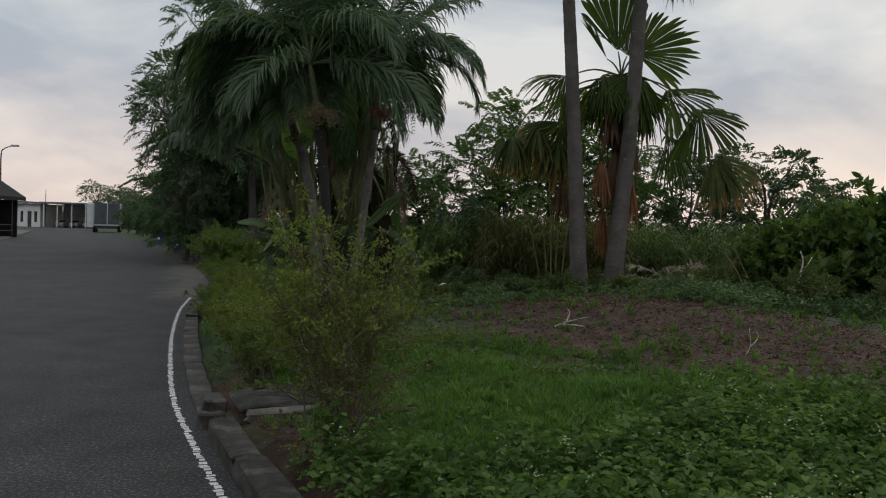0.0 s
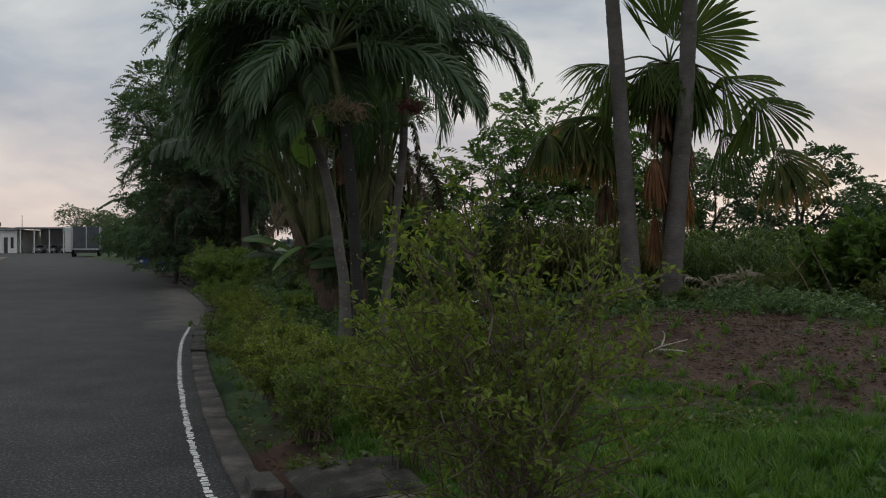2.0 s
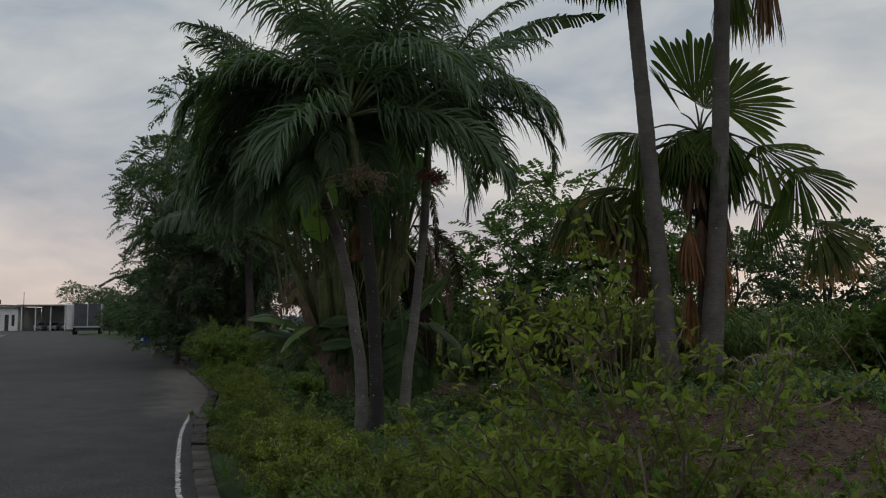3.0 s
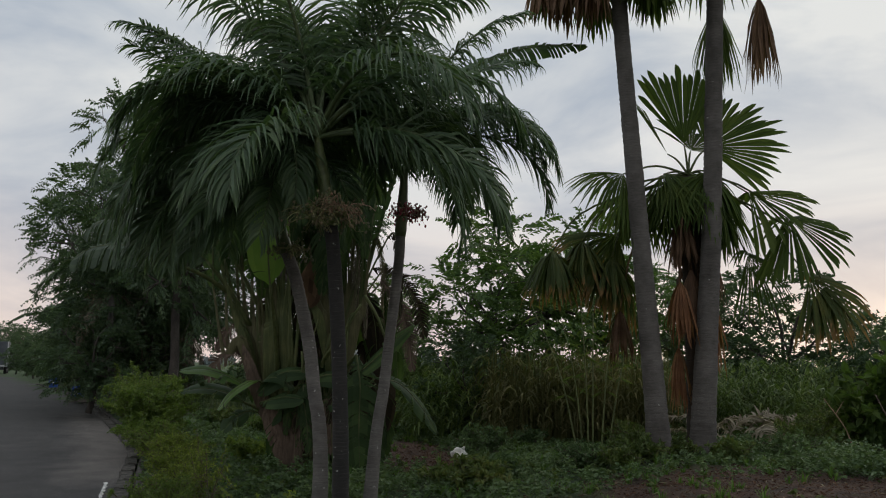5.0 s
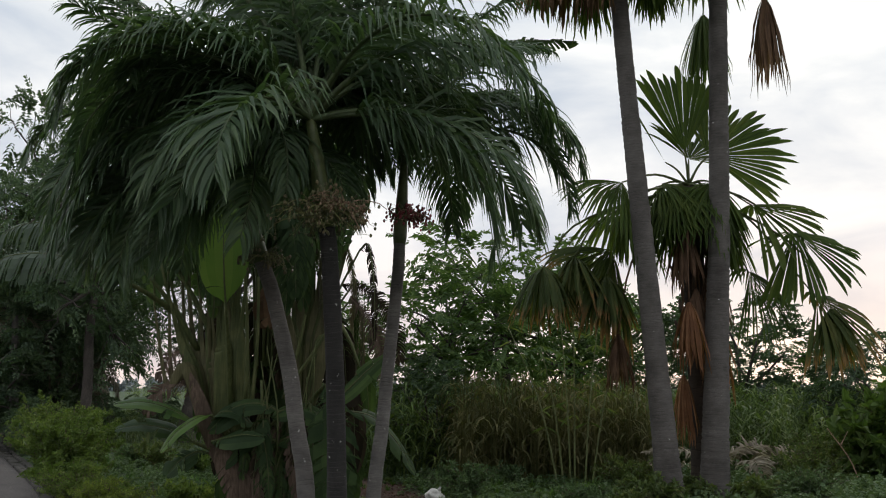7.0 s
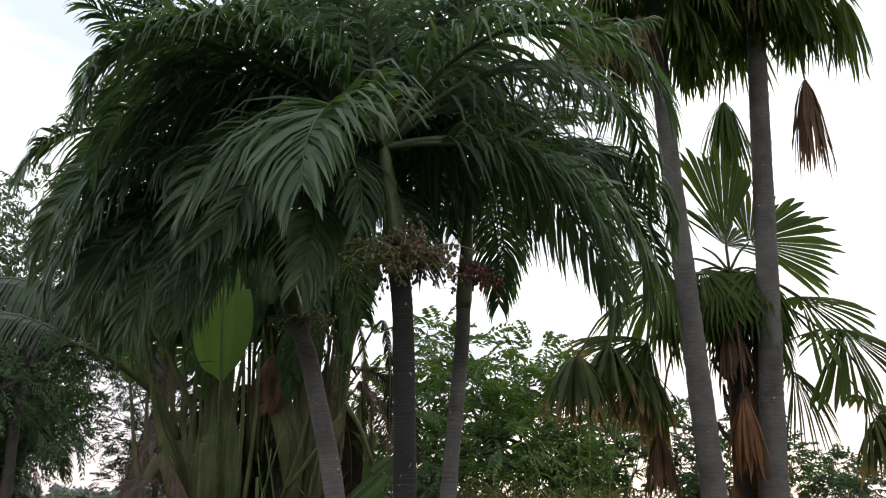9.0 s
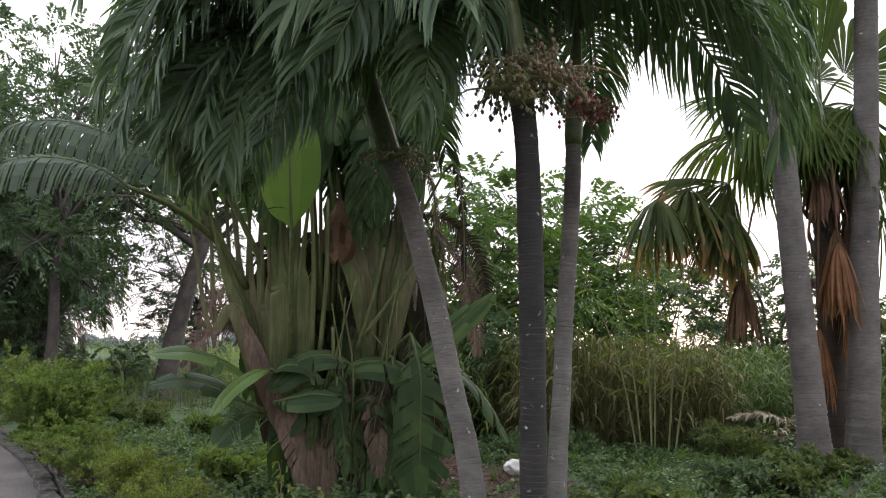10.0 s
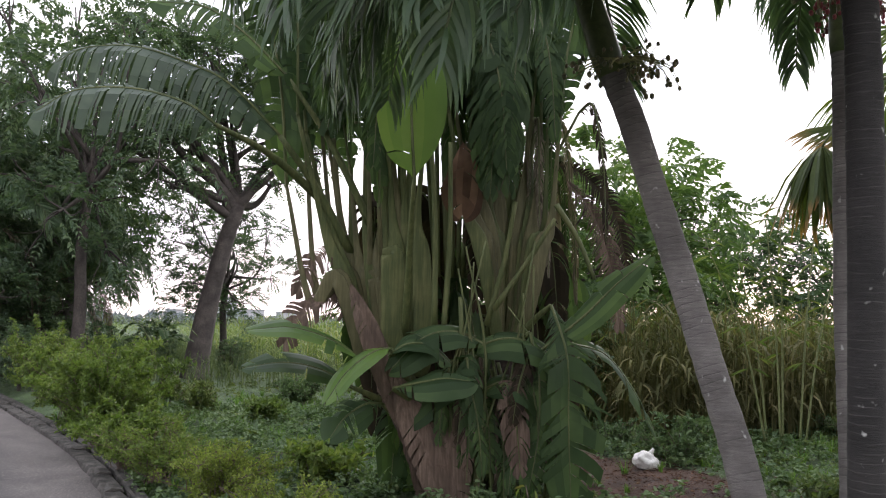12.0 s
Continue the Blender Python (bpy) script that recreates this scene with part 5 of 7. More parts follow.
    broad_leaf(clump, L(-2.2, 18.3, 0.9), [L(-1.75, 18.2, 1.6), L(-1.35, 18.3, 1.5), L(-1.0, 18.4, 1.15), L(-0.75, 18.45, 0.75)], 0.4, 437, M_BANANA, 9, (0.5, -0.5, 0.8), 0.3)
    # the leaning stem of the outer fan, wrapped in crumpled dry sheaths
    for k in range(4):
        rs = np.random.default_rng(680 + k)
        off = np.array([rs.normal(0, 0.03), -0.03 * k, 0.0])
        lift = (0.0, 0.5, 1.0, 0.3, 0.8)[k]
        pth = smooth_path([np.array(q) + off for q in ((-0.10, -0.10, -0.08), (-0.22, -0.14, 0.35), (-0.36, -0.15, 0.72), (-0.52 - 0.03 * lift, -0.13, 0.98 + 0.12 * lift), (-0.62 - 0.06 * lift, -0.08, 1.12 + 0.3 * lift))], 22)
        pth = pth + rs.normal(0, 0.008, pth.shape)
        wr = np.interp(np.linspace(0, 1, 22), [0, 0.4, 0.75, 1], [0.085, 0.068, 0.050, 0.008]) * rs.uniform(0.7, 1.1) * (1 + 0.06 * rs.standard_normal(22))
        wrap = Soup().tube(pth, wr, 24, 0.6)
        # lengthwise folds that wander as they rise
        v, mid = wrap.v[0], np.repeat(pth, 24, 0)
        a, run = np.tile(np.arange(24) / 24 * 6.2832, 22), np.repeat(np.linspace(0, 1, 22), 24)
        wrap.v[0] = mid + (v - mid) * (1 + 0.22 * np.sin(5 * a + 9 * run + k) + 0.12 * np.sin(9 * a - 14 * run + 2 * k))[:, None]
        part("dry_sheath", wrap, M_SHEATH, clump, "crumpled brown dry sheath")
    # dark low leaves crossing before the stems
    for j in range(4):
        x, z, yy, sd = rng.uniform(-3.4, -2.6), rng.uniform(0.9, 1.6), rng.uniform(17.95, 18.15), rng.choice((-1, 1))
        l = rng.uniform(0.6, 0.95)
        q = [L(x, yy, z), L(x + sd * l * 0.35, yy - 0.08, z + 0.12), L(x + sd * l * 0.7, yy - 0.14, z + 0.06), L(x + sd * l, yy - 0.16, z - 0.2)]
        broad_leaf(clump, L(-2.95 + 0.3 * sd, 18.3, 0.6), q, rng.uniform(0.34, 0.5), 740 + j, M_BANANA, rng.randrange(2, 10), (sd * 0.2, -0.55, 0.8), 0.35, stalk_r=(0.03, 0.018), limp=0.2)
    # slack stalks hanging before the stems
    for j in range(16):
        x, z1 = -2.80 + 0.034 * j + rng.uniform(-0.02, 0.02), rng.uniform(0.9, 1.6)
        yy = rng.uniform(17.95, 18.12)
        part("leaf_stalk", Soup().tube(smooth_path([L(x + rng.uniform(-0.15, 0.15), yy + 0.15, z1), L(x, yy, z1 * 0.6), L(x + rng.uniform(-0.05, 0.05), yy - 0.03, 0.1)], 9), np.linspace(0.018, 0.012, 9), 6, 0.5), M_STALK if j % 4 else M_SHEATH, clump, smooth=True)
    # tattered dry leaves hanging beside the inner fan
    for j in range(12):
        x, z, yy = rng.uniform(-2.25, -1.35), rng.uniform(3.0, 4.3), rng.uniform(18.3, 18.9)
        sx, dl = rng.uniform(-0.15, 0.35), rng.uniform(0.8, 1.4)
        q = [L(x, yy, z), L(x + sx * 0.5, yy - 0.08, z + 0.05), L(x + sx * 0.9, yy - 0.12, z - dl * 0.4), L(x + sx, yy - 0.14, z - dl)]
        broad_leaf(clump, L(-2.2, 18.6, 2.4), q, rng.uniform(0.10, 0.20), 700 + j, (M_DEAD_GREY, M_BANANA, M_DEAD_GREY, M_DEAD_DARK)[j % 4], rng.randrange(24, 36), (rng.uniform(-0.6, 0.6), -1, 0.2), stalk_r=(0.022, 0.014), limp=0.7)
    # torn leaves hanging to the ground
    broad_leaf(clump, L(-2.3, 18.2, 1.6), [L(-2.05, 17.95, 1.95), L(-1.98, 17.75, 1.5), L(-1.98, 17.7, 0.9), L(-1.95, 17.7, 0.15)], 0.78, 440, M_BANANA, 22, (0.35, -1, 0), 0.35)
    broad_leaf(clump, L(-2.4, 18.1, 1.5), [L(-2.25, 17.95, 1.7), L(-2.2, 17.85, 1.3), L(-2.22, 17.8, 0.8), L(-2.3, 17.8, 0.35)], 0.4, 441, M_BANANA, 20, (-0.2, -1, 0), 0.1)
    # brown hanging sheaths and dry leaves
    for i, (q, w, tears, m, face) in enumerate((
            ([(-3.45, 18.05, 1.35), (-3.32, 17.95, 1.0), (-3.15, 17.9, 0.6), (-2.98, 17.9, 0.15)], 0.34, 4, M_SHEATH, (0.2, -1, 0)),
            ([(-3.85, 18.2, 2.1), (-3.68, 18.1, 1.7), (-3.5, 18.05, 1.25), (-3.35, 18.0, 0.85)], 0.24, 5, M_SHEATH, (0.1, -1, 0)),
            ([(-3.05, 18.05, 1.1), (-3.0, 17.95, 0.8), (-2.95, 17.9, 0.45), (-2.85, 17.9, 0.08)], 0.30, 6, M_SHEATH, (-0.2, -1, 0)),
            ([(-2.72, 18.35, 3.1), (-2.70, 18.3, 2.8), (-2.66, 18.3, 2.4), (-2.66, 18.3, 1.9)], 0.26, 16, M_DEAD_DARK, (0.1, -1, 0)),
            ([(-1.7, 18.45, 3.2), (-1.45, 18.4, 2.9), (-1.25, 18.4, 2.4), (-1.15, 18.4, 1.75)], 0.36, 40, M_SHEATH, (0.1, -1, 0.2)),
            ([(-1.85, 18.6, 3.4), (-1.45, 18.6, 3.3), (-1.1, 18.6, 2.9), (-0.95, 18.6, 2.3)], 0.40, 44, M_DEAD_DARK, (0.1, -1, 0.3)),
            ([(-3.75, 18.5, 1.8), (-4.0, 18.45, 1.95), (-4.25, 18.4, 1.85), (-4.4, 18.4, 1.55)], 0.34, 20, M_SHEATH, (0, -0.8, 0.6)),
            ([(-3.7, 18.6, 2.2), (-3.95, 18.55, 2.4), (-4.15, 18.5, 2.3), (-4.3, 18.5, 2.0)], 0.3, 20, M_SHEATH, (0, -0.8, 0.6)))):
        sh, _ = broad_blade([L(*e) for e in q], w, 460 + i, tears, 0.45, face, 0.15)
        part("dry_sheath", sh, m, clump, "crumpled brown dry sheath" if m is M_SHEATH else "torn brown dead leaf", True)
    # small withered and green leaves hanging round the foot
    for j in range(26):
        x, z, yy = rng.uniform(-2.95, -1.75), rng.uniform(0.55, 1.45), rng.uniform(17.95, 18.3)
        sx, dl = rng.uniform(-0.3, 0.2), rng.uniform(0.45, 0.8)
        q = [L(x, yy, z), L(x + sx * 0.4, yy - 0.1, z + 0.06), L(x + sx * 0.8, yy - 0.16, z - dl * 0.4), L(x + sx, yy - 0.18, max(z - dl, 0.05))]
        broad_leaf(clump, L(x * 0.7 - 0.8, 18.4, 0.3), q, rng.uniform(0.16, 0.32), 640 + j, (M_BANANA, M_SHEATH, M_BANANA, M_DEAD_DARK)[j % 4], rng.randrange(10, 28), (rng.uniform(-0.5, 0.5), -1, 0.3), stalk_r=(0.018, 0.01), limp=0.4)
    part("dry_sheath", broad_blade([L(-2.84, 18.2, 3.45), L(-2.84, 18.15, 3.25), L(-2.85, 18.15, 3.0), L(-2.85, 18.15, 2.76)], 0.46, 468, 3, 0.3, (0.1, -1, 0), 0.1)[0], M_DEAD, clump, "torn brown dead leaf", True)
    # thin stalks that rise and hang in front
    rngn = np.random.default_rng(12)
    for i in range(13):
        x = rngn.uniform(-3.0, -1.95)
        a = L(x, 18.0 + rngn.normal(0, 0.06), 0.1)
        b = L(x + rngn.normal(0, 0.10), 17.95, rngn.uniform(0.7, 1.5))
        c = L(x + rngn.normal(0, 0.25), 18.0, rngn.uniform(1.4, 2.6))
        part("thin_stalk", Soup().tube(smooth_path([a, b, c], 9), np.linspace(0.018, 0.008, 9), 5), M_STALK, clump, smooth=True)
    # the long leaf that rises above the feather palms
    broad_leaf(clump, L(-2.2, 18.6, 2.2), [L(-1.1, 18.5, 6.2), L(-0.3, 18.5, 6.85), L(0.7, 18.5, 7.3), L(1.75, 18.5, 7.42)], 0.55, 450, M_BANANA, 34, (0, -0.9, 0.6), 0.1, (0.05, 0.025), 0.3)


travellers_clump()


# ---- broad-leaved and feathery trees ----
def spray_mesh(soup, o, d, length, pairs, leaf_len, leaf_wid, rng):
    """Pinnate sprays at points o along directions d."""
    n = len(o)
    d = unit(d)
    lat = unit(np.cross(d, np.array([0, 0, 1.0]) + rng.normal(0, 0.3, (n, 3))))
    up = np.cross(lat, d)
    for j in range(pairs):
        u = (j + 0.6) / pairs
        base = o + d * (length * u)[:, None] + np.array([0, 0, -1.0]) * (length * 0.35 * u * u)[:, None]
        for side in (-1, 1):
            dr = lat * side + d * 0.55 + np.array([0, 0, -0.35]) + rng.normal(0, 0.15, (n, 3))
            sz = leaf_len * (0.7 + 0.5 * np.sin(np.pi * u)) * rng.uniform(0.8, 1.15, n)
            soup.leaves(base, dr, up, sz, sz * leaf_wid)
    return soup


def crown_mesh(blobs, per, spray, pairs, leaf_len, leaf_wid, seed, material):
    """A crown of sprays in and on uneven clumps; blobs are (centre, radii)."""
    rng = np.random.default_rng(seed)
    s = Soup()
    for c, r in blobs:
        n = int(per * (r[0] * r[1] * r[2]) ** (2 / 3))
        q = unit(rng.standard_normal((n, 3)))
        q[:, 2] = np.where(q[:, 2] < -0.4, -q[:, 2], q[:, 2])
        rad = rng.uniform(0.45, 1.0, n) ** 0.6
        o = np.array(c) + q * np.array(r) * rad[:, None] * (0.85 + 0.3 * rng.random(n))[:, None]
        d = q + np.array([0, 0, -0.15]) + rng.normal(0, 0.45, (n, 3))
        spray_mesh(s, o, d, spray * rng.uniform(0.7, 1.2, n), pairs, leaf_len, leaf_wid, rng)
    return s.mesh("crown", material)


def limbs_mesh(trunk, radii, blobs, seed, name="limb"):
    """Limbs from the upper trunk to each clump, with a few twigs."""
    rng = np.random.default_rng(seed)
    trunk = np.asarray(trunk, float)
    made = []
    for c, r in blobs:
        s = Soup()
        a = trunk[-1] if rng.random() > 0.4 else trunk[-2] * 0.4 + trunk[-1] * 0.6
        c = np.array(c, float)
        mid = (a + c) / 2 + rng.normal(0, 0.12, 3) * np.linalg.norm(c - a)
        s.tube(smooth_path([a, mid, c], 10), np.linspace(radii[-1] * 0.75, radii[-1] * 0.2, 10), 6)
        for j in range(4):
            e = c + unit(rng.standard_normal(3)) * np.array(r) * 0.8
            s.tube(smooth_path([mid * 0.3 + c * 0.7, (c + e) / 2 + rng.normal(0, 0.1, 3), e], 6), np.linspace(radii[-1] * 0.25, radii[-1] * 0.06, 6), 4, cap=False)
        made.append(s.mesh(name, M_TREE_BARK, True))
    return made


def tree_kind(trunk, radii, blobs, per, spray, pairs, leaf_len, leaf_wid, seed, material):
    tr = Soup().tube(smooth_path(trunk, 22), np.interp(np.linspace(0, 1, 22), np.linspace(0, 1, len(radii)), radii), 10).mesh("trunk", M_TREE_BARK, True)
    return tr, limbs_mesh(trunk, radii, blobs, seed), crown_mesh(blobs, per, spray, pairs, leaf_len, leaf_wid, seed, material)


def plant_tree(kind, place, turn, size, label, group="", category="tree", name="tree", squash=1.0):
    t = thing(name, place, label, category, group)
    t.rotation_euler = (0, 0, radians(turn))
    t.scale = (size, size, size * squash)
    trunk, limbs, crown = kind
    part("trunk", trunk, None, t)
    for me in limbs:
        part("limb", me, None, t)
    part("crown", crown, None, t)
    return t


def random_blobs(n, h0, h1, spread, seed):
    rng = np.random.default_rng(seed)
    out = []
    for i in range(n):
        u = (i + 0.5) / n
        a, z = i * 2.4 + rng.uniform(-0.5, 0.5), h0 + (h1 - h0) * u
        rr = spread * (0.35 + 0.65 * math.sin(math.pi * min(1, 0.2 + 0.8 * (1 - u)))) * rng.uniform(0.5, 1.0)
        r = spread * rng.uniform(0.32, 0.5)
        out.append(((rr * math.cos(a), rr * math.sin(a), z), (r, r, r * 0.7)))
    return out


BROAD = [tree_kind([(0, 0, 0), (0.1, 0.05, 1.2), (0.05, 0.1, 2.6), (0.25, 0.1, 4.0)], [0.2, 0.15, 0.13, 0.09], random_blobs(15, 2.0, 7.4, 2.7, 500 + i), 62, 0.62, 7, 0.15, 0.45, 510 + i, M_TREE_LEAF) for i in range(2)]
DENSE = [tree_kind([(0, 0, 0), (0.1, -0.1, 0.8), (0.1, 0.1, 1.8)], [0.14, 0.11, 0.08], random_blobs(12, 0.7, 4.2, 1.9, 530 + i), 150, 0.42, 5, 0.15, 0.5, 540 + i, M_TREE_LEAF) for i in range(2)]
FEATHER = [tree_kind([(0, 0, 0), (0.1, 0.1, 1.0), (-0.05, 0.1, 2.2), (0.1, 0.2, 3.0)], [0.12, 0.10, 0.085, 0.06], random_blobs(12, 1.5, 4.8, 2.0, 560 + i), 56, 0.75, 8, 0.19, 0.42, 570 + i, M_TREE_PALE) for i in range(2)]


# the forked tree by the field
def forked_tree():
    o = np.array((-5.6, 35.5, 0.1))
    trunk = [(0, 0, 0), (0.05, 0, 0.7), (0.32, 0, 2.4), (0.68, 0, 4.0), (0.98, 0, 5.0)]
    blobs = [((-1.1, 0.2, 7.4), (1.5, 1.4, 0.8)), ((0.6, 0.5, 7.9), (1.5, 1.5, 0.9)), ((2.2, 0.3, 7.2), (1.3, 1.3, 0.7)), ((-2.4, -0.4, 6.6), (1.1, 1.1, 0.6)), ((0.2, -0.6, 8.9), (1.4, 1.4, 0.8)), ((-1.6, 0.3, 9.3), (1.3, 1.3, 0.8)), ((2.0, 0.4, 5.9), (0.9, 0.9, 0.5)), ((-0.9, -0.3, 5.4), (0.8, 0.8, 0.45)), ((-0.5, 0.3, 6.6), (1.0, 1.0, 0.5)), ((3.0, 0.2, 6.8), (1.1, 1.1, 0.8)), ((1.2, 0.3, 9.6), (1.3, 1.3, 0.8))]
    kind = tree_kind(trunk, [0.44, 0.34, 0.27, 0.23, 0.19], blobs, 210, 0.6, 7, 0.135, 0.42, 601, M_TREE_LEAF)
    t = plant_tree(kind, tuple(o), 0, 1, "forked dark-trunked tree with a light open crown beside the field")
    limb = Soup()
    limb.tube(smooth_path([(0.92, 0, 4.85), (0.55, 0, 5.4), (-0.1, 0, 5.9), (-0.75, 0, 6.5), (-1.3, 0.1, 7.2)], 16), np.linspace(0.17, 0.07, 16), 8)
    limb.tube(smooth_path([(0.95, 0, 4.9), (1.35, 0, 5.45), (1.75, 0, 5.8), (2.3, 0.2, 6.6)], 14), np.linspace(0.16, 0.06, 14), 8)
    part("fork_limb", limb, M_TREE_BARK, t, "two spreading dark limbs", True)
    t2 = plant_tree(BROAD[1], (-4.9, 40.2, 0.1), 40, 0.8, "slender grey tree close behind the forked tree")


forked_tree()

ROW = "trees along the road"
for i, (x, y, k, tn, sz, sq) in enumerate(((-8.5, 33.6, 1, 10, 1.02, 1.4), (-9.2, 38.5, 0, 80, 1.0, 1.3), (-11.3, 36.5, 0, 80, 1.0, 1.1), (-13.2, 41.5, 1, 150, 1.08, 1.1), (-13.0, 46.5, 0, 220, 1.15, 1.0), (-11, 48, 0, 300, 1.15, 1.05), (-15.8, 54, 1, 30, 1.0, 1.0),
                                            (-19.2, 61, 0, 100, 0.9, 0.95), (-22.8, 69, 1, 170, 0.85, 0.92), (-26.8, 78, 0, 240, 0.78, 0.9), (-32, 89, 1, 310, 0.7, 0.9), (-37.4, 101, 0, 20, 0.66, 0.88), (-43, 120, 1, 90, 0.7, 0.85), (-78, 178, 0, 90, 1.3, 0.95), (-72.5, 175, 1, 30, 1.25, 0.9), (-66, 165, 0, 130, 1.1, 0.9), (-60, 150, 1, 10, 1.0, 0.9), (-53, 136, 0, 70, 0.85, 0.9))):
    plant_tree(BROAD[k], (x, y, 0.1), tn, sz, "dense dark green broad-leaved tree in the roadside row", ROW, squash=sq)
for i, (x, y, k, tn, sz) in enumerate(((-11.5, 40.8, 0, 120, 0.95), (-14.2, 46, 1, 200, 0.95), (-16.7, 54, 0, 260, 0.95), (-20.6, 63, 1, 320, 0.9), (-24.2, 72, 0, 20, 0.9), (-28.8, 82, 1, 80, 0.85), (-34.4, 94, 0, 130, 0.8), (-10.8, 36.6, 1, 190, 0.8), (-41.0, 108, 1, 10, 0.75), (-11.0, 33.4, 0, 70, 0.8), (-9.8, 35.6, 1, 10, 0.85), (-11.7, 38.5, 0, 150, 0.8), (-19.6, 60.5, 0, 30, 0.5), (-23.4, 68.4, 1, 80, 0.5), (-27.6, 77.2, 0, 140, 0.5), (-31.6, 86, 1, 190, 0.5), (-36.0, 95, 0, 250, 0.48), (-40.2, 103.6, 1, 320, 0.45), (-44.5, 118, 0, 20, 0.6), (-8.0, 34.6, 0, 40, 0.34), (-6.9, 38.5, 1, 100, 0.36), (-9.3, 31.8, 1, 160, 0.32), (-4.6, 36.8, 0, 220, 0.26))):
    plant_tree(DENSE[k], (x, y, 0.1), tn, sz, "low dense dark green tree hiding its trunk", ROW, name="small_tree")

# low trees that lean out over the kerb
for i, y in enumerate((38.5, 44, 49.5, 55, 60.5, 66, 72, 78.5, 85, 92, 99, 106)):
    x = float(np.interp(y, EDGE[:, 1], EDGE[:, 0])) + 2.3 - 0.5 * (i % 3)
    plant_tree(DENSE[i % 2], (x, y, 0.1), 75 * i, 0.62 + 0.1 * ((i * 7) % 4), "low dense green tree leaning out to the road", ROW, name="small_tree")

# feathery trees and dark thicket behind the palms
BACK = "trees behind the palms"
for x, y, k, tn, sz in ((1.2, 25.5, 0, 0, 0.9), (3.0, 27, 1, 70, 1.12), (-1.2, 26.5, 1, 140, 0.72), (5.0, 28.5, 0, 200, 0.9), (12.4, 28, 0, 100, 0.6)):
    plant_tree(FEATHER[k], (x, y, 0.1), tn, sz, "bright feathery-leaved tree with open drooping sprays", BACK, name="feathery_tree")
for x, y, k, tn, sz in ((0.4, 23.6, 0, 20, 0.55), (11.5, 19.5, 1, 60, 0.62)):
    plant_tree(DENSE[k], (x, y, 0.1), tn, sz, "dark bushy tree rising from the undergrowth", BACK, name="small_tree")


for x, y, k, tn, sz in ((10.4, 29.0, 0, 40, 1.05), (8.2, 31.0, 1, 130, 1.02), (10.8, 24.0, 1, 210, 0.7)):
    plant_tree(DENSE[k], (x, y, 0.1), tn, sz, "small dark round-crowned tree standing in the weeds", BACK, name="small_tree")


# ---- other palms and bananas in the row ----
DEAD_FRONDS = [frond_mesh(2.2, -30, 58, 40, 0.55, 0.014, 1.2, 760 + i, 0.2) for i in range(2)]
for pair in DEAD_FRONDS:
    for me in pair:
        me.materials.clear()
        me.materials.append(M_DEAD_GREY)


def row_palm(place, height, seed, label, scale=1.2):
    palm = thing("feather_palm", place, label, "palm tree", "palms in the roadside row")
    rng = random.Random(seed)
    dx = rng.uniform(-0.4, 0.4)
    part("trunk", bark_trunk([(0, 0, 0), (dx * 0.4, 0, height * 0.5), (dx, 0, height)], [0.16, 0.12, 0.10], 4, 0.04, sides=10, seed=seed), M_BARK_GREY, palm)
    crown_of_fronds(palm, (dx, 0, height), [(("upright", "arching", "spreading", "arching")[i % 4], i * 33) for i in range(11)], seed, scale)
    # grey dead fronds hanging along the trunk
    for i in range(7):
        rib, blade = DEAD_FRONDS[i % 2]
        f = part("dead_frond", blade, None, palm, "grey dead hanging frond")
        f.matrix_basis = pose(dx * 0.9, 0, height - 0.1 - 0.12 * i, rng.uniform(-30, 30), 0, i * 140 + rng.uniform(-30, 30))
        part("rib", rib, None, f, "dry rib")
    return palm


for i, (x, y, h) in enumerate(((-10.6, 34.5, 4.2), (-9.2, 36.2, 3.2), (-11.6, 38, 5.6), (-10.0, 39, 4.6), (-15.9, 49, 6.0))):
    row_palm((x, y, 0.1), h, 700 + i, "grey feather palm standing among the roadside trees", 1.15)


def banana(place, seed, label, n=7, size=1.0):
    b = thing("banana_plant", place, label, "banana plant", "banana plants in the roadside row")
    rng = random.Random(seed)
    h = 1.6 * size
    part("stem", Soup().tube(smooth_path([(0, 0, 0), (0.05, 0, h * 0.5), (0, 0, h)], 10), np.linspace(0.13, 0.07, 10) * size, 9), M_STALK, b, "pale fleshy stem", True)
    for i in range(n):
        a = i * 2.4 + rng.uniform(-0.3, 0.3)
        d = np.array([math.cos(a), math.sin(a), 0])
        l = rng.uniform(1.3, 1.8) * size
        up = rng.uniform(0.5, 1.1)
        r = np.array([0, 0, h])
        s = [r + d * 0.25 * l + (0, 0, 0.35 * l * up), r + d * 0.5 * l + (0, 0, 0.62 * l * up), r + d * 0.8 * l + (0, 0, 0.62 * l * up), r + d * 1.1 * l + (0, 0, 0.35 * l * up)]
        broad_leaf(b, r, s, 0.5 * size, seed * 20 + i, M_BANANA, rng.randrange(4, 14), (0, 0, 1))
    return b


banana((-13.6, 43.2, 0.1), 32, "banana plant with upright leaves in the tree row", 7, 1.1)
banana((-19.5, 56, 0.1), 33, "banana plant rising above the roadside trees", 7, 1.9)
banana((-6.6, 33.6, 0.1), 34, "small banana plant among the weeds", 6, 0.6)


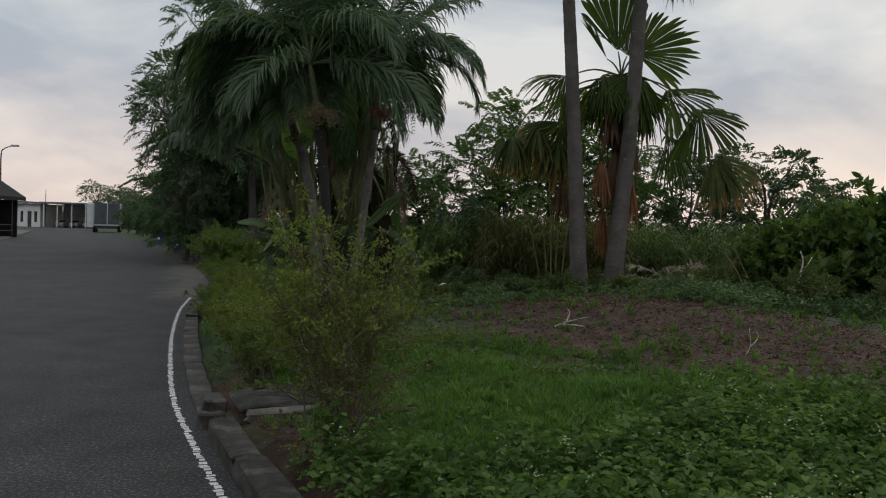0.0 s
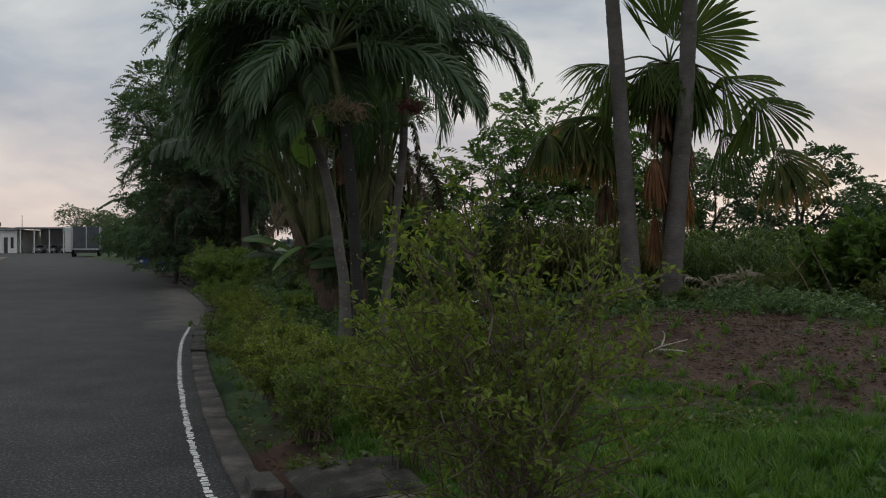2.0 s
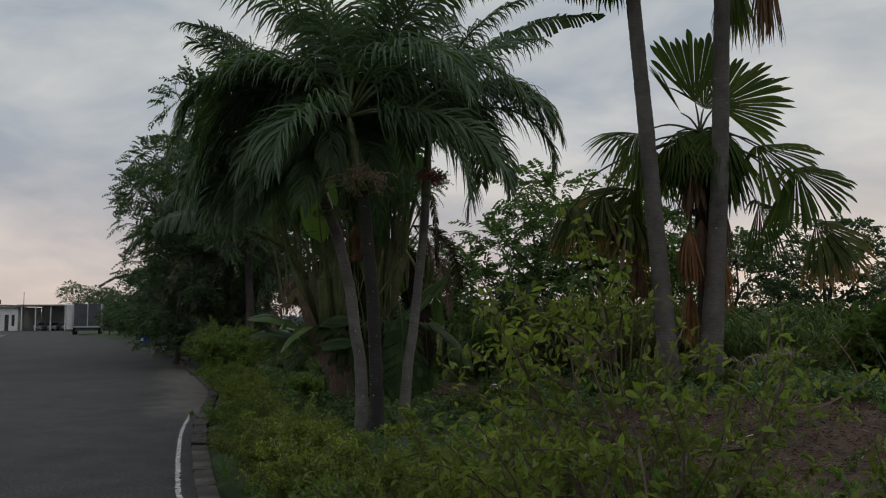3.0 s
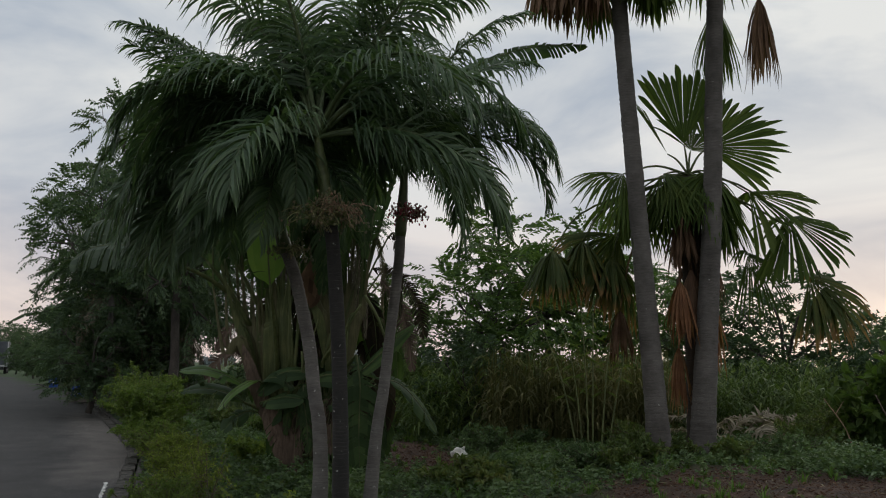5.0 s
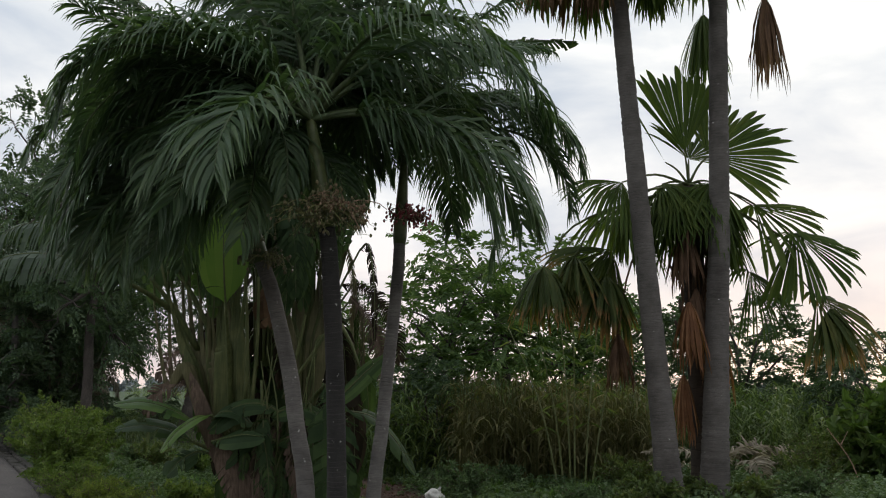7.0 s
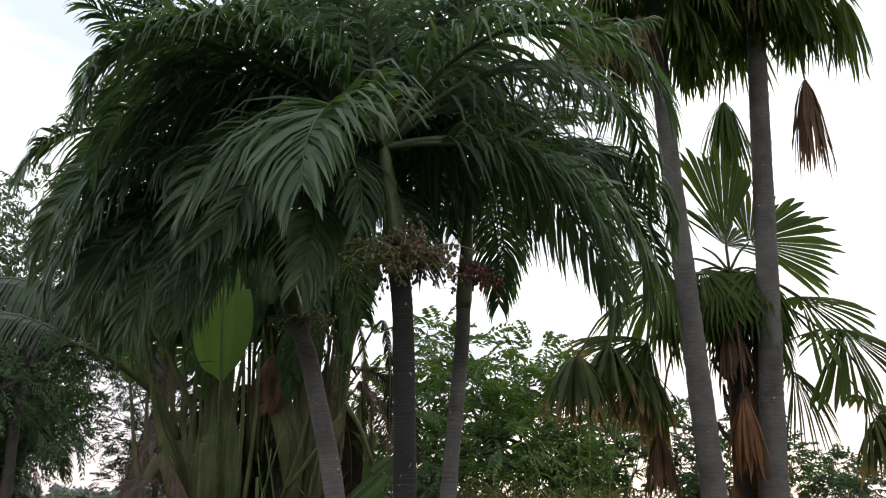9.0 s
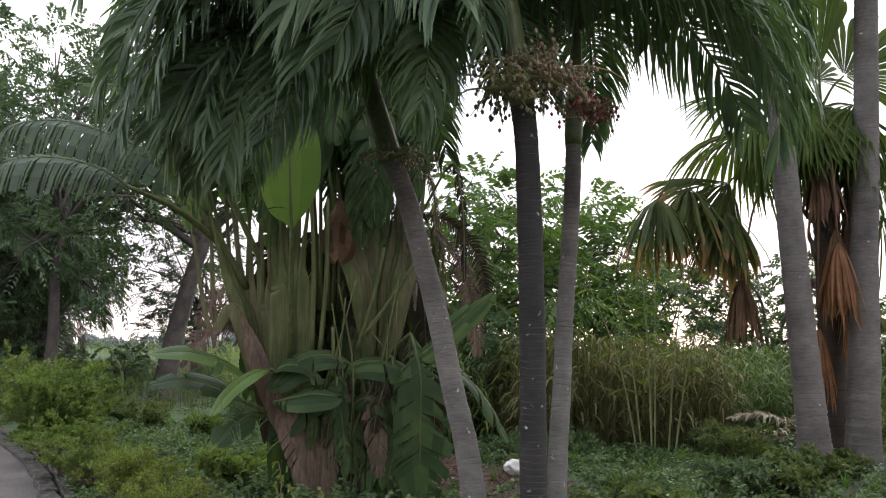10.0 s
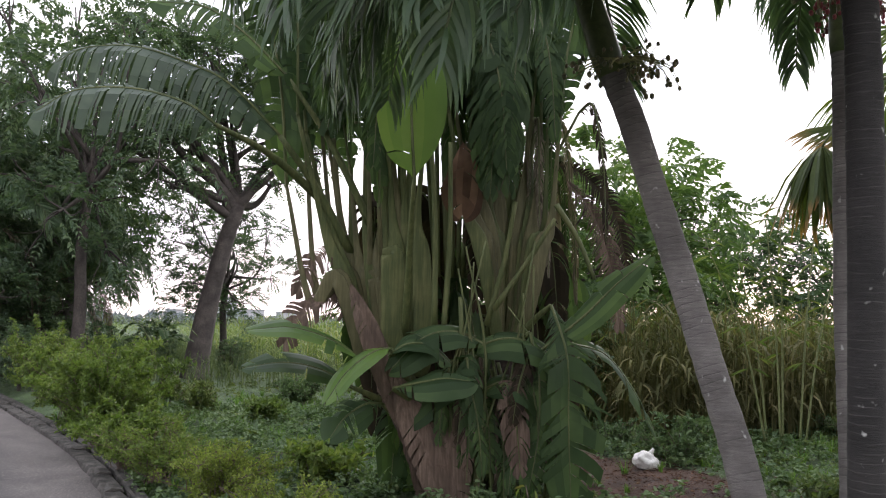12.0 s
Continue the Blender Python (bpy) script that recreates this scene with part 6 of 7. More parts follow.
# ---- shrubs ----
def shrub(place, height, spread, stems, leaves, seed, label, material=None, leaf_len=0.05, bare_low=0.35, group="shrubs", twig=None, foot_r=0.07, twigs=4, leaf_w=0.5):
    """A many-stemmed shrub: forked stems from one foot, small leaves along the upper shoots."""
    rng = np.random.default_rng(seed)
    ob = thing("shrub", place, label, "shrub", group)
    wood, foliage = Soup(), Soup()
    shoots = []
    for i in range(stems):
        a = rng.uniform(0, 6.28)
        r = spread * rng.uniform(0.15, 1.0)
        h = height * rng.uniform(0.6, 1.05) * (1 - 0.25 * (r / spread) ** 2)
        foot = np.array([rng.normal(0, foot_r), rng.normal(0, foot_r), 0])
        top = np.array([r * math.cos(a), r * math.sin(a), h])
        mid = foot * 0.5 + top * 0.5 + np.array([-0.12 * top[0], -0.12 * top[1], 0.05]) + rng.normal(0, 0.03, 3)
        pth = smooth_path([foot, mid, top], 8)
        wood.tube(pth, np.linspace(0.0065, 0.002, 8), 4, cap=False)
        shoots.append(pth)
        for j in range(twigs):
            u = rng.integers(2, 7)
            e = pth[u] + unit(np.array([math.cos(a), math.sin(a), 0.8]) + rng.normal(0, 0.7, 3)) * height * rng.uniform(0.12, 0.3)
            q = smooth_path([pth[u], (pth[u] + e) / 2 + rng.normal(0, 0.02, 3), e], 5)
            wood.tube(q, np.linspace(0.005, 0.002, 5), 3, cap=False)
            shoots.append(q)
    per = max(1, leaves // len(shoots))
    pts, dirs = [], []
    for sh in shoots:
        u = (0.15 + 0.85 * rng.random(per) ** 0.75) * (len(sh) - 1)
        i0 = np.clip(u.astype(int), 0, len(sh) - 2)
        f = (u - i0)[:, None]
        q = sh[i0] * (1 - f) + sh[i0 + 1] * f + rng.normal(0, 0.018, (per, 3))
        keep = q[:, 2] > height * bare_low * rng.uniform(0.3, 1.3, per)
        pts.append(q[keep])
        dirs.append(unit(rng.standard_normal((keep.sum(), 3)) + np.array([0, 0, 0.35])))
    pts, dirs = np.concatenate(pts), np.concatenate(dirs)
    sz = leaf_len * rng.uniform(0.6, 1.25, len(pts))
    foliage.round_leaves(pts, dirs, rng.standard_normal((len(pts), 3)) * 0.5 + (0, 0, 1), sz, sz * leaf_w)
    part("branchwork", wood, twig or M_TWIG, ob, "thin brown woody growth")
    part("foliage", foliage, material or M_SHRUB, ob)
    return ob


shrub((-0.58, 5.3, 0.1), 1.66, 0.60, 30, 15000, 801, "tall twiggy shrub with small light green leaves and bare lower stems", M_SHRUB_LIGHT, 0.034, 0.6, foot_r=0.12, twigs=12)
shrub((-1.05, 7.2, 0.1), 1.1, 0.6, 15, 6000, 802, "thin twiggy shrub beside the drain cover", M_SHRUB_LIGHT, 0.046, 0.35, foot_r=0.12, twigs=7)
for i, (x, y, h, s, n) in enumerate(((-3.35, 12.3, 0.5, 0.6, 4500), (-3.0, 11.2, 0.6, 0.55, 4500), (-3.9, 14.0, 0.5, 0.7, 5000), (-2.8, 12.6, 0.45, 0.6, 4000), (-2.45, 9.9, 0.85, 0.55, 6000), (-2.2, 9.0, 0.75, 0.5, 5000), (-1.85, 8.25, 0.6, 0.4, 3000), (-1.3, 8.6, 0.6, 0.5, 3000), (-1.7, 9.6, 0.6, 0.6, 3500), (-2.2, 11.0, 0.5, 0.6, 3500), (-4.5, 16.7, 0.55, 0.7, 4500), (-4.9, 18.4, 0.6, 0.7, 5000), (-5.5, 20.0, 0.65, 0.75, 5000), (-4.0, 15.2, 0.5, 0.6, 4000), (-5.0, 19.6, 0.45, 0.7, 4000))):
    shrub((x, y, 0.1), h, s, 38, int(n * 1.35), 820 + i, "leafy light green shrub overhanging the kerb", M_SHRUB_LIGHT if i in (1, 4, 5, 8, 10, 11, 13) else M_SHRUB, 0.034, 0.15, "shrubs along the kerb")
for i, (x, y, h, s, n) in enumerate(((-6.35, 22.6, 1.45, 1.1, 14000), (-7.3, 26.0, 1.45, 1.2, 11000), (-6.6, 24.4, 1.2, 1.0, 9000), (-8.3, 29.3, 1.6, 1.2, 9000), (-5.9, 20.9, 0.7, 0.8, 6000))):
    shrub((x, y, 0.1), h, s, 44, n, 840 + i, "rounded bright green roadside bush", M_SHRUB, 0.065, 0.03, "roadside bushes")
for i, (x, y, h, s, n, m) in enumerate(((7.3, 19.4, 1.5, 1.1, 5000, M_SHRUB_DARK), (8.8, 19.6, 2.0, 1.5, 6000, M_SHRUB_DARK), (5.7, 18.9, 0.8, 0.8, 3500, M_SHRUB_DARK), (10.6, 18.6, 2.2, 1.6, 7000, M_SHRUB), 
                                        (1.3, 16.8, 0.4, 0.6, 2500, M_COVER), (4.4, 16.9, 0.5, 0.7, 2600, M_COVER), (6.4, 15.4, 0.9, 0.9, 3600, M_SHRUB_DARK), (8.0, 14.6, 1.1, 1.0, 4200, M_SHRUB_DARK), (2.9, 19.4, 0.6, 0.7, 2600, M_SHRUB_DARK))):
    shrub((x, y, float(ground_z(x, y)) - 0.02), h, s, 34, n, 860 + i, "broad low green bush on the mound", m, 0.075 if i < 4 else 0.055, 0.05, "bushes on the mound")


BIG = "large-leaved bushes"
for i, (x, y, h, s, n) in enumerate(((6.9, 18.7, 1.75, 1.0, 2000), (8.1, 18.2, 2.55, 1.2, 3200), (9.4, 18.1, 3.0, 1.4, 3600), (7.7, 17.4, 1.3, 0.9, 1600), (9.0, 16.9, 1.8, 1.2, 2200), (11.0, 17.2, 2.6, 1.5, 2600))):
    shrub((x, y, float(ground_z(x, y)) - 0.02), h, s, 26, n, 880 + i, "bushy shrub with large soft green leaves", M_BIGLEAF, 0.21, 0.12, BIG, twigs=5, leaf_w=0.62)
for i, (x, y, h) in enumerate(((8.6, 17.6, 3.1), (9.3, 17.9, 3.4), (8.0, 19.0, 3.0))):
    shrub((x, y, float(ground_z(x, y)) - 0.02), h, 0.22, 2, 40, 890 + i, "thin bare shoot rising above the bushes", M_SHRUB_DARK, 0.09, 0.6, BIG, foot_r=0.02, twigs=3)
for i, (x, y, h, s) in enumerate(((6.9, 20.2, 1.0, 0.9), (8.1, 20.0, 1.15, 1.0), (7.6, 21.4, 1.1, 0.9))):
    shrub((x, y, float(ground_z(x, y)) - 0.02), h, s, 40, 2600, 896 + i, "dark tangled low thicket beside the fallen leaves", M_SHRUB_DARK, 0.08, 0.1, "dark thickets")


def leaning_stick(place, tip, seed):
    """A thin bleached stick with one fork."""
    ob = thing("dry_stick", place, "thin bleached bare stick leaning out of the weeds", "stick", "dry sticks")
    rng = np.random.default_rng(seed)
    t = np.array(tip)
    q = smooth_path([(0, 0, -0.05), t * 0.5 + rng.normal(0, 0.03, 3), t], 9)
    part("stem", Soup().tube(q, np.linspace(0.016, 0.007, 9), 6), M_FRUIT_STALK, ob, smooth=True)
    e = q[6] + np.array([0.16, 0.02, 0.22])
    part("fork", Soup().tube(smooth_path([q[6], (q[6] + e) / 2, e], 5), np.linspace(0.009, 0.005, 5), 5), M_FRUIT_STALK, ob, smooth=True)


for x, y, tip, sd in ((7.25, 18.0, (0.32, 0.1, 0.85), 1), (7.32, 18.05, (0.12, 0.05, 0.8), 2), (6.45, 18.6, (-0.5, 0.1, 1.1), 3)):
    leaning_stick((x, y, float(ground_z(x, y))), tip, sd)
WEEDS = "weed clumps on the verge"
rw = np.random.default_rng(61)
for i in range(26):
    x, y = rw.uniform(-6.0, 0.5), rw.uniform(15.2, 31)
    if edge_side(np.array([x]), np.array([y]))[0] < 0.9 or bare(x, y) > 0.35 or (x > -3.6 and x < -1.2 and y < 19.5):
        continue
    shrub((x, y, float(ground_z(x, y)) - 0.02), rw.uniform(0.35, 0.6), rw.uniform(0.4, 0.75), 26, 1800, 1200 + i, "low leafy weed clump in the ground cover", (M_COVER, M_SHRUB_DARK, M_SHRUB)[i % 3], rw.uniform(0.06, 0.10), 0.03, WEEDS)
for i in range(16):
    x, y = rw.uniform(-1.5, 8.0), rw.uniform(15.5, 21.5)
    if bare(x, y) > 0.5 or (x < -0.6 and y < 16):
        continue
    shrub((x, y, float(ground_z(x, y)) - 0.02), rw.uniform(0.25, 0.5), rw.uniform(0.35, 0.7), 22, 1400, 1240 + i, "low leafy weed clump under the palms", (M_COVER, M_SHRUB_DARK)[i % 2], rw.uniform(0.05, 0.09), 0.03, WEEDS)


# ---- ground plants ----
def scatter(n, x0, x1, y0, y1, density, rng):
    """Random places in a rectangle of the verge kept by a density function."""
    x, y = rng.uniform(x0, x1, n), rng.uniform(y0, y1, n)
    keep = (rng.random(n) < density(x, y)) & (edge_side(x, y) > 0.47)
    x, y = x[keep], y[keep]
    return np.stack([x, y, ground_z(x, y)], 1)


def clumpy(x, y, s=1.0):
    return 0.5 + 0.5 * np.sin(x * 2.1 * s + 1.3 * np.sin(y * 1.7 * s)) * np.sin(y * 2.3 * s + 1.1 * np.sin(x * 1.9 * s))


def cover(name, label, n, box, density, height, leaf_len, seed, material=None):
    """Creeping leafy ground cover: tufts of leaves at several heights."""
    rng = np.random.default_rng(seed)
    # each plant is a small dome of leaves of its own height
    plants = scatter(max(n // 16, 50), *box, density, rng)
    top = height * (0.35 + 0.65 * clumpy(plants[:, 0], plants[:, 1], 1.6)) * rng.uniform(0.35, 1.0, len(plants))
    p, top = np.repeat(plants, 16, 0), np.repeat(top, 16)
    s = Soup()
    m = len(p)
    away = np.abs(rng.normal(0, 1, m))
    ang = rng.uniform(0, 6.28, m)
    spread = (0.035 + 0.16 * top) * away
    q = p + np.stack([np.cos(ang) * spread, np.sin(ang) * spread, top * np.clip(1 - 0.28 * away ** 2, 0.1, 1) * rng.uniform(0.6, 1.0, m)], 1)
    d = unit(rng.standard_normal((m, 3)) * np.array([1, 1, 0.35]) + np.array([0, 0, 0.1]))
    sz = leaf_len * rng.uniform(0.6, 1.3, m)
    s.round_leaves(q, d, np.array([0, 0, 1.0]) + rng.normal(0, 0.35, (m, 3)), sz, sz * 0.8, 0.2)
    return tagged(part(name, s, material or M_COVER), label, "ground cover", kind="stuff")


def grass(name, label, n, box, density, height, seed, material=None, wid=0.006):
    rng = np.random.default_rng(seed)
    # blades stand in tufts of their own height
    tufts = scatter(max(n // 18, 50), *box, density, rng)
    high = rng.uniform(0.45, 1.35, len(tufts)) * (0.5 + 0.7 * clumpy(tufts[:, 0], tufts[:, 1], 0.8))
    p, high = np.repeat(tufts, 18, 0), np.repeat(high, 18)
    m = len(p)
    h = height * rng.uniform(0.5, 1.15, m) * high
    a = rng.uniform(0, 6.28, m)
    p = p + np.stack([np.cos(a), np.sin(a), np.zeros(m)], 1) * np.abs(rng.normal(0, 0.03, m))[:, None]
    d = np.stack([np.cos(a), np.sin(a), np.zeros(m)], 1)
    bend = rng.uniform(0.15, 0.9, m)
    c = np.stack([p + d * (h * bend * u * u)[:, None] + np.array([0, 0, 1.0]) * (h * (u - 0.35 * bend * u * u))[:, None] for u in (0, 0.4, 0.75, 1.0)], 1)
    w = np.stack([-np.sin(a), np.cos(a), np.zeros(m)], 1)[:, None] * (wid * np.array([1, 0.9, 0.6, 0.1]))[None, :, None]
    return tagged(part(name, Soup().ribbon(c - w, c + w), material or M_GRASS), label, "grass", kind="stuff")


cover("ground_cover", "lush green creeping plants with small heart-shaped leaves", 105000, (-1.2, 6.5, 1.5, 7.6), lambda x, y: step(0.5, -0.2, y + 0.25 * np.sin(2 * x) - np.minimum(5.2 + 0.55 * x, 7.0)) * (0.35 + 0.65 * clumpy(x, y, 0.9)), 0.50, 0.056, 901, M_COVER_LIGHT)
cover("pale_flowers", "tiny pale flower heads over the creeping plants", 15000, (-1.2, 6.5, 1.5, 7.6), lambda x, y: step(0.3, -0.4, y + 0.25 * np.sin(2 * x) - np.minimum(5.2 + 0.55 * x, 7.0)) * clumpy(x + 2, y, 0.9), 0.50, 0.017, 907, M_FLOWER)
cover("kerb_weeds", "small ragged weeds along the inner side of the kerb", 26000, (-5.5, 0.8, 3.0, 15), lambda x, y: step(1.3, 0.7, edge_side(x, y)) * (0.15 + 0.85 * clumpy(x + 5, y, 1.3)), 0.16, 0.032, 912, M_SHRUB_DARK)
cover("mound_creeper", "thick leafy creeper edging the bare mound", 60000, (3.0, 11.5, 13.0, 20.5), lambda x, y: step(13.5, 14.6, y - 0.25 * np.sin(2.1 * x)) * step(3.4, 4.6, x + 0.3 * np.sin(3 * y)) * (0.25 + 0.75 * clumpy(x, y, 0.7)), 0.62, 0.06, 908)
grass("grass", "fresh green grass patch between drain and mound", 360000, (-2.2, 5.5, 2.5, 11.5), lambda x, y: np.clip(1.15 - 2.0 * bare(x, y), 0.03, 1) * step(11.4, 9.0, y - 0.3 * x) * step(5.5, 4.2, x) * step(2.5, 4.0, y), 0.10, 902, None, 0.004)
cover("grass_weeds", "small broad-leaved weeds in the grass", 26000, (-1.6, 6.5, 5.0, 12.0), lambda x, y: np.clip(1.0 - 1.3 * bare(x, y), 0.05, 1) * step(0.45, 0.9, clumpy(x + 7, y + 3, 0.8)), 0.20, 0.04, 911, M_SHRUB_DARK)
cover("creeper", "leafy green creeper spread under the palms", 170000, (-6.5, 7.5, 14.3, 27), lambda x, y: np.clip(1.0 - 1.25 * bare(x, y), 0.0, 1) * (0.3 + 0.7 * clumpy(x, y, 0.5)), 0.30, 0.058, 903)
cover("weeds", "mixed low green weeds along the kerb and mound", 60000, (-8.5, 9.5, 7.0, 34), lambda x, y: np.clip(0.9 - 1.0 * bare(x, y), 0.10, 1) * (0.2 + 0.8 * clumpy(x + 4, y, 0.6)), 0.22, 0.06, 904, M_SHRUB_DARK)
grass("verge_grass", "thin uneven grass over the verge", 150000, (-8.5, 13.0, -5, 30), lambda x, y: np.clip(1.0 - 0.9 * bare(x, y), 0.10, 1) * (0.4 + 0.5 * clumpy(x, y, 0.4)) * step(13.0, 10.0, x), 0.17, 905)


def litter():
    rng = np.random.default_rng(906)
    p = scatter(60000, -3, 9.5, 5.0, 22, lambda x, y: np.clip(0.10 + bare(x, y), 0, 1), rng)
    m = len(p)
    d = unit(rng.standard_normal((m, 3)) * np.array([1, 1, 0.25]))
    sz = rng.uniform(0.02, 0.075, m)
    s = Soup().leaves(p + np.array([0, 0, 0.008]) + rng.uniform(0, 0.02, (m, 1)) * np.array([0, 0, 1]), d, np.array([0, 0, 1.0]) + rng.normal(0, 0.3, (m, 3)), sz, sz * rng.uniform(0.15, 0.5, m), 0.25)
    tagged(part("leaf_litter", s, M_LITTER), "dry brown fallen leaves and bits on bare soil", "leaf litter", kind="stuff")


litter()


def straw_bits():
    """Pale dry slivers and leaf stalks on the bare mound."""
    rng = np.random.default_rng(909)
    p = scatter(3200, -1.5, 9.5, 5.0, 16, lambda x, y: np.clip(bare(x, y) - 0.15, 0, 1), rng)
    m = len(p)
    d = unit(rng.standard_normal((m, 3)) * np.array([1, 1, 0.18]))
    sz = rng.uniform(0.03, 0.12, m)
    s = Soup().leaves(p + np.array([0, 0, 0.022]), d, np.array([0, 0, 1.0]) + rng.normal(0, 0.3, (m, 3)), sz, sz * rng.uniform(0.06, 0.16, m), 0.25)
    tagged(part("straw_litter", s, M_STRAW), "pale dry slivers strewn over the bare soil", "leaf litter", kind="stuff")


straw_bits()


# ---- reeds and field ----
def reeds(name, label, n, box, height, seed, material, lean=0.25, leaves=5, cond=None):
    rng = np.random.default_rng(seed)
    x, y = rng.uniform(box[0], box[1], n), rng.uniform(box[2], box[3], n)
    keep = rng.random(n) < (cond(x, y) if cond else 1.0)
    x, y = x[keep], y[keep]
    m = len(x)
    p = np.stack([x, y, ground_z(x, y)], 1)
    h = height * rng.uniform(0.4, 1.12, m)
    a = rng.uniform(0, 6.28, m)
    d = np.stack([np.cos(a), np.sin(a), np.zeros(m)], 1)
    ln = rng.uniform(0, lean, m)
    s = Soup()
    us = (0, 0.5, 1.0)
    c = np.stack([p + d * (h * ln * u * u)[:, None] + np.array([0, 0, 1.0]) * (h * u)[:, None] for u in us], 1)
    w = np.stack([np.ones(m), np.zeros(m), np.zeros(m)], 1)[:, None] * (np.array([0.008, 0.007, 0.003]))[None, :, None]
    s.ribbon(c - w, c + w)
    for j in range(leaves):
        u = rng.uniform(0.25, 0.98, m)
        o = p + d * (h * ln * u * u)[:, None] + np.array([0, 0, 1.0]) * (h * u)[:, None]
        b = rng.uniform(0, 6.28, m)
        e = np.stack([np.cos(b), np.sin(b), np.zeros(m)], 1)
        l = rng.uniform(0.45, 0.95, m) * height / 2.0
        cc = np.stack([o + e * (l * v * 0.75)[:, None] + np.array([0, 0, 1.0]) * (l * (0.8 * v - 0.95 * v * v))[:, None] for v in (0, 0.35, 0.7, 1.0)], 1)
        ww = np.stack([-np.sin(b), np.cos(b), np.zeros(m)], 1)[:, None] * (np.array([0.010, 0.022, 0.017, 0.001]) * height / 2.0)[None, :, None]
        s.ribbon(cc - ww, cc + ww)
    return tagged(part(name, s, material), label, "reeds", kind="stuff")


reeds("dry_reeds", "tan dry cane stems standing thick behind the palms", 1400, (0.6, 4.4, 21.4, 23.4), 1.85, 921, M_REED_DRY, 0.16, 2)
reeds("reeds", "tall green reeds at the edge of the field", 3200, (-1.0, 16, 22.6, 27.5), 1.75, 922, M_REED, 0.45, 8, lambda x, y: 0.4 + 0.6 * clumpy(x, y, 0.5))
reeds("field_reeds", "wide field of green reeds reaching the distance", 6500, (-14, 60, 27, 75), 1.9, 923, M_REED, 0.2, 6, lambda x, y: (x > -3 - (y - 27) * 0.1) * 1.0)
reeds("far_reeds", "pale far reed field", 4000, (-40, 120, 75, 170), 2.4, 924, M_REED, 0.25, 5, lambda x, y: (x > -8 - (y - 75) * 0.25) * 1.0)


reeds("meadow_weeds", "rank green weeds between the trees and the field", 5000, (-12, 2, 31, 70), 0.8, 925, M_MEADOW, 0.35, 5, lambda x, y: (edge_side(x, y) > 1.0) * 1.0)


def canes():
    """Single tall green canes with few leaves between the palms."""
    rng = random.Random(15)
    for x, y, h, dx in ((2.15, 20.7, 2.9, -0.9), (2.35, 20.7, 3.2, -0.15), (2.55, 20.6, 3.1, 0.35), (2.45, 20.8, 3.4, 0.05), (2.7, 20.7, 3.0, 0.75), (2.3, 20.9, 2.6, -0.4)):
        c = thing("cane", (x, y, 0.1), "single tall green cane with a few narrow leaves", "cane", "tall canes")
        q = smooth_path([(0, 0, 0), (dx * 0.4, 0, h * 0.55), (dx, 0.05, h)], 12)
        part("stem", Soup().tube(q, np.linspace(0.018, 0.008, 12), 6), M_CANE, c, smooth=True)
        s = Soup()
        n = 26
        idx = np.array([rng.randrange(4, 12) for _ in range(n)])
        a = np.array([rng.uniform(0, 6.28) for _ in range(n)])
        s.leaves(q[idx], np.stack([np.cos(a), np.sin(a), np.full(n, -0.3)], 1), np.tile((0, 0, 1.0), (n, 1)), 0.32, 0.035)
        part("foliage", s, M_REED, c)


canes()


# ---- small things on the ground ----
def white_bag():
    bm = bmesh.new()
    bmesh.ops.create_icosphere(bm, subdivisions=4, radius=0.125)
    for v in bm.verts:
        n = noise.noise(v.co * 9) * 0.05 + noise.noise(v.co * 22) * 0.022
        v.co += v.co.normalized() * n
        v.co.z = max(v.co.z * 0.85, -0.08)
        v.co.x *= 1.15
    ear = bmesh.ops.create_cone(bm, cap_ends=True, segments=8, radius1=0.035, radius2=0.015, depth=0.08, matrix=Matrix.Translation((0.06, 0, 0.105)) @ Matrix.Rotation(0.6, 4, "Y"))
    ob = part("plastic_bag", Soup().take(bm), M_BAG, smooth=True)
    ob.location = (-0.24, 19.55, float(ground_z(-0.24, 19.55)) + 0.09)
    tagged(ob, "crumpled white plastic bag lying on the bare soil", "plastic bag")


white_bag()


def husk_pile():
    """Bleached fallen palm fronds, curled and heaped beside the trunks."""
    ob = thing("fallen_palm_leaf", (5.35, 20.8, float(ground_z(5.35, 20.8)) + 0.08), "bleached dry fallen palm leaves heaped beside the palm trunks", "fallen palm leaf")
    rng = random.Random(77)
    for i, (x, y, z, az, rise, bend, ln) in enumerate(((0.1, 0, 0.1, 175, 30, 50, 1.5), (0.2, 0.1, 0.3, 20, 55, 175, 1.2), (-0.3, -0.1, 0.1, 5, 62, 160, 1.3), (0.5, 0.1, 0.15, 160, 60, 170, 1.1), (0.0, -0.2, 0.05, 200, 14, 30, 1.8), (0.6, 0.0, 0.15, 12, 40, 90, 1.3), (0.3, -0.2, 0.2, 265, 50, 150, 0.9))):
        rib, blade = frond_mesh(ln * 1.2, rise + 8, bend, 46, 0.40, 0.018, 0.45, 1700 + i, rng.uniform(-0.4, 0.4))
        for me in (rib, blade):
            me.materials.clear()
            me.materials.append(M_STRAW)
        f = part("dry_frond", blade, None, ob)
        f.matrix_basis = pose(x, y, z, rng.uniform(-25, 25), 0, az)
        part("rib", rib, None, f, "pale dry rib")


husk_pile()


def dead_stick(place, pts, r, label, material=None):
    ob = thing("dead_branch", place, label, "dead branch", "dead branches")
    s = Soup()
    for q in pts:
        s.tube(smooth_path(q, 10), np.linspace(r, r * 0.35, 10), 6)
    part("branch", s, material or M_TWIG_PALE, ob, smooth=True)


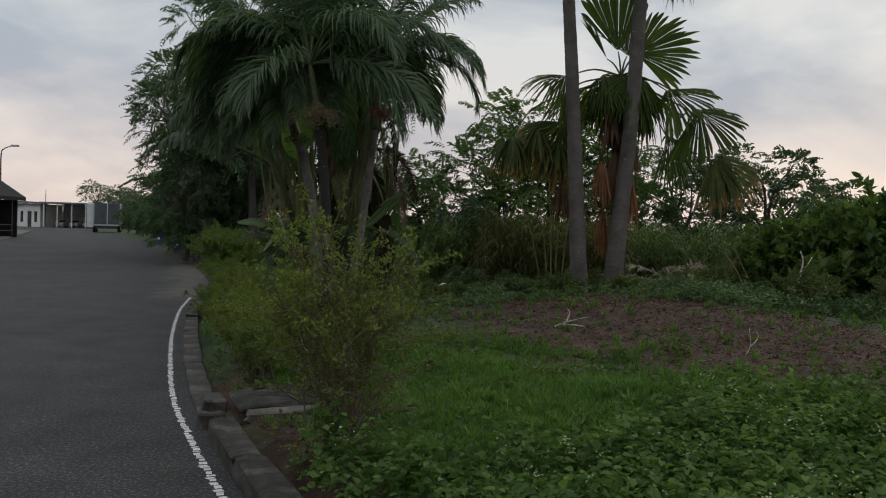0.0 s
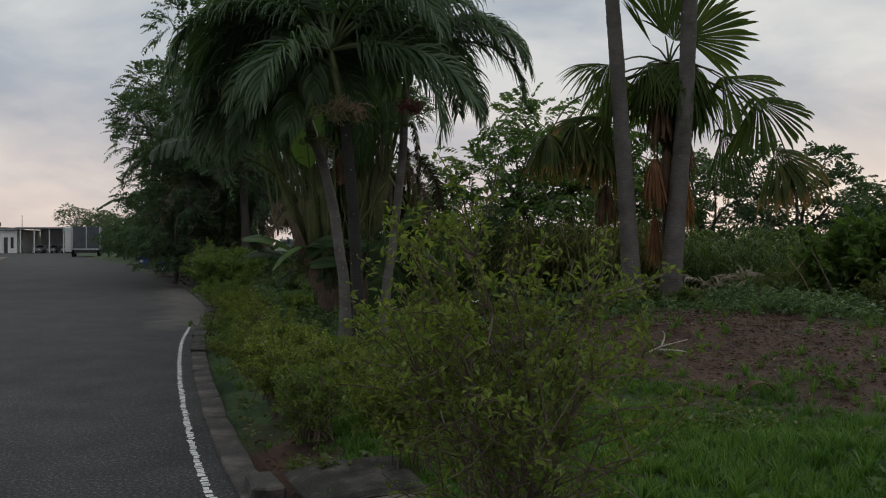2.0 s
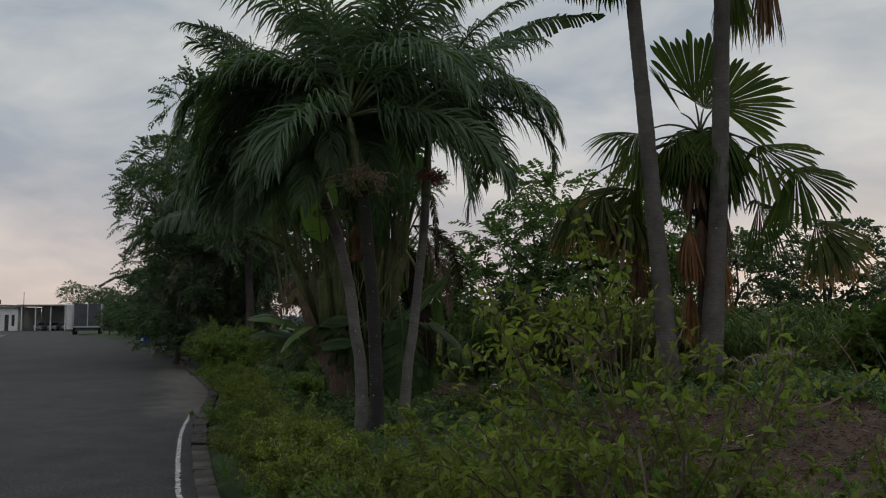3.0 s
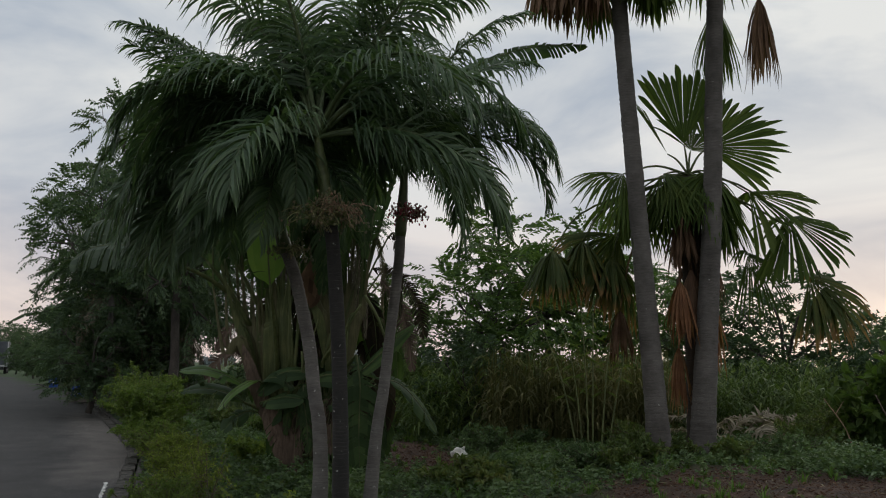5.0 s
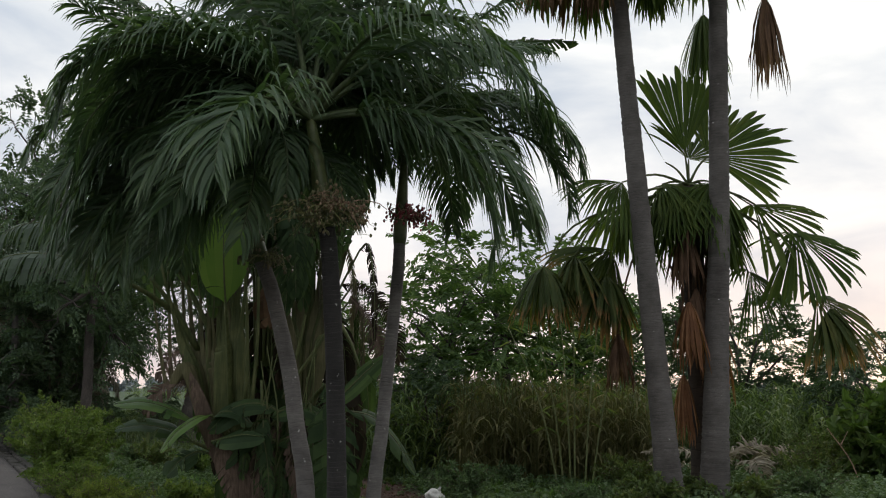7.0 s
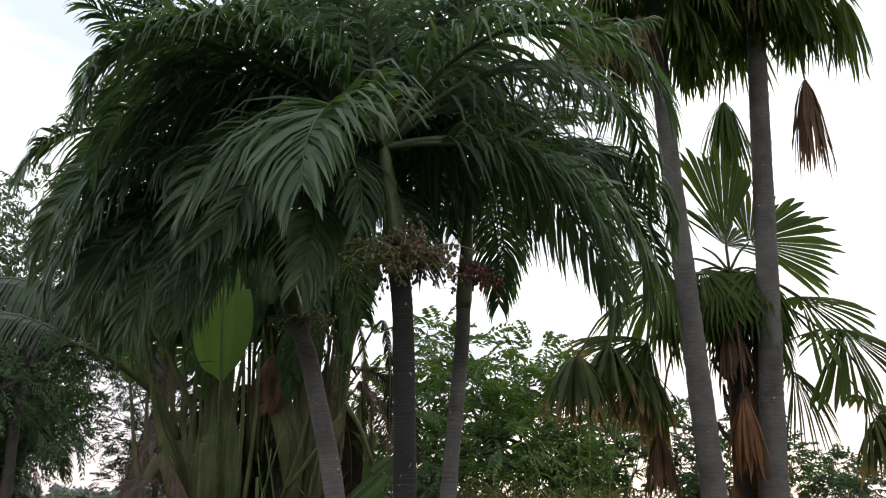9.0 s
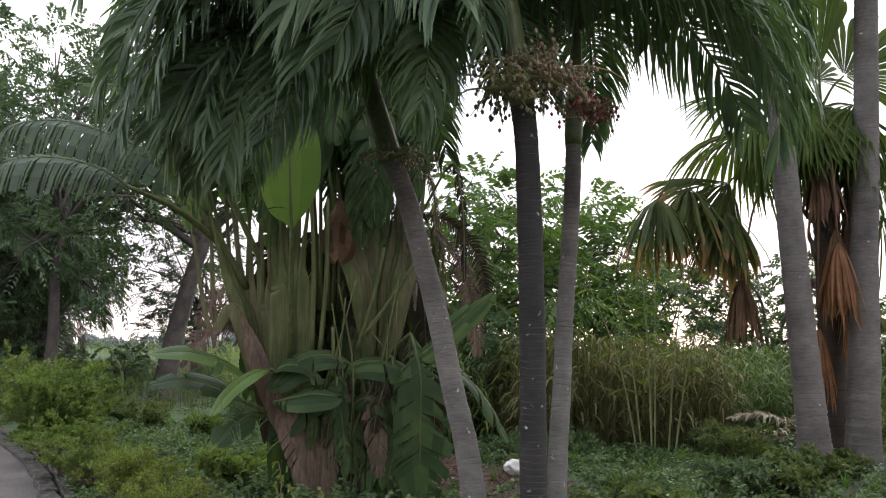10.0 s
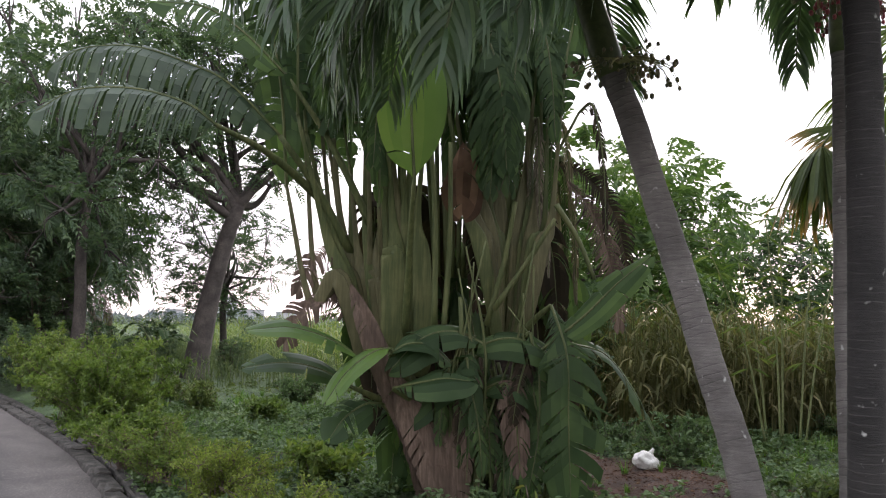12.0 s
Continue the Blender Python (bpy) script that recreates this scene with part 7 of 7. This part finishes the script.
dead_stick((1.62, 11.5, float(ground_z(1.62, 11.5))), [[(-0.2, 0, 0.0), (0.0, 0.05, 0.08), (0.3, 0.05, 0.16)], [(0.0, 0.05, 0.08), (0.05, 0.1, 0.2), (0.02, 0.1, 0.26)], [(-0.05, 0, 0.05), (0.15, -0.05, 0.05), (0.3, -0.05, 0.02)]], 0.012, "pale forked dead twig on the soil")
dead_stick((6.2, 15.6, float(ground_z(6.2, 15.6))), [[(0, 0, 0), (0.15, 0, 0.5), (0.42, 0, 1.0)], [(0.2, 0, 0.6), (0.25, 0, 0.9), (0.2, 0, 1.1)]], 0.025, "bleached leaning dead branch beside the bushes")
dead_stick((5.6, 16.2, float(ground_z(5.6, 16.2))), [[(0.3, 0, 0), (0.05, 0, 0.5), (-0.25, 0, 1.1)]], 0.02, "thin dry branch leaning over the weeds", M_TWIG)
dead_stick((3.3, 9.0, float(ground_z(3.3, 9.0))), [[(-0.05, 0, 0), (0, 0, 0.12), (-0.02, 0, 0.3)], [(0, 0, 0.1), (0.08, 0, 0.2), (0.06, 0, 0.26)]], 0.008, "small upright dead twig in the litter")
shrub((-3.55, 14.2, 0.1), 0.88, 0.28, 6, 420, 845, "slim pale-leaved sprig in the creeper", M_SHRUB_LIGHT, 0.05, 0.5, foot_r=0.03)
dead_stick((-0.80, 5.25, 0.55), [[(-0.07, 0, 0.36), (-0.05, 0, 0.3), (0.0, 0, 0.26), (0.03, 0, 0.40)]], 0.0035, "pale bent twig caught in the shrub")
dl = part("fallen_leaf", broad_blade([(-0.14, 0, 0.02), (-0.04, 0, 0.09), (0.06, 0, 0.08), (0.16, 0, 0.0)], 0.15, 91, 0, 0.5)[0], M_DEAD)
dl.location = (1.86, 9.19, float(ground_z(1.86, 9.19)) + 0.03)
tagged(dl, "curled tan fallen leaf on the mound", "fallen leaf")


# ---- the far shed, vehicles and street things ----
def shed():
    y = 160.0
    ob = thing("vehicle_shed", (-78.7, y, -0.01), "long low white building with an open vehicle shed", "building")
    L = lambda a, b: (np.array(a) - (-78, y, 0), np.array(b) - (-78, y, 0))
    # the white office with door and windows
    wall = Soup()
    for a, b in (((-85.8, y, 0), (-84.6, y + 0.25, 4.2)), ((-84.0, y, 0), (-83.2, y + 0.25, 4.2)), ((-82.4, y, 0), (-81.9, y + 0.25, 4.2)), ((-81.3, y, 0), (-80.7, y + 0.25, 4.2)), ((-84.6, y, 3.0), (-84.0, y + 0.25, 4.2)), ((-83.2, y, 3.0), (-82.4, y + 0.25, 4.2)), ((-81.9, y, 3.0), (-81.3, y + 0.25, 4.2)),
                 ((-84.6, y, 0), (-84.0, y + 0.25, 0.9)), ((-81.9, y, 0), (-81.3, y + 0.25, 0.9)), ((-85.8, y + 0.25, 0), (-85.55, y + 9, 4.2)), ((-80.95, y + 0.25, 0), (-80.7, y + 9, 4.2))):
        wall.box(*L(a, b))
    part("wall", wall, M_WHITE_WALL, ob)
    for a, b in (((-84.6, y + 0.12, 0.9), (-84.0, y + 0.16, 3.0)), ((-81.9, y + 0.12, 0.9), (-81.3, y + 0.16, 3.0))):
        part("window", Soup().box(*L(a, b)), M_GLASS_DARK, ob, "dark narrow window")
    part("door", Soup().box(*L((-83.2, y + 0.12, 0), (-82.4, y + 0.17, 3.0))), M_DARK_METAL, ob, "dark tall door")
    part("roof", Soup().box(*L((-86.3, y - 0.5, 4.2), (-80.4, y + 9.2, 4.42))), M_ROOF, ob)
    # the open shed
    part("shed_roof", Soup().box(*L((-80.4, y - 1.2, 4.55), (-66.5, y + 9.2, 4.85))), M_ROOF, ob, "flat dark sheet roof")
    part("fascia", Soup().box(*L((-71.5, y - 1.25, 3.7), (-66.5, y - 1.21, 4.84))), M_ROOF_BLUE, ob, "pale blue fascia sheet")
    part("back_wall", Soup().box(*L((-80.6, y + 9.0, 0), (-66.5, y + 9.25, 4.55))), M_GREY_WALL, ob)
    for x in (-79.6, -77.0, -74.2, -71.5, -68.8, -66.7):
        part("post", Soup().box(*L((x - 0.08, y - 0.9, 0), (x + 0.08, y - 0.74, 4.55))), M_WHITE_WALL, ob)
    wing = thing("side_building", (-92, y + 4, -0.01), "plain pale building with a flat roof beside the shed", "building")
    part("wall", Soup().box((-6, 0, 0), (6.1, 8, 4.7)), M_WHITE_WALL, wing)
    part("roof", Soup().box((-6.3, -0.3, 4.7), (6.3, 8.3, 4.95)), M_ROOF, wing)
    mast = thing("mast", (-80.9, y + 1, -0.01), "thin tall metal mast behind the building", "mast")
    part("pole", Soup().tube([(0, 0, 0), (0, 0, 4), (0, 0, 7.2)], 0.06, 6), M_DARK_METAL, mast)


shed()


def wheel(parent, x, y, r, w):
    t = part("tyre", Soup().tube([(x, y - w / 2, r), (x, y - w / 2 + 0.03, r), (x, y + w / 2 - 0.03, r), (x, y + w / 2, r)], [r * 0.88, r, r, r * 0.88], 18), M_TYRE, parent)
    part("rim", Soup().tube([(x, y - w / 2 - 0.012, r), (x, y + w / 2 + 0.012, r)], r * 0.55, 12), M_CAR_GREY, t)


def car(place, turn, paint, label):
    ob = thing("car", place, label, "car", "cars under the shed roof")
    ob.rotation_euler = (0, 0, radians(turn))
    side = [(-2.1, 0.35), (-2.15, 0.75), (-1.95, 0.92), (-1.25, 1.0), (-0.65, 1.45), (0.75, 1.5), (1.55, 1.02), (2.1, 0.95), (2.2, 0.6), (2.15, 0.35)]
    bm = bmesh.new()
    a = [bm.verts.new((x, -0.86 if z < 1.1 else -0.66, z)) for x, z in side]
    b = [bm.verts.new((x, 0.86 if z < 1.1 else 0.66, z)) for x, z in side]
    bm.faces.new(a)
    bm.faces.new(b[::-1])
    for i in range(len(side)):
        j = (i + 1) % len(side)
        bm.faces.new((a[j], a[i], b[i], b[j]))
    bmesh.ops.bevel(bm, geom=bm.edges[:], offset=0.05, segments=2, affect="EDGES")
    part("body", Soup().take(bm), paint, ob)
    part("windscreen", Soup().add([(-1.22, -0.7, 1.03), (-1.22, 0.7, 1.03), (-0.72, 0.58, 1.42), (-0.72, -0.58, 1.42)], [[0, 1, 2, 3]]).add([(-1.24, -0.7, 1.05), (-1.24, 0.7, 1.05), (-0.74, 0.58, 1.44), (-0.74, -0.58, 1.44)], [[0, 1, 2, 3]]), M_GLASS_DARK, ob)
    for x in (-1.35, 1.4):
        for y in (-0.78, 0.78):
            wheel(ob, x, y, 0.33, 0.2)
    for y in (-0.6, 0.6):
        part("headlight", Soup().box((-2.19, y - 0.18, 0.66), (-2.1, y + 0.18, 0.82), 0.02), M_WHITE_WALL, ob)


car((-77.8, 163.0, -0.01), 80, M_CAR_GREY, "grey car parked under the shed roof")
car((-75.4, 163.2, -0.01), 86, M_CAR_GREY, "silver car parked under the shed roof")
car((-72.8, 163.0, -0.01), 92, M_CAR_GREY, "pale grey car parked under the shed roof")
car((-70.0, 163.2, -0.01), 88, M_CAR_DARK, "dark car parked under the shed roof")


def truck():
    ob = thing("box_truck", (-48.3, 112, 0.0), "grey box truck parked at the road side", "truck")
    ob.rotation_euler = (0, 0, radians(20))
    part("cargo_box", Soup().box((-1.2, -0.5, 0.95), (2.1, 5.2, 3.95), 0.05), M_TRUCK, ob, "dark grey cargo box")
    part("cab", Soup().box((-2.1, -0.3, 0.6), (-1.25, 1.9, 3.9), 0.1), M_TRUCK_PALE, ob, "pale cab side")
    for x in (-1.22, 0.45, 2.06):
        part("frame_post", Soup().box((x - 0.06, -0.56, 0.95), (x + 0.06, -0.51, 3.95)), M_GREY_WALL, ob)
    part("frame_rail", Soup().box((-1.2, -0.58, 0.9), (2.1, -0.52, 1.1)), M_GREY_WALL, ob)
    part("chassis", Soup().box((-1.0, -0.4, 0.5), (1.7, 5.0, 0.9)), M_DARK_METAL, ob)
    for x in (-1.2, 1.9):
        for y in (0.6, 4.3):
            t = part("tyre", Soup().tube([(x - 0.18, y, 0.5), (x - 0.14, y, 0.5), (x + 0.14, y, 0.5), (x + 0.18, y, 0.5)], [0.42, 0.5, 0.5, 0.42], 18), M_TYRE, ob)
            part("rim", Soup().tube([(x - 0.19, y, 0.5), (x + 0.19, y, 0.5)], 0.25, 12), M_CAR_GREY, t)


truck()


def shelter():
    """The open roofed stand on the far side of the road."""
    z0 = 0.05
    ob = thing("roadside_shelter", (-38.1, 60, z0), "dark roofed roadside shelter on thin posts", "shelter")
    for x, y in ((1.2, -4), (1.5, -1), (1.9, 2.5), (2.3, 6), (-3, -4), (-3, 6)):
        part("post", Soup().tube([(x, y, 0), (x, y, 1.5), (x, y, 3.0)], 0.05, 8), M_DARK_METAL, ob)
    for z in (0.55, 1.0):
        part("rail", Soup().tube([(1.2, -4, z), (1.9, 2.5, z), (2.3, 6, z)], 0.03, 6), M_DARK_METAL, ob)
    roof = Soup()
    for y0, y1 in ((-5.5, 7.5),):
        bm = bmesh.new()
        edge = [(-4.0, 2.95), (-0.7, 5.05), (2.6, 2.95), (2.6, 3.25), (-0.7, 5.35), (-4.0, 3.25)]
        a = [bm.verts.new((x, y0, z)) for x, z in edge]
        b = [bm.verts.new((x, y1, z)) for x, z in edge]
        for q in (a, b):
            bm.faces.new((q[0], q[1], q[4], q[5]))
            bm.faces.new((q[1], q[2], q[3], q[4]))
        for i in range(6):
            j = (i + 1) % 6
            bm.faces.new((a[i], a[j], b[j], b[i]))
        roof.take(bm)
    part("roof", roof, M_ROOF_AND_SHADE, ob, "dark sloping roof")
    # added dark panels stand in for the shade under the roof
    part("back_wall", Soup().box((-3.3, -5.0, 0), (-3.2, 7.0, 3.3)), M_ROOF_AND_SHADE, ob, "added dark back panel standing in for the shaded interior")
    part("shade_panel", Soup().box((-3.2, 6.9, 0), (2.2, 7.0, 3.0)), M_ROOF_AND_SHADE, ob, "added dark end panel standing in for the shaded interior")
    for y in (-3.4, -1.6, 0.2, 2.0, 3.8, 5.4):
        part("inner_post", Soup().box((-3.1, y - 0.12, 0), (-2.95, y + 0.12, 2.6), 0.01), M_GREY_WALL, ob, "pale concrete post")
    for x, y in ((-39.0, 70), (-25.05, 41.4)):
        lamp = thing("street_lamp", (x, y, z0), "grey street lamp with a curved arm", "street lamp", "street lamps along the road")
        part("pole", Soup().tube(smooth_path([(0, 0, 0), (0, 0, 4), (0, 0, 6.8), (0.25, 0, 7.35), (0.9, 0, 7.6)], 24), np.linspace(0.07, 0.04, 24), 8), M_DARK_METAL, lamp)
        part("lamp_head", Soup().box((0.85, -0.12, 7.55), (1.5, 0.12, 7.70), 0.03), M_GREY_WALL, lamp)
    pave = Soup()
    e = at_edge(-9.9, 0.0)
    q = at_edge(-13.5, 0.0)
    k = (EDGE[:, 1] > -5) & (EDGE[:, 1] < 108)
    pave.ribbon(q[k] + (0, 0, 0.12), e[k] + (0, 0, 0.12))
    pave.ribbon(e[k] + (0, 0, 0.12), e[k] + (0, 0, -0.05))
    tagged(part("pavement", pave, M_CONCRETE), "grey concrete pavement on the far side of the road", "pavement", kind="structure")


shelter()


def blue_bin(place):
    ob = thing("blue_bin", place, "small blue plastic bin standing beside the road", "bin", "blue roadside bins")
    bm = bmesh.new()
    bmesh.ops.create_cone(bm, cap_ends=True, segments=20, radius1=0.24, radius2=0.3, depth=0.6, matrix=Matrix.Translation((0, 0, 0.3)))
    part("body", Soup().take(bm), M_BLUE, ob)
    part("rim", Soup().tube([(0, 0, 0.57), (0, 0, 0.63)], 0.32, 20), M_BLUE, ob)
    part("label_patch", Soup().box((-0.1, -0.31, 0.25), (0.1, -0.27, 0.42)), M_BAG, ob, "pale worn patch")


blue_bin((-14.15, 41.8, 0.12))
blue_bin((-21.3, 58.8, 0.14))


def low_slab():
    g = thing("concrete_slab", (-13.4, 41.6, 0.08), "low broken concrete slab behind the bin", "concrete slab")
    part("top", Soup().take(jitter_box((-1.0, -0.3, 0), (1.4, 0.5, 0.16), 0.02, 88)), M_CONCRETE, g)


low_slab()


# ---- the far distance ----
def distance():
    rng = np.random.default_rng(31)
    s = Soup()
    # a low uneven line of far woods, its haze painted into the leaf colour
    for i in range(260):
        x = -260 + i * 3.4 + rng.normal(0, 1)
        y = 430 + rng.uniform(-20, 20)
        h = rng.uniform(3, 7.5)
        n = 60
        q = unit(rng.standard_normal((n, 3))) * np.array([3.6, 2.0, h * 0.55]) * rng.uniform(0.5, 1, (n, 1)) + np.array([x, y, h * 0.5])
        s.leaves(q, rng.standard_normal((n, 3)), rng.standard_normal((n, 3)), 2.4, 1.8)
    tagged(part("far_woods", s, M_HAZE), "low line of far woods at the field's end in painted haze colour", "woods", kind="stuff")
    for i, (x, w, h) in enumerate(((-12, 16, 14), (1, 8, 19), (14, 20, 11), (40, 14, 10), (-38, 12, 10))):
        b = thing("far_building", (x, 620 + i * 4, 0), "pale building block on the horizon in painted haze colour", "building", "far town")
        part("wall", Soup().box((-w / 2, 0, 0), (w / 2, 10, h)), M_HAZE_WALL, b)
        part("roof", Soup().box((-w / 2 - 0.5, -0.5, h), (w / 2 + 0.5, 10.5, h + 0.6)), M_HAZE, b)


distance()
